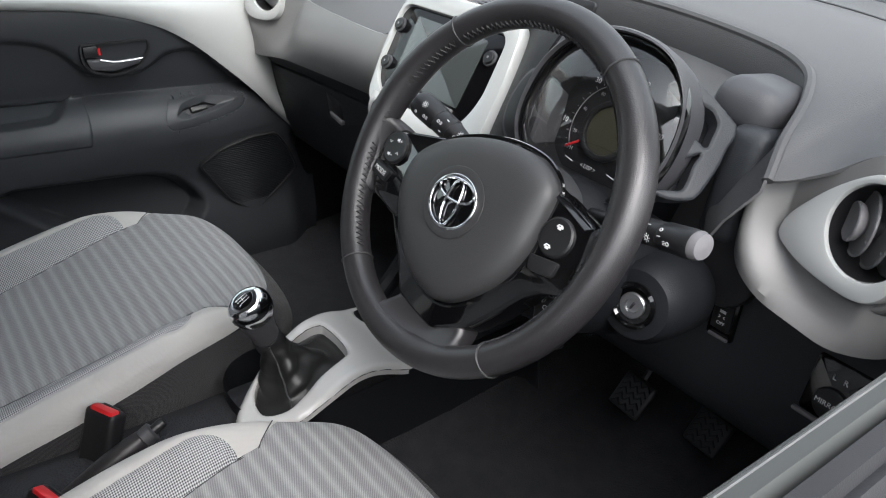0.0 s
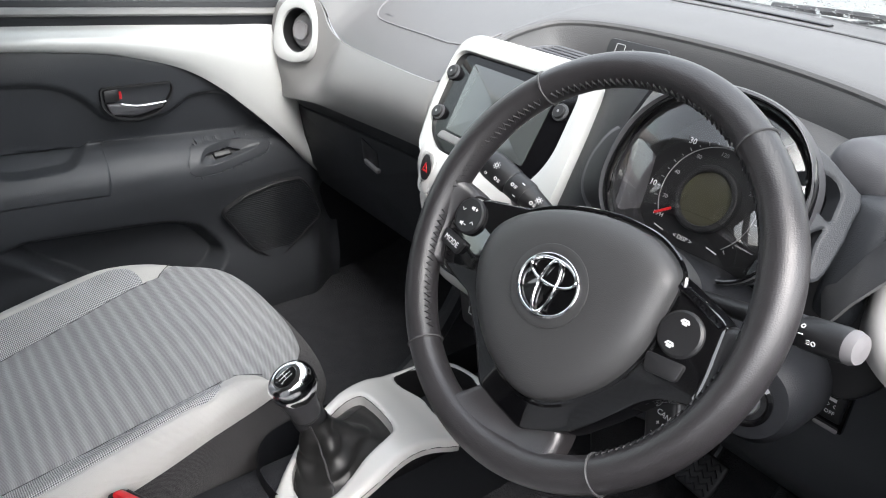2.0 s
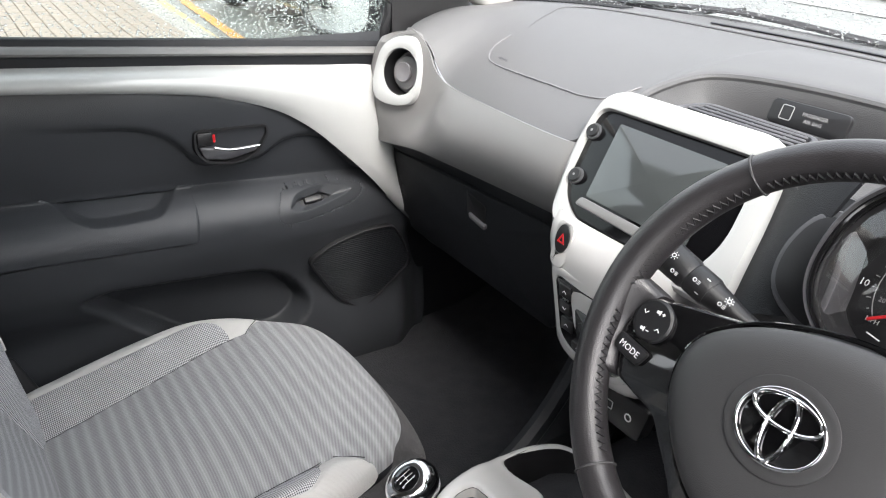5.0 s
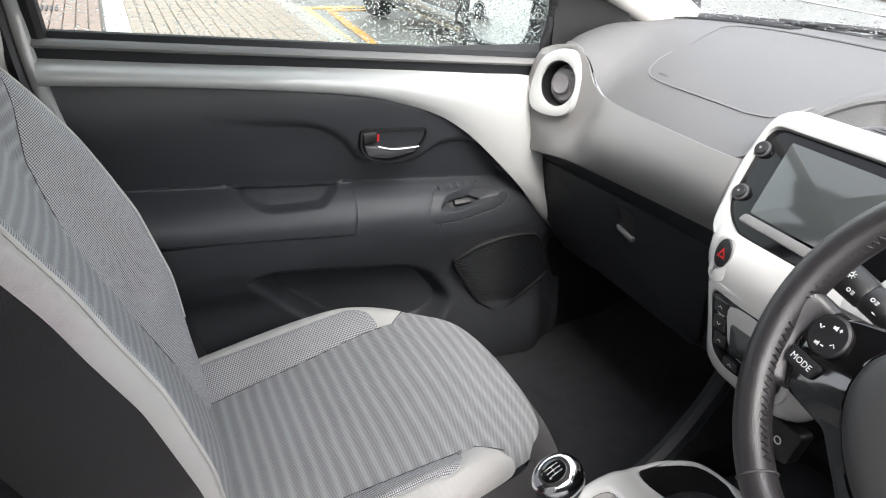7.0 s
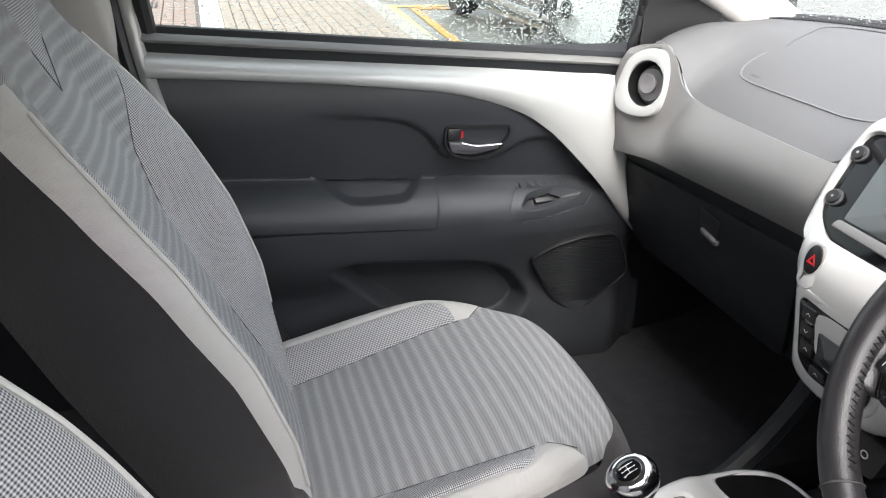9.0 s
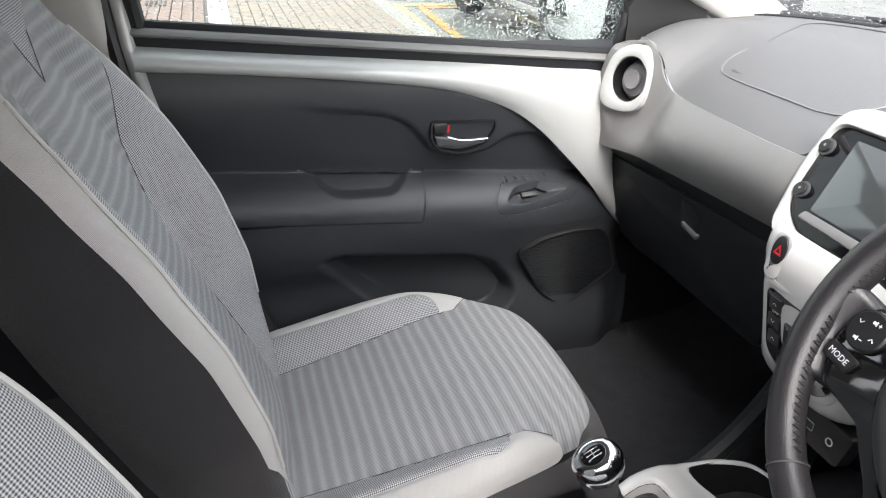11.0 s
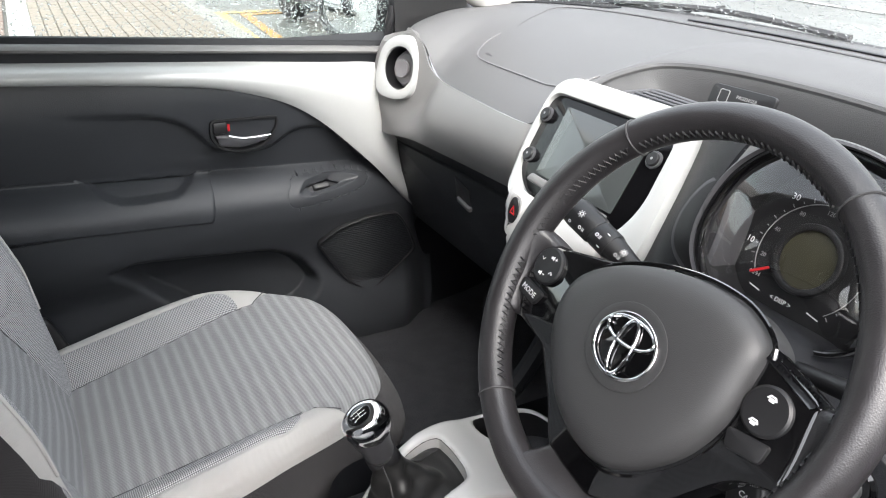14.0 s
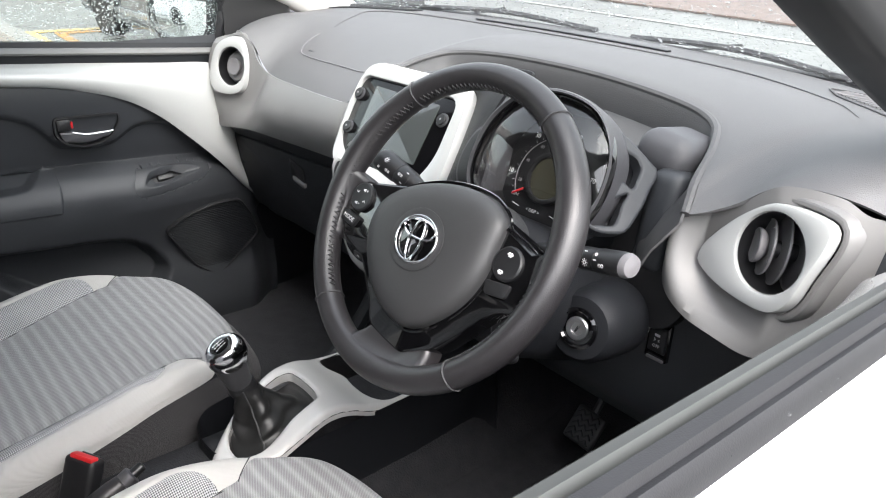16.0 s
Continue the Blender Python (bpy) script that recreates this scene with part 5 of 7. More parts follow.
# ---- middle console with the gear lever ----
con = thing("centre_console", (0, -0.25, 0.40), "warm white console surround with cup holders and gear gaiter", "centre console")
CZ = 0.505
co = spl([(0.060, -0.428), (0.088, -0.412), (0.110, -0.365), (0.111, -0.315), (0.102, -0.26), (0.096, -0.21), (0.091, -0.15), (0.086, -0.09), (0.070, -0.045), (0.035, -0.033), (-0.03, -0.033), (-0.08, -0.05), (-0.103, -0.10), (-0.101, -0.15), (-0.088, -0.188), (-0.070, -0.236), (-0.057, -0.28), (-0.034, -0.334), (-0.002, -0.383), (0.028, -0.415)], 420, True)
hole1 = spl([(0.060, -0.391), (0.084, -0.366), (0.081, -0.334), (0.068, -0.300), (0.056, -0.257), (0.042, -0.241), (0.007, -0.236), (-0.024, -0.238), (-0.039, -0.246), (-0.034, -0.285), (-0.003, -0.360), (0.020, -0.384)], 240, True)
hole2 = spl([(-0.02, -0.147), (0.012, -0.151), (0.048, -0.150), (0.072, -0.134), (0.078, -0.10), (0.066, -0.06), (0.03, -0.045), (0, -0.05), (-0.03, -0.045), (-0.07, -0.06), (-0.090, -0.11), (-0.090, -0.142), (-0.080, -0.158), (-0.055, -0.160)], 240, True)
CON_Y = np.linspace(-0.46, 0.0, 93)
CON_Z = np.interp(CON_Y, (-0.42, -0.36, -0.31, -0.26, -0.23, -0.20, -0.17, -0.13), (0.496, 0.520, 0.538, 0.547, 0.543, 0.530, 0.512, 0.500))
for _ in range(12):
    CON_Z[1:-1] = (CON_Z[:-2] + 2 * CON_Z[1:-1] + CON_Z[2:]) / 4


def console_z(x, y):
    return float(np.interp(y, CON_Y, CON_Z))


gx, gy2 = np.linspace(-0.125, 0.125, 100), np.linspace(-0.44, -0.01, 172)
cv, cd = [], []
for y in gy2:
    for x in gx:
        a, b, c = inside(co, x, y), inside(hole1, x, y), inside(hole2, x, y)
        edge = min(max(a, 0), max(-b, 0), max(-c, 0))
        z = console_z(x, y) - 0.010 * (1 - math.sqrt(max(0, 1 - max(0, 1 - max(a, 0) / 0.012) ** 2))) - 0.006 * (1 - math.sqrt(max(0, 1 - max(0, 1 - max(-b, 0) / 0.008) ** 2))) - 0.003 * max(0, 1 - max(-c, 0) / 0.004) ** 2
        cv.append((x, y, z))
        cd.append(min(a, -b, -c))
cv, cd = np.array(cv), np.array(cd)
w = len(gx)
cf = [(i * w + j, i * w + j + 1, (i + 1) * w + j + 1, (i + 1) * w + j) for i in range(len(gy2) - 1) for j in range(w - 1)]
me = mesh_uv(*clip(cv, cv[:, :2], cf, cd))
wpart("white_surround", me, M_IVORY, con, "warm white plastic surround")


def skirt(o, dz0, dz1, grow, zf=console_z):
    a = np.array([(p[0], p[1], zf(*p) + dz0) for p in o])
    mid = o.mean(0)
    b = np.array([(mid[0] + (p[0] - mid[0]) * grow, mid[1] + (p[1] - mid[1]) * grow, zf(*p) + dz1) for p in o])
    return loft([a, (a * 2 + b) / 3, b])


wpart("surround_side", skirt(co, -0.009, -0.017, 1.005), M_IVORY, con)
wpart("gaiter_rim", skirt(hole1, -0.006, -0.03, 0.97), M_IVORY, con)
wpart("cup_holder", join(skirt(hole2, -0.003, -0.075, 0.9), loft([np.array([(p[0] * 0.9, -0.105 + (p[1] + 0.105) * 0.9, CZ - 0.075) for p in hole2])], True, False, True)), M_SATIN, con, "dark double cup holder")
body = spl([(0, -0.412), (0.055, -0.40), (0.088, -0.35), (0.092, -0.2), (0.09, 0.05), (0.09, 0.12), (-0.09, 0.12), (-0.09, 0.05), (-0.092, -0.2), (-0.088, -0.35), (-0.055, -0.40)], 60, True)
wpart("tunnel_body", loft([np.array([(p[0] * k, p[1] * (0.98 + 0.02 * k), z) for p in body]) for k, z in ((1.0, 0.500), (1.02, 0.47), (1.12, 0.40), (1.35, 0.29))]), M_DARK, con, "charcoal tunnel sides")
for sgn in (-1,):
    ridge = spl([(sgn * 0.097, -0.20, 0.455), (sgn * 0.108, -0.12, 0.478), (sgn * 0.118, -0.05, 0.525), (sgn * 0.12, 0.0, 0.595), (sgn * 0.12, 0.02, 0.66)], 24)
    wpart("console_flank", tube(ridge, 0.016, 8), M_DARK, con)
rearbox = rbox(0.17, 0.34, 0.06, 0.02, 3, pose(0.0, -0.60, 0.405))
wpart("rear_tray", rearbox, M_DARK, con, "charcoal tray between the seats")

gear = thing("gear_lever", (0, -0.30, 0.49), "gear lever with chrome knob and folded leather gaiter", "gear lever")
# gaiter: folded cone from the opening up to the collar
axis0, axis1 = np.array((0.024, -0.318, 0.505)), np.array((0.008, -0.346, 0.585))
rings = []
for k, s in enumerate(np.linspace(0, 1, 26)):
    cen = axis0 * (1 - s) + axis1 * s
    ring = []
    for j, p in enumerate(hole1[::3]):
        rel = np.array((p[0] - 0.024, p[1] + 0.318)) * 0.985
        ang = math.atan2(rel[1], rel[0])
        rad = np.linalg.norm(rel)
        rr = rad * (1 - smooth(s ** 0.55)) + 0.021 * smooth(s ** 0.55)
        fold = 0.006 * math.sin(ang * 4 + s * 3 + 1.2 * math.sin(s * 5)) * math.sin(math.pi * min(1, s * 1.15)) + 0.003 * math.sin(s * 22 + 2 * math.cos(ang)) * (1 - s) * (s > 0.1)
        rr = max(0.018, rr + fold)
        ring.append((cen[0] + rr * math.cos(ang), cen[1] + rr * math.sin(ang), cen[2] + 0.010 * math.sin(ang * 2 + 0.5) * math.sin(math.pi * s) * 0.6 + (console_z(*p) - 0.525) * (1 - s)))
    rings.append(np.array(ring))
wpart("gaiter", loft(rings), mat("soft_black_gaiter_leather", (0.016, 0.016, 0.016), 0.36, vary=0.3, vary_size=0.03, grain=0.35, grain_size=0.0013), gear, "folded black leather gaiter")
for k in (8, 44):
    wpart("gaiter_seam", tube([r[k] * 1.0 + np.array((0, 0, 0.0006)) for r in rings[1:]], 0.0016, 5), M_STITCH, gear)
KT = Vector((0.027, -0.384, 0.673))
KB = Vector((0.004, -0.347, 0.580))
GM = plane_frame(KB, KT - KB)
H = (KT - KB).length
wpart("collar", lathe([(0.0215, -0.006), (0.0215, 0.012), (0.0195, 0.016)], GM, 28), M_RUBBER, gear, "black collar")
wpart("knob_body", lathe([(0.0185, 0.012), (0.019, 0.03), (0.0215, 0.05), (0.0255, H - 0.022), (0.0262, H - 0.012)], GM @ Matrix.Diagonal((0.92, 1.05, 1, 1)), 32), M_HOOD, gear, "grey knob body")
TM = plane_frame(KT, Vector((0.12, -0.50, 0.85)))
knob = wpart("knob_cap", lathe([(0.0215, -0.036), (0.0262, -0.026), (0.0285, -0.014), (0.0280, -0.006), (0.0255, 0.0005), (0.0215, 0.0050), (0.0170, 0.0072), (0.0142, 0.0070)], TM @ Matrix.Diagonal((0.92, 1.08, 1, 1)), 40), M_CHROME, gear, "polished chrome knob cap")
disc = part("shift_plate", plate(circle(0.0142, 32), TM @ Matrix.Diagonal((0.92, 1.08, 1, 1)), 0.0030, 0.0008, 0.0010, 0.0048), M_BLACK, knob, "black shift pattern plate")
TP = TM @ pose(0, 0, 0.0090) @ Matrix.Diagonal((0.72, 0.76, 1, 1))
for x in (-0.007, 0.0, 0.007):
    part("shift_line", rbox(0.0009, 0.013, 0.0005, 0.0001, 1, TP @ pose(x, 0, 0)), M_PRINT, disc)
part("shift_line", rbox(0.014, 0.0009, 0.0005, 0.0001, 1, TP), M_PRINT, disc)
for ch, x, y in (("1", -0.007, 0.0095), ("2", -0.007, -0.0095), ("3", 0.0, 0.0095), ("4", 0.0, -0.0095), ("5", 0.007, 0.0095), ("R", 0.0085, -0.0095)):
    text("shift_mark", ch, 0.0058, TP @ pose(x, y, -0.0001), M_PRINT, disc)

# ---- white centre stack with the display ----
stack = thing("centre_stack", (0, -0.05, 0.68), "white framed centre stack holding display and heater controls", "centre stack")
SO = Vector((0, -0.054, 0.972))
SFm = plane_frame(SO, (0, -0.829, 0.559))
bez = rounded([(-0.112, 0.036), (0.120, 0.040), (0.130, -0.055), (0.112, -0.098), (0.0, -0.112), (-0.066, -0.098), (-0.098, -0.072)], [0.022, 0.022, 0.03, 0.02, 0.02, 0.03, 0.025], 8)
white_o = rounded([(-0.122, 0.066), (0.136, 0.070), (0.154, -0.010), (0.166, -0.118), (-0.094, -0.122), (-0.122, -0.030)], [0.045, 0.035, 0.05, 0.03, 0.03, 0.06], 8)


def arc_match(o, k):
    return poly([tuple(p) for p in o], k)


N2 = 96
bez2, wo2 = arc_match(bez, N2), arc_match(white_o, N2)
wpart("white_frame", loft([put3(SFm, wo2 * 0.985, -0.05), put3(SFm, wo2, -0.014), put3(SFm, inset(wo2, 0.001), -0.003), put3(SFm, inset(wo2, 0.005), 0.002), put3(SFm, inset(bez2, -0.004), 0.004), put3(SFm, inset(bez2, -0.001), 0.003), put3(SFm, bez2, 0.0), put3(SFm, bez2, -0.012)]), M_WHITE, stack, "gloss white display frame")
ca = spl_u(put3(SFm, [(0.122, 0.066), (0.142, 0.050), (0.152, 0.0), (0.159, -0.06), (0.165, -0.112)], -0.014), 8)
cb = spl_u([(0.250, -0.045, 1.055), (0.236, -0.058, 1.035), (0.224, -0.075, 0.995), (0.222, -0.092, 0.955), (0.232, -0.105, 0.905)], 8)
wpart("dark_infill", sheet(ruled(ca, cb, 10, (0, -0.004, 0.003)), 0.004, (0, -1, 0.3)), M_DARK, stack, "charcoal grained infill beside the instruments")
seam_c = ruled(ca, cb, 10, (0, -0.004, 0.003))[10]
wpart("infill_seam", tube(seam_c + np.array((0, -0.001, 0.0008)), 0.0008, 5), M_HOOD, stack)
disp = thing("display_unit", SO, "gloss black multimedia display with round side knobs, switched off", "display")
wpart("bezel", plate(bez2, SFm, 0.006, 0.002, 0.0, -0.008), M_BEZEL, disp, "gloss black bezel")
scr = rounded([(-0.071, 0.0245), (0.086, 0.0245), (0.092, -0.0735), (-0.060, -0.0715)], 0.003, 3)
wpart("screen", plate(scr, SFm, 0.0022, 0.0006, 0, -0.0025), M_SCREEN, disp, "dark glossy screen")
wpart("lower_bar", plate(rounded([(-0.063, -0.0740), (0.090, -0.0765), (0.086, -0.0900), (-0.067, -0.0850)], 0.004, 4), SFm, 0.006, 0.002, 0, -0.003), M_SILVER, disp, "grey key bar below the screen")
for x, v in ((-0.102, 0.004), (-0.090, -0.054), (0.105, 0.004)):
    m = SFm @ pose(x, v, -0.002)
    k = wpart("knob", lathe([(0.0098, 0.0), (0.0098, 0.0025), (0.0088, 0.0030), (0.0086, 0.0052), (0.0078, 0.0062), (0.0, 0.0064)], m, 28), M_SATIN, disp, "black rubber-edged knob")
    part("knob_ring", lathe([(0.0108, -0.001), (0.0108, 0.0025), (0.0095, 0.003)], m, 28), M_HOOD, k)
    part("knob_mark", lathe([(0.0017, 0.0064), (0.0017, 0.0066), (0.0011, 0.0066)], m, 12), M_GREYPRINT, k)

# lower white body narrowing to the console, with the heater panel set in
rows = []
for z, y, wdt in ((0.890, -0.110, 0.108), (0.880, -0.117, 0.105), (0.868, -0.1235, 0.100), (0.85, -0.1285, 0.0935), (0.82, -0.128, 0.0855), (0.78, -0.122, 0.0805), (0.74, -0.115, 0.079), (0.715, -0.110, 0.075), (0.703, -0.103, 0.062), (0.697, -0.09, 0.052)):
    sec = [(-wdt, 0.02), (-wdt, y + 0.03), (-wdt + 0.004, y + 0.012), (-wdt + 0.014, y + 0.002), (-wdt * 0.5, y - 0.003), (0, y - 0.004), (wdt * 0.5, y - 0.003), (wdt - 0.014, y + 0.002), (wdt - 0.004, y + 0.012), (wdt, y + 0.03), (wdt, 0.02)]
    rows.append([(a + 0.012, b, z) for a, b in spl(sec, 40)])
rows = np.array([[(c) for c in r] for r in rows])
fine = np.stack([spl(rows[:, j], 30) for j in range(rows.shape[1])], 1)
wpart("white_body", sheet(fine, 0.004, (0, -1, 0)), M_IVORY, stack, "warm white lower body")
HZ = plane_frame((0.010, -0.1240, 0.770), (0, -1, -0.16))
wpart("heater_rim", ring_plate(arc_match(rounded([(-0.070, 0.066), (0.078, 0.066), (0.066, -0.036), (0.045, -0.056), (-0.036, -0.056), (-0.060, -0.036)], 0.014, 6), 72), arc_match(rounded([(-0.060, 0.054), (0.068, 0.054), (0.056, -0.032), (0.038, -0.046), (-0.030, -0.046), (-0.051, -0.032)], 0.012, 6), 72), HZ, 0.007, 0.003, -0.004, -0.004), M_IVORY, stack)
heater = wpart("heater_panel", plate(arc_match(rounded([(-0.060, 0.054), (0.068, 0.054), (0.056, -0.032), (0.038, -0.046), (-0.030, -0.046), (-0.051, -0.032)], 0.012, 6), 72), HZ, 0.006, 0.002, 0, -0.002), M_BLACK, stack, "black heater control panel")
for k, (x, y, wd, hgt) in enumerate([(-0.040, 0.038, 0.020, 0.018), (-0.040, 0.014, 0.020, 0.018), (-0.037, -0.010, 0.020, 0.018), (0.046, 0.038, 0.020, 0.018), (0.046, 0.014, 0.020, 0.018), (0.042, -0.010, 0.020, 0.018), (-0.016, -0.034, 0.024, 0.012), (0.018, -0.034, 0.024, 0.012)]):
    b = part("button", rbox(wd, hgt, 0.005, 0.0015, 2, HZ @ pose(x, y, 0.004)), M_SATIN, heater)
    part("button_mark", tube(put3(HZ @ pose(x, y, 0.0067), [(-0.003, -0.0015), (0, 0.002), (0.003, -0.0015)] if k % 2 == 0 else [(-0.003, 0.0015), (0, -0.002), (0.003, 0.0015)]), 0.0005, 4), M_PRINT, b)
part("display", plate(rounded([(-0.022, 0.024), (0.03, 0.024), (0.028, -0.018), (-0.02, -0.018)], 0.004, 4), HZ, 0.006, 0.001), M_SCREEN, heater)
text("lettering", "TEMP", 0.005, HZ @ pose(-0.040, 0.026, 0.0045), M_PRINT, heater)
usb = wpart("socket_panel", plate(rounded([(-0.02, 0.024), (0.085, 0.024), (0.075, -0.026), (-0.005, -0.026)], 0.008, 5), plane_frame((0.01, -0.088, 0.668), (0, -1, 0.05)), 0.02, 0.003, 0, -0.012), M_SATIN, stack, "black socket panel")
UF = plane_frame((0.01, -0.0965, 0.668), (0, -1, 0.05))
part("usb_socket", ring_plate(rounded([(0.008, 0.006), (0.030, 0.006), (0.030, -0.006), (0.008, -0.006)], 0.001, 2), inset(rounded([(0.008, 0.006), (0.030, 0.006), (0.030, -0.006), (0.008, -0.006)], 0.001, 2), 0.0012), UF, 0.001, 0.0003), M_PRINT, usb)
part("aux_socket", ring_plate(circle(0.0055, 24, 0.056, 0), circle(0.0038, 24, 0.056, 0), UF, 0.001, 0.0003), M_PRINT, usb)
hz = thing("hazard_switch", (-0.058, -0.11, 0.86), "black hazard switch with a red triangle", "switch")
HM = plane_frame((-0.0505, -0.1295, 0.866), (-0.10, -0.98, 0.22))
wpart("dish", ring_plate(arc_match(rounded([(-0.017, 0.024), (0.016, 0.024), (0.014, -0.034), (-0.014, -0.034)], 0.013, 6), 48), circle(0.0125, 48, 0, 0.002, 0.018), HM, 0.0032, 0.0015, -0.002, -0.003), M_IVORY, hz, "white dished surround")
wpart("button", plate(circle(0.0122, 40, 0, 0.002, 0.0177), HM, 0.004, 0.001, 0, -0.001), M_SATIN, hz, "black oval button")
tri_o = rounded([(-0.0075, -0.004), (0.0075, -0.004), (0, 0.009)], 0.001, 3)
wpart("triangle", ring_plate(tri_o, inset(tri_o, 0.0022), HM, 0.0006, 0.0002, 0.0028), M_RED, hz, "red warning triangle")

# middle air vent behind the white frame, airbag lamp panel
mv = thing("air_vent", (0.02, 0.06, 1.0), "slotted grey centre vent on top of the dashboard", "air vent")
VM = plane_frame((0.020, 0.046, 1.003), (0, -0.06, 1))
vo = arc_match(rounded([(-0.090, -0.018), (0.098, -0.018), (0.088, 0.042), (-0.072, 0.046)], 0.02, 6), 64)
wpart("surround", ring_plate(vo, inset(vo, 0.008), VM, 0.008, 0.003, -0.004, -0.02), M_HOOD, mv, "grey vent surround")
wpart("duct", plate(inset(vo, 0.006), VM, 0.003, 0.001, 0, -0.02), M_RUBBER, mv)
for k in range(5):
    y = -0.008 + k * 0.0105
    wpart("slat", rbox(0.158 - abs(k - 2) * 0.008, 0.0045, 0.010, 0.0015, 2, VM @ pose(0.004, y, -0.002, 20)), M_HOOD, mv)
for x in (-0.045, 0.005, 0.055):
    wpart("divider", rbox(0.004, 0.052, 0.010, 0.001, 1, VM @ pose(x, 0.013, -0.004)), M_HOOD, mv)
lamp = thing("warning_lamp_panel", (0.03, 0.14, 1.0), "dark airbag warning panel in the cowl", "warning lamp")
LM = plane_frame((0.035, 0.133, 1.012), (0, -1, 0.35))
wpart("panel", plate(rounded([(-0.025, 0.014), (0.075, 0.016), (0.075, -0.016), (-0.025, -0.016)], 0.008, 5), LM, 0.006, 0.002), M_SATIN, lamp)
sq = rounded([(-0.008, 0.009), (0.008, 0.009), (0.008, -0.009), (-0.008, -0.009)], 0.003, 4)
wpart("icon", ring_plate(sq, inset(sq, 0.0012), LM @ pose(-0.002, 0, 0), 0.0066, 0.0002), M_GREYPRINT, lamp)
text("lettering", "PASSENGER", 0.0062, LM @ pose(0.034, 0.003, 0.0064), M_GREYPRINT, lamp)
text("lettering", "AIR BAG", 0.0062, LM @ pose(0.034, -0.0045, 0.0064), M_GREYPRINT, lamp)

# ---- instruments on the steering column ----
clus = thing("instrument_cluster", (0.335, -0.05, 0.88), "round instrument cluster in a grey hood on the column", "instrument cluster")
KM = plane_frame((0.336, -0.098, 0.975), (0, -0.9, 0.43))
N3 = 72
rim_out = spl([(0, 0.100), (0.06, 0.088), (0.098, 0.05), (0.108, 0.0), (0.098, -0.045), (0.075, -0.07), (0.04, -0.078), (-0.04, -0.078), (-0.075, -0.068), (-0.102, -0.04), (-0.110, 0.0), (-0.098, 0.05), (-0.06, 0.088)], N3, True)[::-1]
rim_out = rim_out * 0.945 + np.array((0.001, -0.003))
rim_in = rim_out * 0.945
wpart("bezel", ring_plate(rim_out, rim_in, KM, 0.012, 0.003, -0.006, -0.008), M_BLACK, clus, "gloss black bezel ring")
wpart("dial_wall", loft([put3(KM, rim_in, -0.006), put3(KM, rim_in * 0.95, -0.03), put3(KM, rim_in * 0.92, -0.051)]), M_SATIN, clus, "dark wall round the dial")
face = wpart("dial_face", plate(rim_in * 0.925, KM, 0.003, 0.001, 0, -0.05), M_SATIN, clus, "matt black dial face")
hood_rings = []
turn = np.arctan2(rim_out[:, 1], rim_out[:, 0])
lean = np.clip(np.cos(turn - 1.75), 0, 1)
flank = np.clip(np.cos(turn - 0.15), 0, 1) ** 0.8
for grow, taper, h in ((1.0, 0.36, -0.09), (1.08, 0.35, -0.085), (1.08, 0.14, -0.055), (1.09, 0.10, -0.035), (1.08, 0.05, -0.010), (1.06, 0.025, 0.002), (1.03, 0.005, 0.010), (1.0, 0.0, 0.011), (0.985, 0.0, 0.004)):
    hood_rings.append(put3(KM, rim_out * (1 + (grow - 1) * (0.12 + 0.9 * lean[:, None]) - taper * flank[:, None]), h))
wpart("hood", loft(hood_rings), M_HOOD, clus, "grey plastic hood")
FM = KM @ pose(-0.012, -0.008, -0.0465)
part("lcd_ring", ring_plate(circle(0.034, 48), circle(0.0275, 48), FM, 0.008, 0.002), M_SATIN, face)
M_LCD = mat("amber_grey_lcd", (0.045, 0.043, 0.028), 0.3, vary=0.04)
part("lcd", plate(circle(0.028, 48), FM, 0.003, 0.0005), M_LCD, face, "unlit amber-grey round display")
arc = [(0.053 * math.cos(a), 0.053 * math.sin(a)) for a in np.linspace(radians(215), radians(-47), 60)]
part("scale_line", tube(put3(FM, arc, 0.0012), 0.0005, 4), M_GREYPRINT, face)
for k in range(27):
    a = radians(215 - 10 * k)
    r0 = 0.0545 if k % 2 else 0.055
    part("tick", rbox(0.004 if k % 2 == 0 else 0.0022, 0.0009, 0.0006, 0.0002, 1, FM @ pose(0, 0, 0.0012, 0, 0, math.degrees(a)) @ pose(r0 + 0.002, 0, 0)), M_GREYPRINT, face)
for k, word in enumerate(("10", "30", "50", "70")):
    a = radians((184, 131, 72, 14)[k])
    text("numeral", word, 0.0088, FM @ pose(0.0645 * math.cos(a), 0.0645 * math.sin(a), 0.0012), M_PRINT, face)
for k, word in enumerate(("20", "40", "80", "120", "160", "200")):
    a = radians(196 - 34 * k)
    text("numeral", word, 0.006, FM @ pose(0.046 * math.cos(a), 0.046 * math.sin(a), 0.0012), M_GREYPRINT, face)
part("needle", rbox(0.020, 0.0030, 0.0016, 0.0006, 1, FM @ pose(0, 0, 0.004, 0, 0, 215) @ pose(0.047, 0, 0)), M_RED, face, "red needle")
text("lettering", "MPH", 0.006, FM @ pose(-0.043, -0.032, 0.0012), M_PRINT, face)
text("lettering", "< DISP >", 0.0062, FM @ pose(-0.006, -0.045, 0.0012), M_PRINT, face)
for x in (-0.036, 0.028):
    part("icon", rbox(0.013, 0.0012, 0.0005, 0.0002, 1, FM @ pose(x, -0.044, 0.0012, 0, 0, -10)), M_PRINT, face)
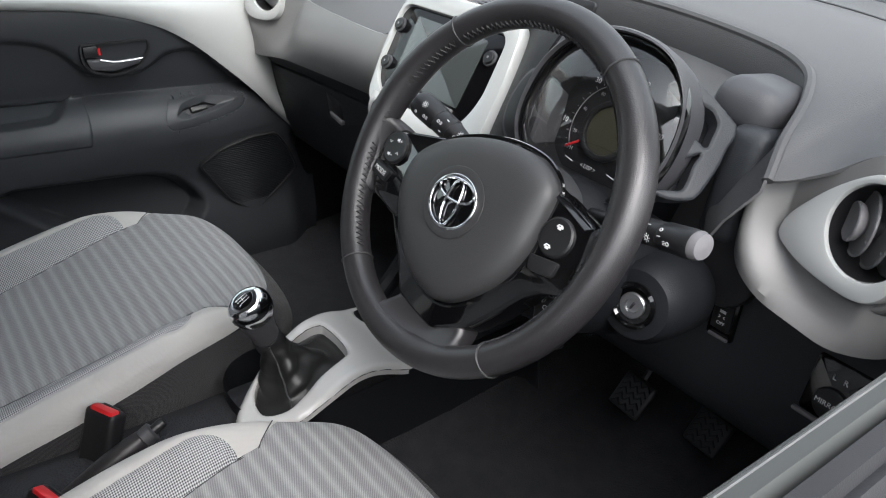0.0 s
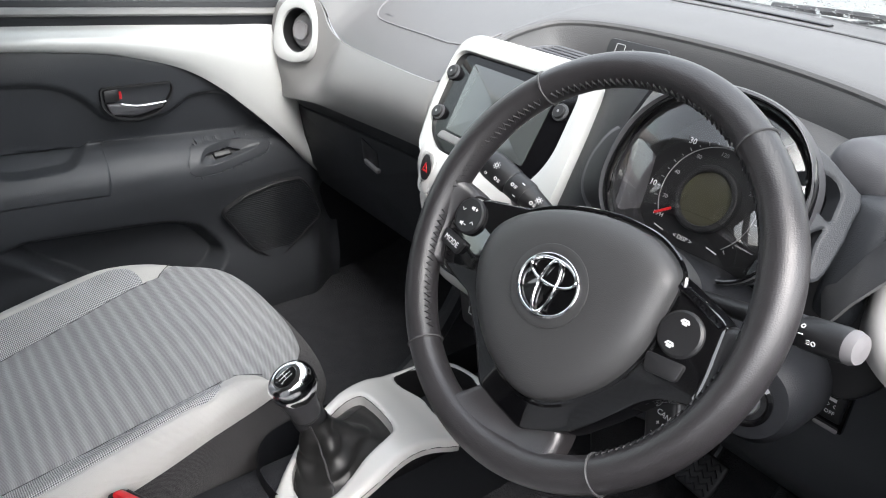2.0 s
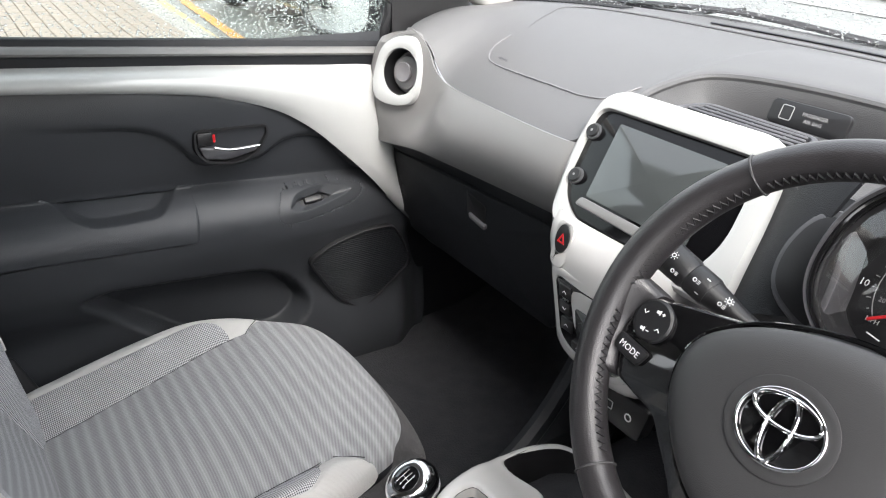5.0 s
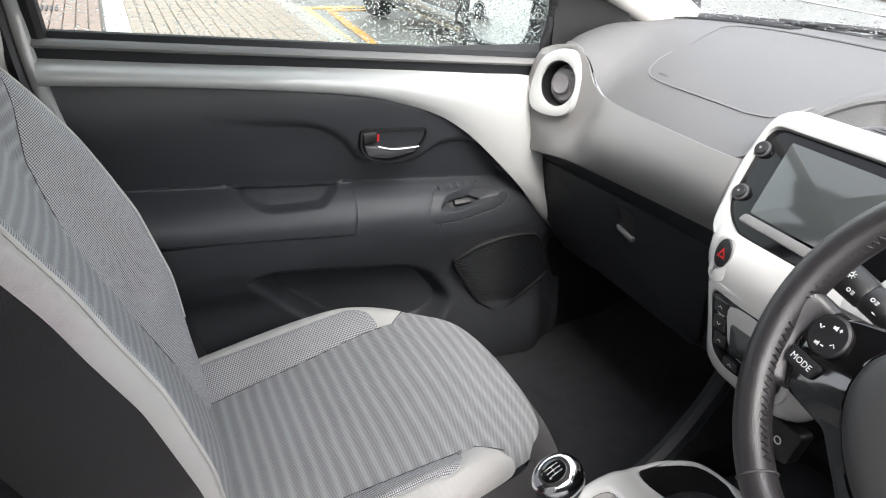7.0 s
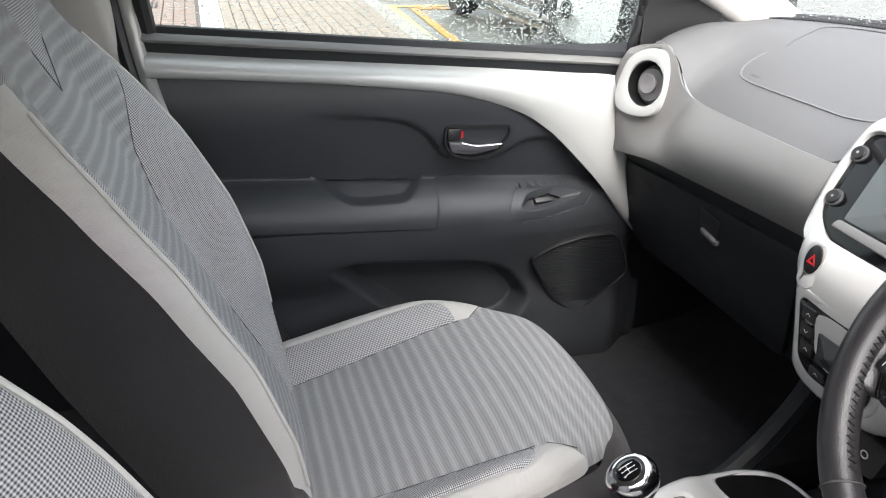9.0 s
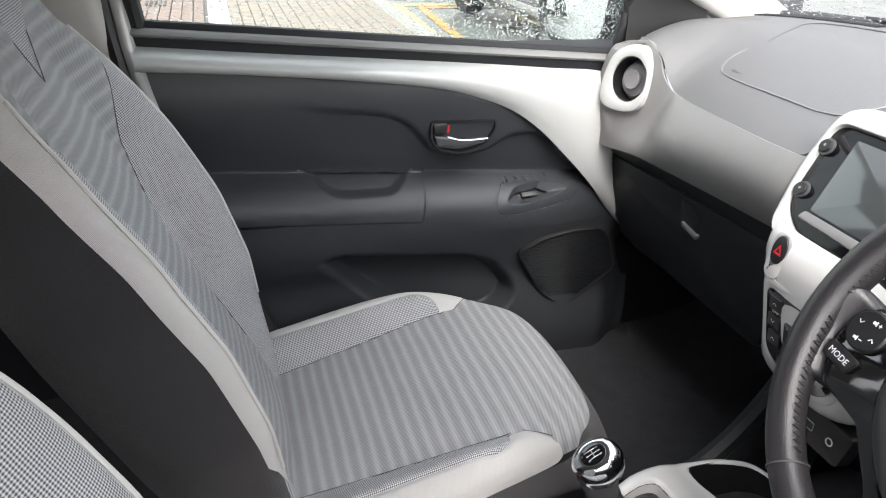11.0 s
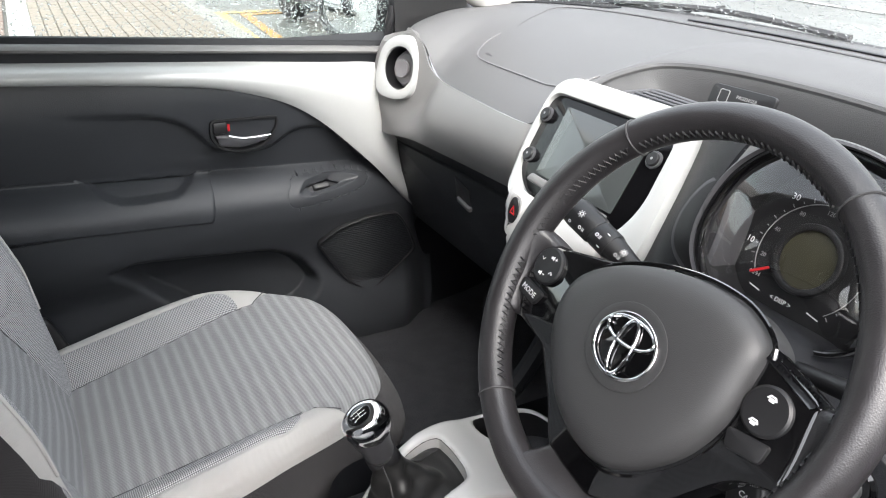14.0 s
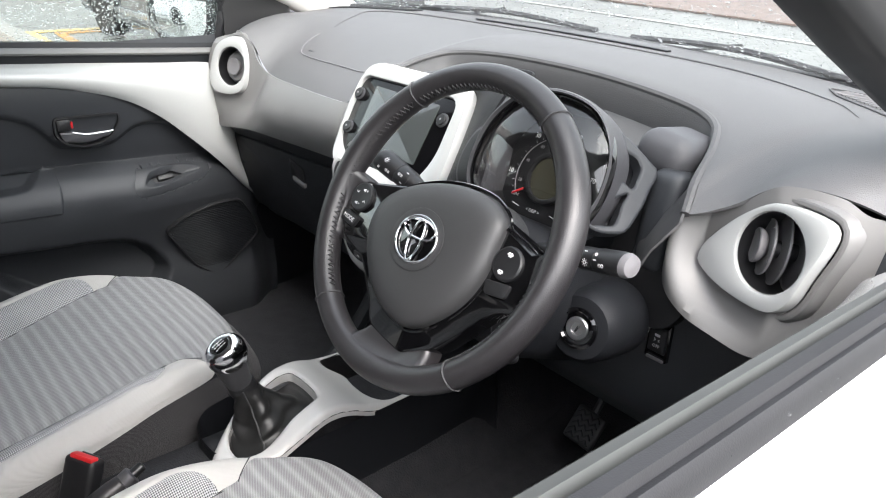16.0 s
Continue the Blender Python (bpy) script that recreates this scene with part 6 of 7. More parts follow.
cover = wpart("lens", loft([put3(KM, rim_in * 0.998 * k, 0.0) + np.array(KM.col[2][:3])[None, :] * (0.002 + 0.026 * (1 - k ** 2.4)) for k in np.linspace(1.0, 0.03, 22)], True, False, True), M_LENS, clus, "clear curved lens", angle=180)
cover.visible_shadow = False
# rev counter wing beside the dial
wing = spl([(-0.100, 0.035), (-0.128, 0.025), (-0.142, -0.01), (-0.138, -0.045), (-0.115, -0.066), (-0.08, -0.07), (-0.085, 0.0)], 48, True)
tach = wpart("tachometer", plate(wing, KM, 0.045, 0.006, 0, -0.055), M_HOOD, clus, "narrow rev counter wing")
part("tach_face", plate(inset(wing, 0.007), KM, 0.002, 0.0005, 0, -0.0105), M_SATIN, tach)
# angular bracket with two openings beside the dial
BM = plane_frame((0.4302, -0.031, 0.9797), (0.75, -0.35, 0.56), (0, 1, 0))
br_out = spl([(-0.0036, 0.059), (0.0108, 0.0421), (0.0205, 0.0205), (0.0290, 0.0), (0.0296, -0.0040), (0.0240, -0.0134), (0.007, -0.0265), (-0.0028, -0.0356), (-0.0193, -0.0473), (-0.0379, -0.0581), (-0.0492, -0.059), (-0.0696, -0.0511), (-0.0841, -0.0385), (-0.094, -0.036), (-0.070, -0.021), (-0.043, -0.011), (-0.030, 0.004), (-0.027, 0.018), (-0.012, 0.038), (-0.018, 0.058)], 160, True)
br_holes = [arc_match(rounded(o, 0.005, 4), 90) for o in ([(-0.0049, 0.0344), (0.0105, 0.0171), (0.0109, 0.0035), (-0.0087, -0.0150), (-0.0127, -0.0152), (-0.0212, 0.0023), (-0.0186, 0.0163)], [(-0.0171, -0.0187), (-0.0324, -0.0283), (-0.0420, -0.0397), (-0.0524, -0.0483), (-0.0800, -0.0373), (-0.0611, -0.0261), (-0.0390, -0.0188)])]
bu, bv = np.linspace(-0.098, 0.034, 110), np.linspace(-0.064, 0.064, 106)
bp, bd = [], []
for v in bv:
    for u in bu:
        d = min(inside(br_out, u, v), -inside(br_holes[0], u, v), -inside(br_holes[1], u, v))
        fall = max(0.0, 1 - max(d, 0) / 0.0035)
        bp.append((u, v, -0.0025 * fall ** 2 - 0.09 * max(0, -u - 0.03) ** 1.5))
        bd.append(d)
bp = np.array(bp)
bf = [(i * len(bu) + j, i * len(bu) + j + 1, (i + 1) * len(bu) + j + 1, (i + 1) * len(bu) + j) for i in range(len(bv) - 1) for j in range(len(bu) - 1)]
nv, nu, nf = clip(bp, bp[:, :2], bf, np.array(bd))
bm = bmesh.new()
bm.from_mesh(mesh_uv(put3(BM, nv), nu, nf))


def bracket_wall(o):
    """The side of the bracket's bars, from its face back into the hood."""
    face_h = -0.0025 - 0.09 * np.maximum(0, -o[:, 0] - 0.03) ** 1.5
    return loft([put3(BM, np.column_stack([o, face_h - d])) for d in (0.0, 0.004, 0.010, 0.018)])


wpart("bracket", join(bm, bracket_wall(br_out), *[bracket_wall(o) for o in br_holes]), M_DOOR, clus, "angular grey bracket with two openings", angle=40)
wpart("bracket_back", plate(inset(br_out, 0.004), BM, 0.004, 0.001, 0, -0.030), M_DARK, clus, "dark recess behind the bracket")
wpart("hood_side", rbox(0.078, 0.105, 0.058, 0.026, 6, pose(0.424, 0.066, 0.986, -8, 10, 0)), M_HOOD, clus, "rounded side lobe of the hood")
wpart("hood_foot", rbox(0.05, 0.07, 0.13, 0.018, 4, pose(0.452, 0.022, 0.915, -10)), M_DOOR, clus, "dark foot of the hood")
col = thing("steering_column", (0.33, -0.05, 0.80), "charcoal steering column shroud with ignition lock", "steering column")
WN = Vector((0, -0.857, 0.514))
WC0 = Vector((0.327, -0.26, 0.94))
CM = plane_frame(WC0 + WN * -0.06, WN)
sec = lambda sx, top, bot: spl([(0, top), (sx * 0.7, top * 0.9), (sx, 0.0), (sx * 1.02, bot * 0.5), (sx * 0.7, bot), (0, bot * 1.05), (-sx * 0.7, bot), (-sx * 1.02, bot * 0.5), (-sx, 0.0), (-sx * 0.7, top * 0.9)], 48, True)
wpart("shroud", loft([put3(CM, sec(a, t, b), h) for a, t, b, h in ((0.05, 0.04, -0.05, 0.0), (0.062, 0.045, -0.075, -0.012), (0.085, 0.05, -0.10, -0.05), (0.10, 0.055, -0.105, -0.12), (0.10, 0.05, -0.09, -0.22))], True, True, True), M_DARK, col, "charcoal plastic shroud")
IG = Vector((0.446, -0.126, 0.811))
IM = plane_frame(IG, (0.15, -0.93, 0.2))
wpart("lock_boss", lathe([(0.050, -0.09), (0.048, -0.04), (0.045, -0.012), (0.038, -0.002), (0.026, 0.0), (0.0, 0.0)], IM, 40), M_DARK, col, "rounded lock housing")
ign = wpart("ignition_lock", lathe([(0.0255, -0.004), (0.0255, 0.003), (0.022, 0.0045), (0.0195, 0.002), (0.0, 0.002)], IM, 36), M_BLACK, col, "black ignition lock ring")
part("barrel", lathe([(0.0145, 0.0), (0.0145, 0.0035), (0.0132, 0.0046), (0.0082, 0.0044), (0.0074, 0.0024), (0.0, 0.0024)], IM, 32), M_STEEL, ign, "metal key barrel")
part("key_slot", rbox(0.0022, 0.009, 0.003, 0.0006, 1, IM @ pose(0, 0, 0.0035, 0, 0, -20)), M_RUBBER, ign)
panel_o = rounded([(-0.02, 0.13), (0.075, 0.12), (0.10, 0.06), (0.085, -0.02), (0.06, -0.055), (-0.05, -0.05)], 0.02, 5)
wpart("column_plate", plate(panel_o, plane_frame((0.435, -0.02, 0.845), (0.05, -1, 0.2)), 0.02, 0.006, 0, -0.02), M_SATIN, col, "satin black cover plate")


def stalk(base, tip, label, marks, cap, fat=1.0):
    b, t = Vector(base), Vector(tip)
    s = thing("control_stalk", base, label, "stalk", "column stalks")
    m = plane_frame(b, t - b)
    L = (t - b).length
    body = wpart("shaft", lathe([(0.009, 0.0), (0.0105, L * 0.35), (0.0135, L * 0.5), (0.015, L * 0.56)], m @ Matrix.Diagonal((fat, 1.15 * fat, 1, 1)), 28), M_SATIN, s)
    wpart("collar", lathe([(0.0155, L * 0.555), (0.0162, L * 0.57), (0.0162, L * 0.70), (0.0155, L * 0.712)], m @ Matrix.Diagonal((fat, 1.15 * fat, 1, 1)), 28), M_SATIN, s)
    head = wpart("twist_end", lathe([(0.0158, L * 0.715), (0.0172, L * 0.74), (0.0178, L * 0.93), (0.0170, L * 0.975), (0.0150, L), (0.0, L)], m @ Matrix.Diagonal((fat, 1.15 * fat, 1, 1)), 32), M_SATIN, s)
    if cap:
        part("cap", lathe([(0.0168, L * 0.965), (0.0172, L * 0.99), (0.0145, L + 0.004), (0.0, L + 0.0055)], m @ Matrix.Diagonal((fat, 1.15 * fat, 1, 1)), 32), M_GREY, head, "grey end cap")
    inv = m.inverted()
    eye = inv @ Vector((0.72, -0.70, 1.25))
    ang0 = math.atan2(eye.y, eye.x)
    for h, a, kind in marks:
        r = fat * (0.0182 if h > 0.72 else 0.0168)
        aa = ang0 + radians(a)
        px, py = r * math.cos(aa), r * 1.15 * math.sin(aa)
        fm = m @ plane_frame(Vector((px, py, L * h)), Vector((math.cos(aa), math.sin(aa), 0)), (0, 0, 1))
        if kind == "bar":
            bm = rbox(0.004, 0.0009, 0.0005, 0.0001, 1, fm)
        elif kind == "sun":
            bm = join(ring_plate(circle(0.0022, 16), circle(0.0014, 16), fm, 0.0005, 0.0001), *[rbox(0.0014, 0.0006, 0.0005, 0.0001, 1, fm @ pose(0, 0, 0, 0, 0, k * 45) @ pose(0.0036, 0, 0)) for k in range(8)])
        elif kind == "lamp":
            bm = join(ring_plate(circle(0.002, 16), circle(0.0012, 16), fm, 0.0005, 0.0001), *[rbox(0.0030, 0.0006, 0.0005, 0.0001, 1, fm @ pose(-0.0044, k * 0.0014, 0)) for k in (-1, 0, 1)])
        else:
            bm = ring_plate(circle(0.0018, 16), circle(0.0011, 16), fm, 0.0005, 0.0001)
        wpart("mark", bm, M_PRINT, s)
    return s


stalk((0.262, -0.165, 0.900), (0.125, -0.176, 0.945), "black lamp and indicator stalk with white symbols", [(0.86, 12, "sun"), (0.80, -28, "lamp"), (0.66, -2, "lamp"), (0.60, -35, "bar"), (0.60, 28, "bar"), (0.45, -8, "lamp"), (0.42, 18, "sun"), (0.90, -38, "dot")], False, 0.84)
stalk((0.395, -0.158, 0.905), (0.536, -0.180, 0.942), "black wiper stalk with a grey end cap", [(0.84, 25, "lamp"), (0.76, -20, "dot"), (0.76, 5, "bar"), (0.66, 25, "sun"), (0.64, -30, "bar"), (0.57, 12, "sun"), (0.56, -22, "dot")], True, 0.7)

# ---- steering wheel ----
wheel = thing("steering_wheel", WC0, "black leather three-spoke steering wheel with stitched inner seam", "steering wheel")
WM = plane_frame(WC0, WN)
RIM_R, RIM_C, RIM_N = 0.1755, np.array((-0.002, 0.0)), -0.011
RA = np.linspace(0, 2 * math.pi, 180, endpoint=False)
rings = []
for a in RA:
    deg = math.degrees(a) % 360
    # thumb swellings near the spokes
    swell = sum(math.exp(-((deg - c + 180) % 360 - 180) ** 2 / (2 * w * w)) * h for c, w, h in ((18, 13, 0.10), (162, 13, 0.10), (270, 16, 0.06)))
    rx, rn = 0.0155 * (1 + swell), 0.0175 * (1 + swell * 0.6)
    ring = []
    for b in np.linspace(0, 2 * math.pi, 22, endpoint=False):
        r = RIM_R + rx * math.cos(b)
        ring.append((RIM_C[0] + r * math.cos(a), RIM_C[1] + r * math.sin(a), RIM_N + rn * math.sin(b)))
    rings.append(put3(WM, np.array(ring)))
rings.append(rings[0])
rim = wpart("rim", weld(loft(rings)), M_LEATHER, wheel, "black grained leather rim")


def rim_point(a, b, extra=0.0):
    r = RIM_R + (0.0157 + extra) * math.cos(b)
    return put3(WM, np.array([(RIM_C[0] + r * math.cos(a), RIM_C[1] + r * math.sin(a), RIM_N + (0.0177 + extra) * math.sin(b))]))[0]


for deg in (56, 131, 232, 311):
    ring = np.array([rim_point(radians(deg), b, 0.0004) for b in np.linspace(0, 2 * math.pi, 26, endpoint=False)])
    part("leather_seam", tube(ring, 0.0011, 5, closed=True), M_STITCH, rim)
# zigzag stitching round the inner side
for deg0, deg1 in ((58, 129), (133, 178), (186, 230), (313, 356), (4, 54)):
    pts = []
    for k, deg in enumerate(np.arange(deg0, deg1, 1.1)):
        pts.append(rim_point(radians(deg), math.pi - (0.46 if k % 2 else 0.84) + 0.25, 0.0006))
    part("stitching", tube(pts, 0.0010, 5), M_RUBBER, rim)
# hub cover with soft dome
hub = spl([(0.095, 0.031), (0.072, 0.046), (0.0463, 0.0505), (0.0142, 0.0490), (-0.0225, 0.0405), (-0.057, 0.0255), (-0.083, 0.005), (-0.0925, -0.0176), (-0.0875, -0.047), (-0.064, -0.080), (-0.030, -0.106), (0.0145, -0.1185), (0.048, -0.108), (0.081, -0.074), (0.097, -0.036), (0.0985, 0.004)], 112, True)[::-1]
hr = []
for k, h in ((1.0, -0.050), (1.0, -0.010), (0.994, -0.005), (0.975, -0.001), (0.93, 0.003), (0.85, 0.007), (0.7, 0.0095), (0.5, 0.0105), (0.42, 0.0105)):
    c = np.array((0.004, -0.028))
    hr.append(put3(WM, c + (hub - c) * k, h))
wpart("airbag_cover", loft(hr, True, False, True), M_AIRBAG, wheel, "black grained airbag cover")
EF = WM @ pose(0.0045, -0.0245, 0.0105, 0, 0, 1.5) @ Matrix.Diagonal((0.87, 0.87, 0.87, 1))
wpart("emblem_dish", ring_plate(circle(0.046, 56, 0, 0, 0.041), circle(0.036, 56, 0, 0, 0.032), EF, 0.001, 0.0006, 0.0006, -0.002), M_AIRBAG, wheel)
emb = wpart("emblem", tube(put3(EF, circle(0.0355, 64, 0, 0, 0.030), 0.002), 0.0016, 10, closed=True), M_CHROME, wheel, "chrome oval emblem")
part("emblem_oval", tube(put3(EF, circle(0.0285, 56, 0, 0.0135, 0.0125), 0.0024), 0.0015, 8, closed=True), M_CHROME, emb)
part("emblem_oval", tube(put3(EF, circle(0.0105, 48, 0, -0.0015, 0.0270), 0.0028), 0.0015, 8, closed=True), M_CHROME, emb)
part("emblem_back", plate(circle(0.0350, 56, 0, 0, 0.0295), EF, 0.001, 0.0003, 0, -0.0005), M_BLACK, emb)


# gloss black frame round the hub, running out into the spokes
fo = rounded([(0.0868, 0.0345), (0.1244, 0.0240), (0.1455, 0.0170), (0.1513, -0.0202), (0.1527, -0.0438), (0.149, -0.0490), (0.1262, -0.0575), (0.1158, -0.0665), (0.0952, -0.0955), (0.0731, -0.122), (0.060, -0.131), (0.0294, -0.1475), (-0.0053, -0.1435), (-0.0316, -0.1385), (-0.0575, -0.108), (-0.0775, -0.090), (-0.0938, -0.0745), (-0.140, -0.0655), (-0.1523, -0.0425), (-0.1574, -0.0222), (-0.150, -0.001), (-0.1251, 0.0135), (-0.0851, 0.0225), (-0.0545, 0.030), (-0.02, 0.040), (0.02, 0.047), (0.06, 0.044)], 0.005, 4)
frame_ob = wpart("spoke_frame", plate(arc_match(fo, 200)[::-1], WM, 0.026, 0.006, 0, -0.037), M_BLACK, wheel, "gloss black spoke frame round the hub")
strip_a, strip_b = put3(WM, poly([(0.0865, 0.0270), (0.110, 0.0205), (0.1400, 0.0105)], 16, False), -0.0095), put3(WM, poly([(0.0880, 0.0355), (0.114, 0.0280), (0.1465, 0.0180)], 16, False), -0.0190)
part("frame_edge", sheet(np.stack([strip_a, (strip_a + strip_b) / 2, strip_b], 1), 0.0015, tuple(WN)), M_BLACK, frame_ob)
part("frame_edge", tube(put3(WM, inset(hub[::-1], -0.0035), -0.0125), 0.0020, 6, closed=True), M_BLACK, frame_ob)


# switches on the spokes, mirrored
def spoke(sgn):
    sp = frame_ob
    bm_ = WM @ pose(0.1176 if sgn > 0 else -0.1315, -0.006 if sgn > 0 else -0.0094, -0.010)
    pad_ = part("round_pad", lathe([(0.0185, -0.002), (0.0185, 0.002), (0.0165, 0.0035), (0.0, 0.003)], bm_, 40), M_SATIN, sp, "round four-way switch")
    m2 = WM @ pose(0.1177 if sgn > 0 else -0.1372, -0.0341 if sgn > 0 else -0.0394, -0.010)
    pill = part("mode_button" if sgn < 0 else "blank_button", plate(rounded([(-0.017, 0.0075), (0.017, 0.0075), (0.014, -0.0075), (-0.014, -0.0075)], 0.004, 5), m2 @ pose(0, 0, -0.002, 0, 0, sgn * 8), 0.005, 0.0015), M_SATIN, sp)
    top_ = bm_ @ pose(0, 0, 0.0034)
    if sgn < 0:
        text("lettering", "MODE", 0.0078, m2 @ pose(0, 0, 0.0031, 0, 0, -8), M_PRINT, pill)
        for x, y, up_ in ((-0.009, 0.004, -1), (0.0085, -0.005, 1)):
            part("mark", tube(put3(top_ @ pose(x, y, 0), [(-0.0022, -0.0012 * up_), (0, 0.0012 * up_), (0.0022, -0.0012 * up_)]), 0.0005, 4), M_PRINT, pad_)
        for x, y in ((0.0025, 0.0085), (-0.004, -0.0095)):
            part("mark", join(rbox(0.003, 0.0026, 0.0005, 0.0002, 1, top_ @ pose(x - 0.0012, y, 0)), rbox(0.0012, 0.0042, 0.0005, 0.0002, 1, top_ @ pose(x + 0.001, y, 0)), rbox(0.0032, 0.0008, 0.0005, 0.0002, 1, top_ @ pose(x + 0.0045, y, 0))), M_PRINT, pad_)
        part("mark", rbox(0.0008, 0.0032, 0.0005, 0.0002, 1, top_ @ pose(0.007, 0.0085, 0)), M_PRINT, pad_)
    else:
        for x, y in ((0.0, 0.010), (-0.003, -0.010)):
            hook = put3(top_ @ pose(x, y, 0), [(-0.0035, -0.001), (-0.002, 0.0012), (0.002, 0.0012), (0.0035, -0.001)])
            part("mark", join(tube(hook, 0.0008, 5), rbox(0.0045, 0.0028, 0.0006, 0.0005, 1, top_ @ pose(x, y - 0.0014, 0))), M_PRINT, pad_)
    return sp


spoke(-1)
spoke(1)


def leather_root(edge, a0, a1):
    """Leather running from a spoke's edge up on to the rim between two angles, its ends rolled under."""
    A = spl(edge, 26)
    ang = np.radians(np.linspace(a0, a1, 26))
    Bp = RIM_C + 0.1705 * np.stack([np.cos(ang), np.sin(ang)], 1)
    cols = []
    for k in range(26):
        cols.append([(*(A[k] * (1 - t) + Bp[k] * t), -0.0160 + 0.0185 * t ** 1.7) for t in np.linspace(0, 1, 12)])
    cols = np.array(cols)
    ends = []
    for end, nxt in ((cols[0], cols[1]), (cols[-1], cols[-2])):
        away = end[:, :2] - nxt[:, :2]
        away /= np.linalg.norm(away, axis=1)[:, None]
        roll = []
        for th in np.linspace(15, 90, 6):
            q = end.copy()
            q[:, :2] += away * 0.006 * math.sin(radians(th))
            q[:, 2] -= 0.006 * (1 - math.cos(radians(th)))
            roll.append(q)
        low = roll[-1].copy()
        low[:, 2] -= 0.016
        ends.append(roll + [low])
    grid = np.array(ends[0][::-1] + list(cols) + ends[1])
    bm = sheet(np.array([put3(WM, row) for row in grid]), 0.003, tuple(WN))
    return wpart("spoke_leather", bm, M_LEATHER, wheel, "leather-wrapped spoke root", angle=60)


leather_root([(-0.022, -0.1375), (0.0, -0.1415), (0.0294, -0.1455), (0.046, -0.136), (0.058, -0.129)], -103, -66)
leather_root([(0.1445, 0.008), (0.1500, -0.0202), (0.1512, -0.038)], 4, -15)
leather_root([(-0.1445, 0.004), (-0.1560, -0.0222), (-0.1510, -0.0425), (-0.144, -0.058)], 176, 201)
cr = wpart("cruise_lever", rbox(0.050, 0.030, 0.018, 0.006, 3, WM @ pose(0.124, -0.080, -0.051, 0, 0, -62)), M_SATIN, wheel, "black cruise control lever")
for k, wd in enumerate(("CANCEL", "+ RES", "- SET")):
    text("lettering", wd, 0.0060, WM @ pose(0.127 - 0.001 * k, -0.071 - 0.0078 * k, -0.0418, 0, 0, -8), M_PRINT, cr)

# ---- small switches low on the driver's side ----
trc = thing("traction_switch", (0.472, 0.02, 0.75), "black stability control switch with white symbol", "switch")
TF = plane_frame((0.470, 0.022, 0.752), (0, -1, 0))
wpart("housing", plate(rounded([(-0.017, 0.028), (0.017, 0.028), (0.017, -0.028), (-0.017, -0.028)], 0.003, 4), TF, 0.005, 0.0015), M_BLACK, trc)
wpart("button", plate(rounded([(-0.013, 0.023), (0.013, 0.023), (0.013, -0.016), (-0.013, -0.016)], 0.003, 4), TF, 0.008, 0.002), M_SATIN, trc)
wpart("finger_lip", rbox(0.026, 0.004, 0.006, 0.0015, 2, TF @ pose(0, -0.026, 0.005)), M_GREY, trc, "grey lip")
text("lettering", "OFF", 0.0062, TF @ pose(0, -0.006, 0.0082), M_PRINT, trc)
wpart("icon", join(rbox(0.008, 0.004, 0.0005, 0.001, 1, TF @ pose(0, 0.010, 0.0082)), tube(put3(TF, [(-0.004, 0.005), (-0.002, 0.003), (-0.004, 0.001)], 0.0083), 0.0005, 4), tube(put3(TF, [(0.004, 0.005), (0.002, 0.003), (0.004, 0.001)], 0.0083), 0.0005, 4)), M_PRINT, trc)
msw = thing("mirror_switch", (0.60, 0.02, 0.72), "black mirror adjuster switch with white lettering", "switch")
MF = plane_frame((0.612, 0.018, 0.735), (-0.05, -1, 0.15))
wpart("housing", plate(rounded([(-0.03, 0.04), (0.03, 0.04), (0.03, -0.03), (-0.03, -0.03)], 0.005, 4), MF, 0.006, 0.002), M_BLACK, msw)
wpart("rocker", plate(circle(0.019, 32, 0, -0.008), MF, 0.010, 0.003), M_SATIN, msw)
wpart("finger_lip", rbox(0.03, 0.005, 0.006, 0.0015, 2, MF @ pose(-0.02, -0.034, 0.005)), M_GREY, msw)
text("lettering", "L   R", 0.009, MF @ pose(0, 0.022, 0.0062), M_PRINT, msw)
text("lettering", "MIRROR", 0.0085, MF @ pose(0, -0.008, 0.0103), M_PRINT, msw)


# ---- pedals ----
def pedal(x, y, z, label, arm):
    p = thing("pedal", (x, y, z), label, "pedal", "pedals")
    m = pose(x, y, z, 52, 0, -4)
    padb = wpart("pad", rbox(0.062, 0.062, 0.012, 0.006, 3, m), M_RUBBER, p, "ribbed black rubber pad")
    for k in range(5):
        zig = [(-0.024 + 0.008 * j, -0.022 + 0.011 * k + (0.004 if j % 2 else -0.004)) for j in range(7)]
        part("rib", tube(put3(m, zig, 0.0065), 0.0018, 5), M_DARK, padb)
    wpart("arm", tube(spl([(x, y + 0.01, z), (x, y + 0.06, z + 0.08), (x, y + 0.08, z + 0.2), (x, y + 0.07, z + 0.3)], 14), 0.007, 8), M_HOOD if arm else M_RUBBER, p, "steel pedal arm")
    return p


pedal(0.298, 0.135, 0.452, "black rubber clutch pedal pad", False)
pedal(0.408, 0.190, 0.430, "black rubber brake pedal pad", True)
mat_o = rounded([(0.12, -0.42), (0.56, -0.42), (0.60, -0.05), (0.56, 0.24), (0.40, 0.30), (0.26, 0.24), (0.16, 0.16), (0.14, -0.05)], 0.05, 6)
tagged(part("floor_mat", plate(mat_o, pose(0, 0, 0.301), 0.008, 0.003), M_CARPET), "black carpet mat in the driver's footwell", "floor mat")
mat_o = rounded([(-0.56, -0.42), (-0.15, -0.42), (-0.15, 0.05), (-0.24, 0.24), (-0.42, 0.28), (-0.58, 0.22), (-0.60, 0.0)], 0.05, 6)
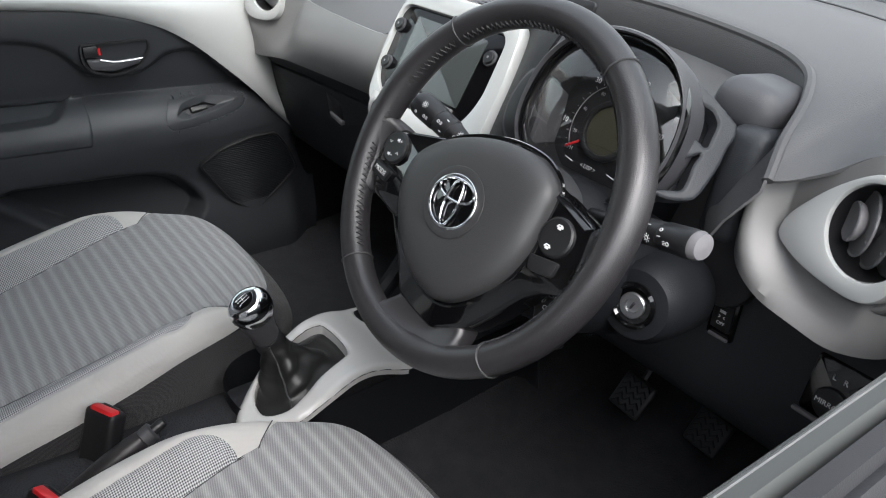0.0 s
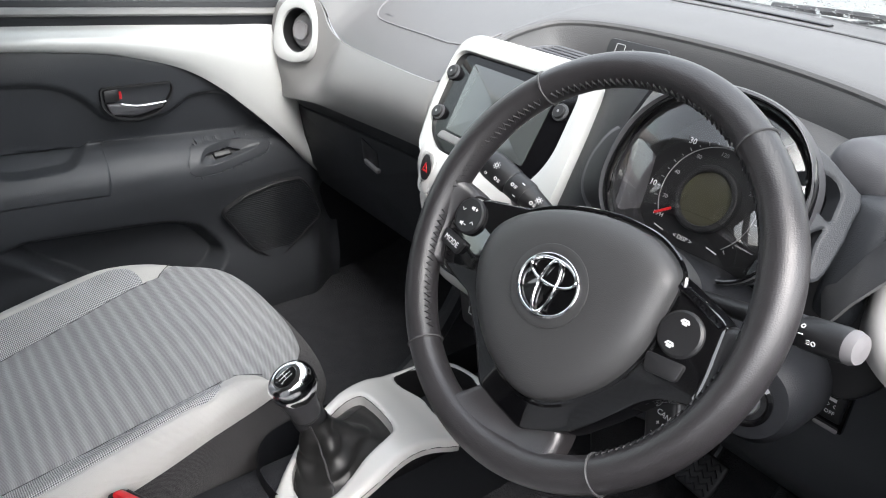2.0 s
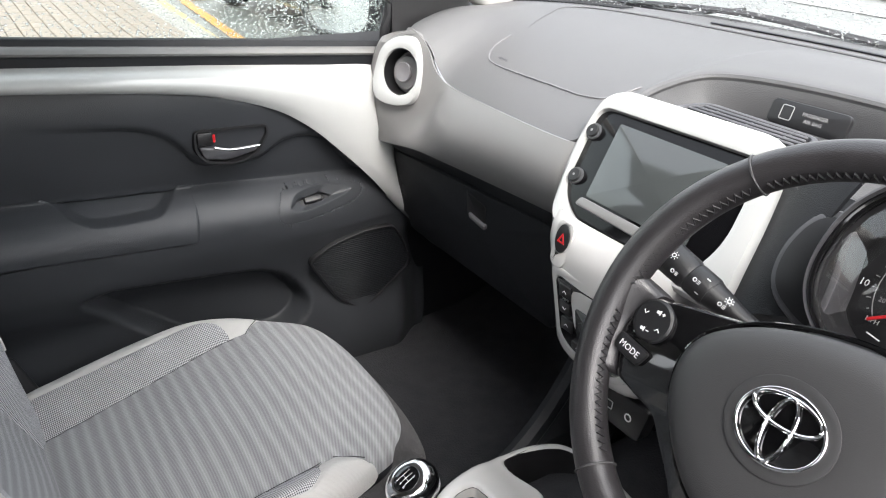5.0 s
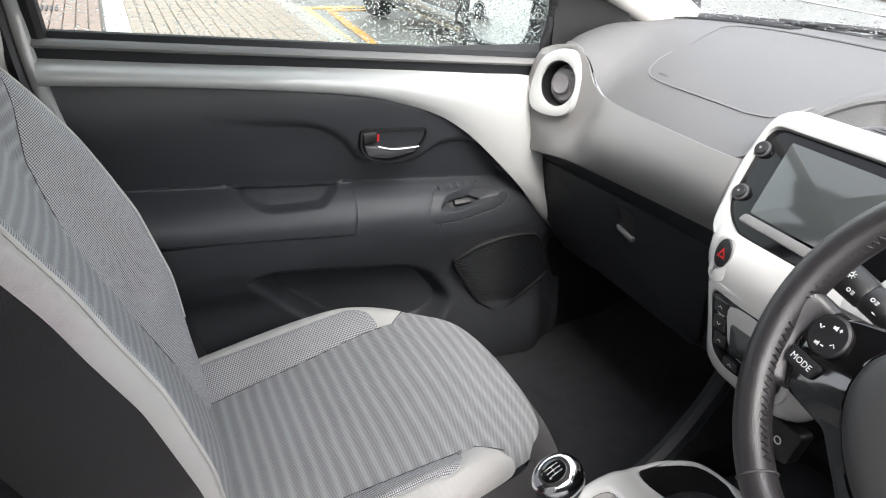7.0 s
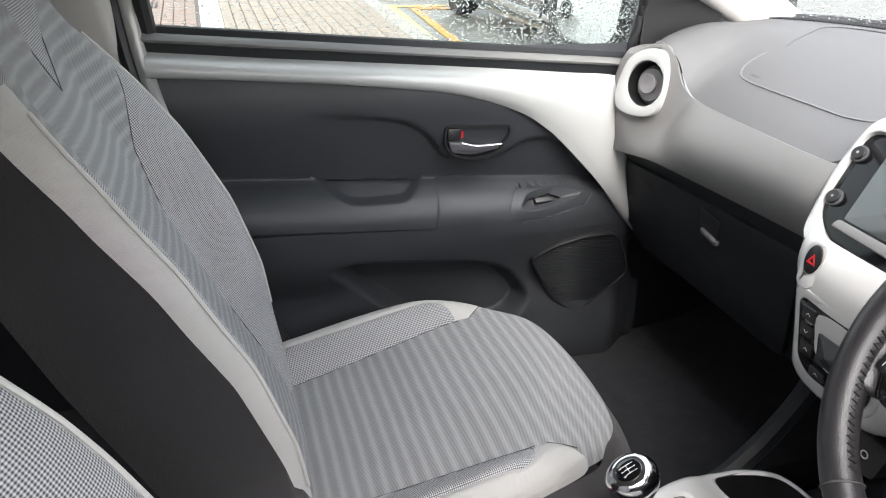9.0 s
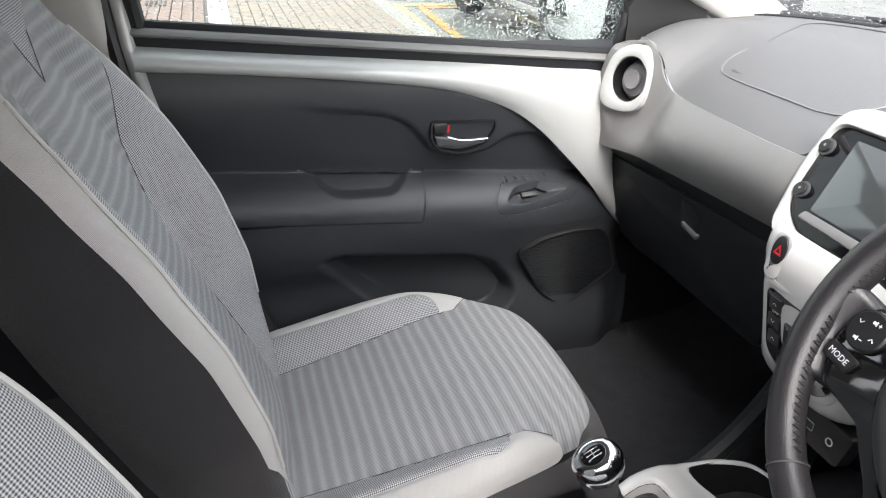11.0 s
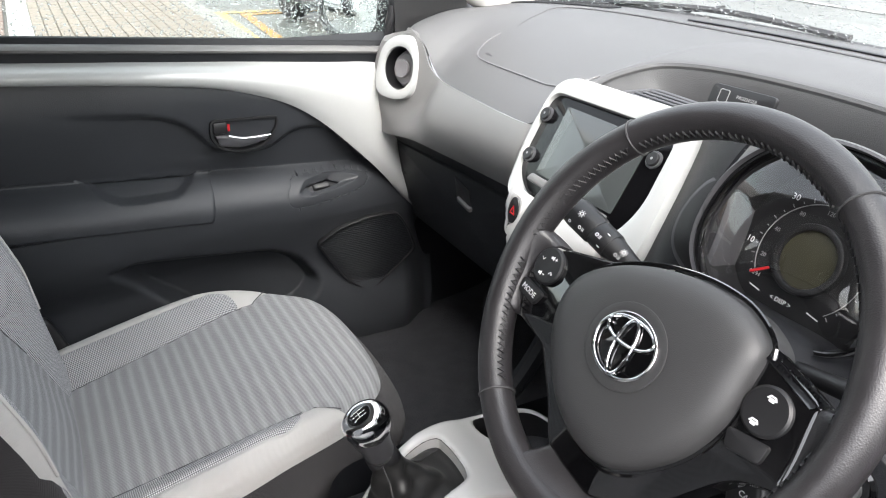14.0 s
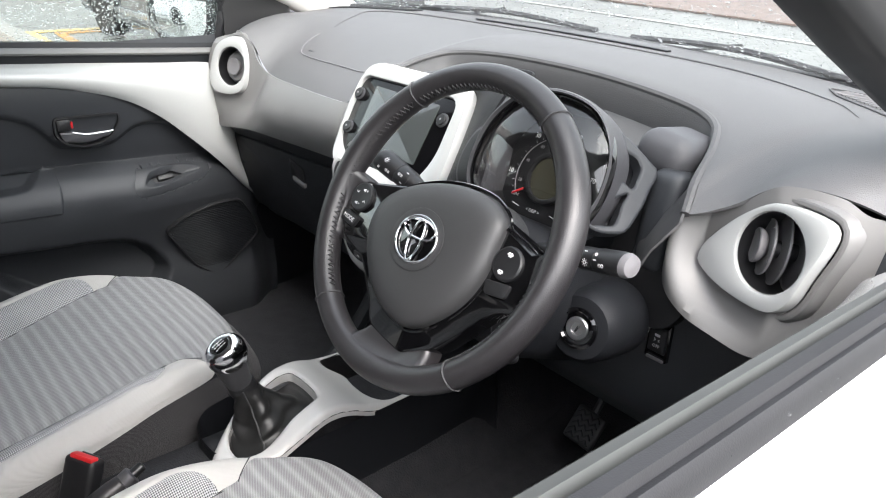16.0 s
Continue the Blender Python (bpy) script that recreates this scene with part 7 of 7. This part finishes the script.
tagged(part("floor_mat", plate(mat_o, pose(0, 0, 0.301), 0.008, 0.003), M_CARPET), "black carpet mat in the passenger footwell", "floor mat")


# ---- outside: the wet yard beside the car ----
M_ASPHALT = mat("wet_asphalt", (0.115, 0.12, 0.112), 0.3, vary=0.35, vary_size=0.7)
M_PAVER = mat("wet_buff_paving_block", (0.18, 0.147, 0.115), 0.5, vary=0.22, vary_size=0.35, grain=0.5, grain_size=0.006)
M_PAVER_RED = mat("wet_brown_paving_block", (0.15, 0.10, 0.078), 0.45, vary=0.22, vary_size=0.35, grain=0.5, grain_size=0.006)
M_JOINT = mat("dark_paving_joint", (0.09, 0.08, 0.068), 0.6, vary=0.3, vary_size=0.2)
M_KERB = mat("pale_concrete_kerb", (0.21, 0.20, 0.18), 0.5, vary=0.15, vary_size=0.4, grain=0.4, grain_size=0.005)
M_ROADWHITE = mat("worn_white_road_paint", (0.40, 0.40, 0.385), 0.4, vary=0.1, vary_size=0.2)
M_YELLOW = mat("worn_yellow_road_paint", (0.46, 0.33, 0.10), 0.45, vary=0.2, vary_size=0.2)
M_ORANGE = mat("worn_orange_road_paint", (0.42, 0.20, 0.03), 0.45, vary=0.2, vary_size=0.2)
M_TYRE = mat("black_tyre_rubber", (0.015, 0.015, 0.016), 0.6, vary=0.3)
M_CARGREY = mat("dark_grey_car_paint", (0.035, 0.038, 0.045), 0.15, vary=0.05, coat=1.0)
M_CARGLASS = mat("dark_car_window", (0.012, 0.014, 0.016), 0.05, vary=0.05, coat=0.5)
M_ALLOY = mat("silver_alloy", (0.45, 0.46, 0.47), 0.3, metal=0.8, vary=0.05)

steps = np.r_[np.linspace(-150, -20, 14), np.linspace(-16, 16, 33), np.linspace(20, 150, 14)]
ground_bm = sheet(np.array([[(x, y, 0.004 * noise.noise((x, y, 0)) - 0.004) for x in steps] for y in steps]), 0.05, (0, 0, -1))
tagged(part("ground", ground_bm, M_ASPHALT, None, "", False), "wet dark asphalt yard reaching the horizon", "ground", kind="structure")


def slab(name, x0, x1, y0, y1, z, m, label, category):
    return tagged(part(name, rbox(x1 - x0, y1 - y0, z, 0.004, 1, pose((x0 + x1) / 2, (y0 + y1) / 2, z / 2 + 0.002)), m), label, category, kind="structure")


pave = slab("pavement", -16, -4.0, -9, 0.92, 0.024, M_JOINT, "wet buff block paving beside the road", "pavement")
slab("kerb", -16, -4.0, 0.925, 1.10, 0.045, M_KERB, "pale concrete edging of the paving", "kerb")
slab("road_line_white", -16, -4.0, -0.77, -0.58, 0.054, M_ROADWHITE, "white painted bay line on the paving", "road marking")
far_pave = slab("pavement_far", -14, 9, 10.2, 22, 0.03, M_PAVER_RED, "brown paving across the yard", "pavement")
slab("road_line_far", -9, 6, 8.6, 8.72, 0.006, M_ROADWHITE, "white painted line across the yard", "road marking")
slab("road_line_bay", -6.4, -6.28, 1.9, 5.2, 0.006, M_ROADWHITE, "white painted parking bay line", "road marking")


def bent_line(name, pts, w, m, label):
    """A painted line that turns a corner: two straight legs butted together."""
    (x0, y0), (x1, y1), (x2, y2) = pts
    l1, l2 = math.hypot(x1 - x0, y1 - y0), math.hypot(x2 - x1, y2 - y1) - w / 2
    a1, a2 = math.degrees(math.atan2(y1 - y0, x1 - x0)), math.degrees(math.atan2(y2 - y1, x2 - x1))
    leg1 = rbox(l1 + w / 2, w, 0.005, 0.001, 1, pose(x0, y0, 0.0035, 0, 0, a1) @ pose((l1 + w / 2) / 2, 0, 0))
    leg2 = rbox(l2, w, 0.005, 0.001, 1, pose(x1, y1, 0.0035, 0, 0, a2) @ pose(w / 2 + l2 / 2, 0, 0))
    return tagged(part(name, join(leg1, leg2), m), label, "road marking", kind="structure")


bent_line("road_line_yellow", [(-4.0, 1.05), (-7.62, 1.20), (-7.72, 4.5)], 0.11, M_YELLOW, "worn pale yellow no-parking line")
bent_line("road_line_orange", [(-4.0, 1.22), (-7.45, 1.43), (-7.50, 4.5)], 0.09, M_ORANGE, "worn orange-yellow no-parking line")
drain = thing("drain_cover", (-7.4, -1.25, 0.05), "small dark slotted drain cover in the paving", "drain cover")
for k in range(5):
    wpart("bar", rbox(0.30, 0.022, 0.012, 0.003, 1, pose(-7.4, -1.33 + k * 0.042, 0.058)), M_TYRE, drain)


# parked cars
def parked_car(at, turn, paint, label):
    car = thing("parked_car", (at[0], at[1], 0), label, "car", "parked cars")
    m = pose(at[0], at[1], 0, 0, 0, turn)
    prof = [(-1.80, 0.25), (-1.84, 0.5), (-1.80, 0.78), (-1.55, 0.88), (-0.95, 0.98), (-0.35, 1.40), (0.5, 1.47), (1.25, 1.38), (1.70, 1.0), (1.80, 0.7), (1.80, 0.28), (1.3, 0.20), (-1.3, 0.20)]
    side = spl(prof, 72, True)
    rings = []
    for y, k in ((-0.80, 0.94), (-0.80, 0.985), (-0.74, 1.0), (0.74, 1.0), (0.80, 0.985), (0.80, 0.94)):
        pts = []
        for a, b in side:
            tuck = 0.20 * max(0, b - 0.95)
            pts.append((a * k, y * (1 - tuck / 0.8) if abs(y) > 0.7 else y * (1 - tuck / 0.8), 0.2 + (b - 0.2) * (0.97 + 0.03 * k)))
        rings.append(put3(m, np.array(pts)))
    wpart("body", loft(rings, True, True, True), paint, car)
    for sgn in (-1, 1):
        for o in ([(-0.85, 1.0), (-0.28, 1.36), (0.30, 1.40), (0.30, 1.0)], [(0.36, 1.0), (0.36, 1.40), (1.15, 1.33), (1.45, 1.02)]):
            fm = m @ plane_frame((0, sgn * 0.775, 0), (0, sgn, 0.0), (1, 0, 0))
            q = [(a, b * sgn if False else b) for a, b in rounded(o, 0.06, 4)]
            pts = [put3(m, np.array([(a, sgn * (0.806 - 0.20 * max(0, b - 0.95)), b) for a, b in q])), put3(m, np.array([(a, sgn * (0.79 - 0.20 * max(0, b - 0.95)), b) for a, b in q]))]
            wpart("side_window", loft(pts, True, True, True), M_CARGLASS, car, "dark side window")
        for wx in (-1.18, 1.17):
            hub = m @ pose(wx, sgn * 0.72, 0.29, 90 * -sgn)
            tyre = wpart("wheel", lathe([(0.19, -0.09), (0.27, -0.10), (0.29, -0.06), (0.29, 0.06), (0.275, 0.095), (0.20, 0.10)], hub, 32), M_TYRE, car, "black tyre with alloy rim")
            part("rim", lathe([(0.20, 0.06), (0.20, 0.095), (0.185, 0.098), (0.17, 0.07), (0.0, 0.075)], hub, 32), M_TYRE, tyre)
            for k in range(7):
                part("spoke", rbox(0.17, 0.035, 0.02, 0.006, 1, hub @ pose(0, 0, 0.088, 0, 0, k * 360 / 7) @ pose(0.1, 0, 0)), M_ALLOY, tyre)
            arch = [(wx + 0.34 * math.cos(a), sgn * 0.805, 0.29 + 0.34 * math.sin(a)) for a in np.linspace(-0.1, math.pi + 0.1, 20)]
            wpart("wheel_arch", tube(put3(m, np.array(arch)), 0.03, 6), M_TYRE, car, "dark wheel arch")
        wpart("sill_strip", rbox(2.0, 0.02, 0.05, 0.008, 2, m @ pose(0, sgn * 0.812, 0.30)), M_ALLOY, car, "pale sill strip")
        wpart("headlamp", rbox(0.18, 0.26, 0.14, 0.05, 3, m @ pose(-1.62, sgn * 0.58, 0.72, 0, 0, sgn * 20)), M_ALLOY, car, "clear headlamp")
    wpart("windscreen", loft([put3(m, np.array([(-0.93, y, 1.0), (-0.33, y * 0.86, 1.415)])) for y in np.linspace(-0.66, 0.66, 6)], False), M_CARGLASS, car)
    wpart("bumper", rbox(0.1, 1.35, 0.16, 0.05, 3, m @ pose(-1.80, 0, 0.40)), M_TYRE, car, "black lower bumper")
    return car


parked_car((-5.2, -8.1), 172, M_PAINT, "white hatchback parked on the wet paving behind")
parked_car((-5.95, 2.62), 2, M_CARGREY, "dark grey hatchback parked beside the yellow lines")

# door mirror on the passenger side: convex glass in a white shell
mirror = thing("door_mirror", (-0.86, 0.02, 0.93), "white door mirror with convex glass", "door mirror")
M_MIRROR = mat("mirror_silver", (0.86, 0.87, 0.87), 0.0, metal=1.0, vary=0.0)
M_MIRROR.node_tree.nodes["Map Range"].inputs["To Min"].default_value = 0.0
M_MIRROR.node_tree.nodes["Map Range"].inputs["To Max"].default_value = 0.01
MM = plane_frame((-0.873, -0.025, 1.022), (0.395, -0.917, 0.045))
mo = arc_match(rounded([(-0.088, 0.062), (0.070, 0.066), (0.086, 0.040), (0.082, -0.045), (0.040, -0.071), (-0.060, -0.066), (-0.088, -0.030)], 0.025, 6), 72)
cap_rings = [put3(MM, inset(mo, -0.006), 0.004), put3(MM, inset(mo, -0.014), 0.0), put3(MM, inset(mo, -0.018), -0.02), put3(MM, inset(mo, -0.010), -0.055), put3(MM, mo * 0.75, -0.085), put3(MM, mo * 0.3, -0.10)]
wpart("shell", loft(cap_rings, True, False, True), M_SATIN, mirror, "dark mirror shell")
wpart("shell_lip", ring_plate(inset(mo, -0.007), mo, MM, 0.006, 0.002, -0.002, -0.02), M_SATIN, mirror)
gr = [np.array([(p[0] * k, p[1] * k) for p in mo]) for k in np.linspace(0.02, 1.0, 14)]
wpart("mirror_glass", loft([np.array([put3(MM, np.array([q]), -((q[0] ** 2 + q[1] ** 2) / 2.2))[0] for q in g]) for g in gr], True, True, False), M_MIRROR, mirror, "convex mirror glass", angle=180)
wpart("mirror_arm", tube(spl([(-0.80, 0.06, 0.955), (-0.76, 0.07, 0.955), (-0.73, 0.08, 0.96)], 8), 0.022, 10), M_SATIN, mirror, "short mirror arm")

# low building far across the yard, closing the view
bld = thing("brick_building", (-22, 0, 0), "long low brown brick building across the yard", "building")
wpart("wall", rbox(1.0, 70, 3.2, 0.05, 1, pose(-24, 0, 1.6)), M_PAVER_RED, bld, "brown brick wall")
wpart("roof", rbox(1.4, 71, 0.3, 0.05, 1, pose(-24, 0, 3.35)), M_TYRE, bld, "dark flat roof edge")

# ---- rain on the glass and the paint ----
M_DROP = glass_mat("rain_water", (1.0, 1.0, 1.0), 0.0, 1.33)
M_DROP.node_tree.nodes.clear()
dn, dl = M_DROP.node_tree.nodes, M_DROP.node_tree.links
dg, do = dn.new("ShaderNodeBsdfGlass"), dn.new("ShaderNodeOutputMaterial")
dg.inputs["IOR"].default_value = 1.33
dg.inputs["Roughness"].default_value = 0.0
dl.new(dg.outputs[0], do.inputs[0])


def drops(name, places, normals, radii, label):
    """Rain drops as shallow domes in one mesh."""
    v, f = [], []
    for p, nn, r in zip(places, normals, radii):
        nn = np.asarray(nn, float)
        nn /= np.linalg.norm(nn)
        u = np.cross(nn, (0.3, 0.5, 0.8))
        u /= np.linalg.norm(u)
        w = np.cross(nn, u)
        base = len(v)
        st = random.uniform(0.85, 1.3)
        for k, (rr, h) in enumerate(((1.0, -0.05), (0.85, 0.32), (0.45, 0.55))):
            for j in range(8):
                a = 2 * math.pi * j / 8
                v.append(p + r * rr * (math.cos(a) * u + st * math.sin(a) * w) + nn * r * h)
        v.append(p + nn * r * 0.62)
        for k in range(2):
            for j in range(8):
                f.append((base + k * 8 + j, base + k * 8 + (j + 1) % 8, base + k * 8 + 8 + (j + 1) % 8, base + k * 8 + 8 + j))
        for j in range(8):
            f.append((base + 16 + j, base + 16 + (j + 1) % 8, base + 24))
        f.append(tuple(base + 7 - j for j in range(8)))
    me = bpy.data.meshes.new(name)
    me.from_pydata([tuple(q) for q in v], [], f)
    me.materials.append(M_DROP)
    me.shade_smooth()
    ob = tagged(new(name, me), label, "rain drops", kind="stuff")
    ob.visible_shadow = False
    return ob


rng = np.random.default_rng(4)
pl, nl, rl = [], [], []
for _ in range(21000):
    y = rng.uniform(-0.86, 0.0)
    z = 0.964 - 0.0708 * y + rng.uniform(0, 1) ** 1.2 * 0.24
    if rng.uniform() > 0.28 + 0.72 * np.clip((y + 0.5) / 0.4, 0, 1):
        continue
    pl.append(np.array((-0.7265 + 0.30 * max(0, z - 0.95) ** 1.5, y, z)))
    nl.append((-1, 0, 0.3))
    rl.append(rng.choice((0.0007, 0.0010, 0.0014, 0.0020), p=(0.34, 0.36, 0.23, 0.07)))
drops("rain_drops_on_side_window", pl, nl, rl, "many small rain drops on the side window")
pl, nl, rl = [], [], []
a, b = ws_grid.shape[:2]
for _ in range(9000):
    s, t = rng.uniform(0, a - 1.001), rng.uniform(0, 1) ** 1.6 * (b - 1.001) * 0.6
    i, j = int(s), int(t)
    fs, ft = s - i, t - j
    q = (ws_grid[i, j] * (1 - fs) + ws_grid[i + 1, j] * fs) * (1 - ft) + (ws_grid[i, j + 1] * (1 - fs) + ws_grid[i + 1, j + 1] * fs) * ft
    nn = np.cross(ws_grid[i + 1, j] - ws_grid[i, j], ws_grid[i, j + 1] - ws_grid[i, j])
    nn = nn if nn[2] > 0 else -nn
    pl.append(q + nn / np.linalg.norm(nn) * 0.001)
    nl.append(nn)
    rl.append(rng.choice((0.0008, 0.0012, 0.0017, 0.0026), p=(0.4, 0.35, 0.19, 0.06)))
drops("rain_drops_on_windscreen", pl, nl, rl, "rain drops scattered over the windscreen")
pl, nl, rl = [], [], []
for _ in range(1300):
    y = rng.uniform(-0.75, 0.2)
    x = rng.choice((rng.uniform(0.760, 0.770), rng.uniform(0.748, 0.756)), p=(0.7, 0.3))
    pl.append(np.array((x, y, belt_z(y) + np.interp(x, (0.7455, 0.748, 0.755, 0.759, 0.764, 0.769), (0.002, 0.009, 0.009, 0.003, 0.005, 0.0)))))
    nl.append((0.1, 0, 1))
    rl.append(rng.choice((0.0009, 0.0015, 0.0024), p=(0.55, 0.33, 0.12)))
drops("rain_drops_on_seal", pl, nl, rl, "rain drops beaded on the outer window seal")

# paving blocks one by one: 200 x 100 mm in running rows, the stretch past the white line
block = bmesh.new()
bmesh.ops.create_cube(block, size=1, matrix=Matrix.Diagonal((0.192, 0.094, 0.03, 1)))
bmesh.ops.bevel(block, geom=block.edges[:], offset=0.006, segments=1, affect="EDGES")
block_me = bpy.data.meshes.new("paving_block")
block.to_mesh(block_me)
block_me.materials.append(M_PAVER)
red_me = block_me.copy()
red_me.materials.clear()
red_me.materials.append(M_PAVER_RED)
count, rest_v, rest_f = 0, [], []
base_v = np.array([tuple(v.co) for v in block.verts])
base_f = [[v.index for v in f.verts] for f in block.faces]
block.free()
for row in range(19):
    y = 0.87 - row * 0.1
    if -0.80 < y < -0.55:
        continue
    for k in range(36):
        x = -4.1 - k * 0.2 - (0.1 if row % 2 else 0)
        if -6.9 < x < -5.2 and y > -0.6 and count < 290:
            ob = new("paving_block", block_me)
            ob.parent = pave
            ob.matrix_basis = pose(x + random.uniform(-0.002, 0.002), y, 0.038 + random.uniform(-0.002, 0.002), random.uniform(-0.8, 0.8), random.uniform(-0.8, 0.8), random.uniform(-1, 1))
            count += 1
        elif y > -0.6:
            rest_f += [[i + len(rest_v) for i in f] for f in base_f]
            rest_v += [tuple(p) for p in base_v + np.array((x, y, 0.038 + random.uniform(-0.002, 0.002)))]
me = bpy.data.meshes.new("paving_blocks")
me.from_pydata(rest_v, [], rest_f)
me.materials.append(M_PAVER)
ob = new("paving_blocks", me)
ob.parent = pave
tagged(ob, "", kind="stuff")
rest_v, rest_f = [], []
for row in range(30):
    for k in range(36):
        x, y = -4.1 - k * 0.2 - (0.1 if row % 2 else 0), -0.85 - row * 0.1
        rest_f += [[i + len(rest_v) for i in f] for f in base_f]
        rest_v += [tuple(p) for p in base_v + np.array((x, y, 0.038 + random.uniform(-0.002, 0.002)))]
me = bpy.data.meshes.new("brown_paving_blocks")
me.from_pydata(rest_v, [], rest_f)
me.materials.append(M_PAVER_RED)
ob = new("brown_paving_blocks", me)
ob.parent = pave
tagged(ob, "", kind="stuff")
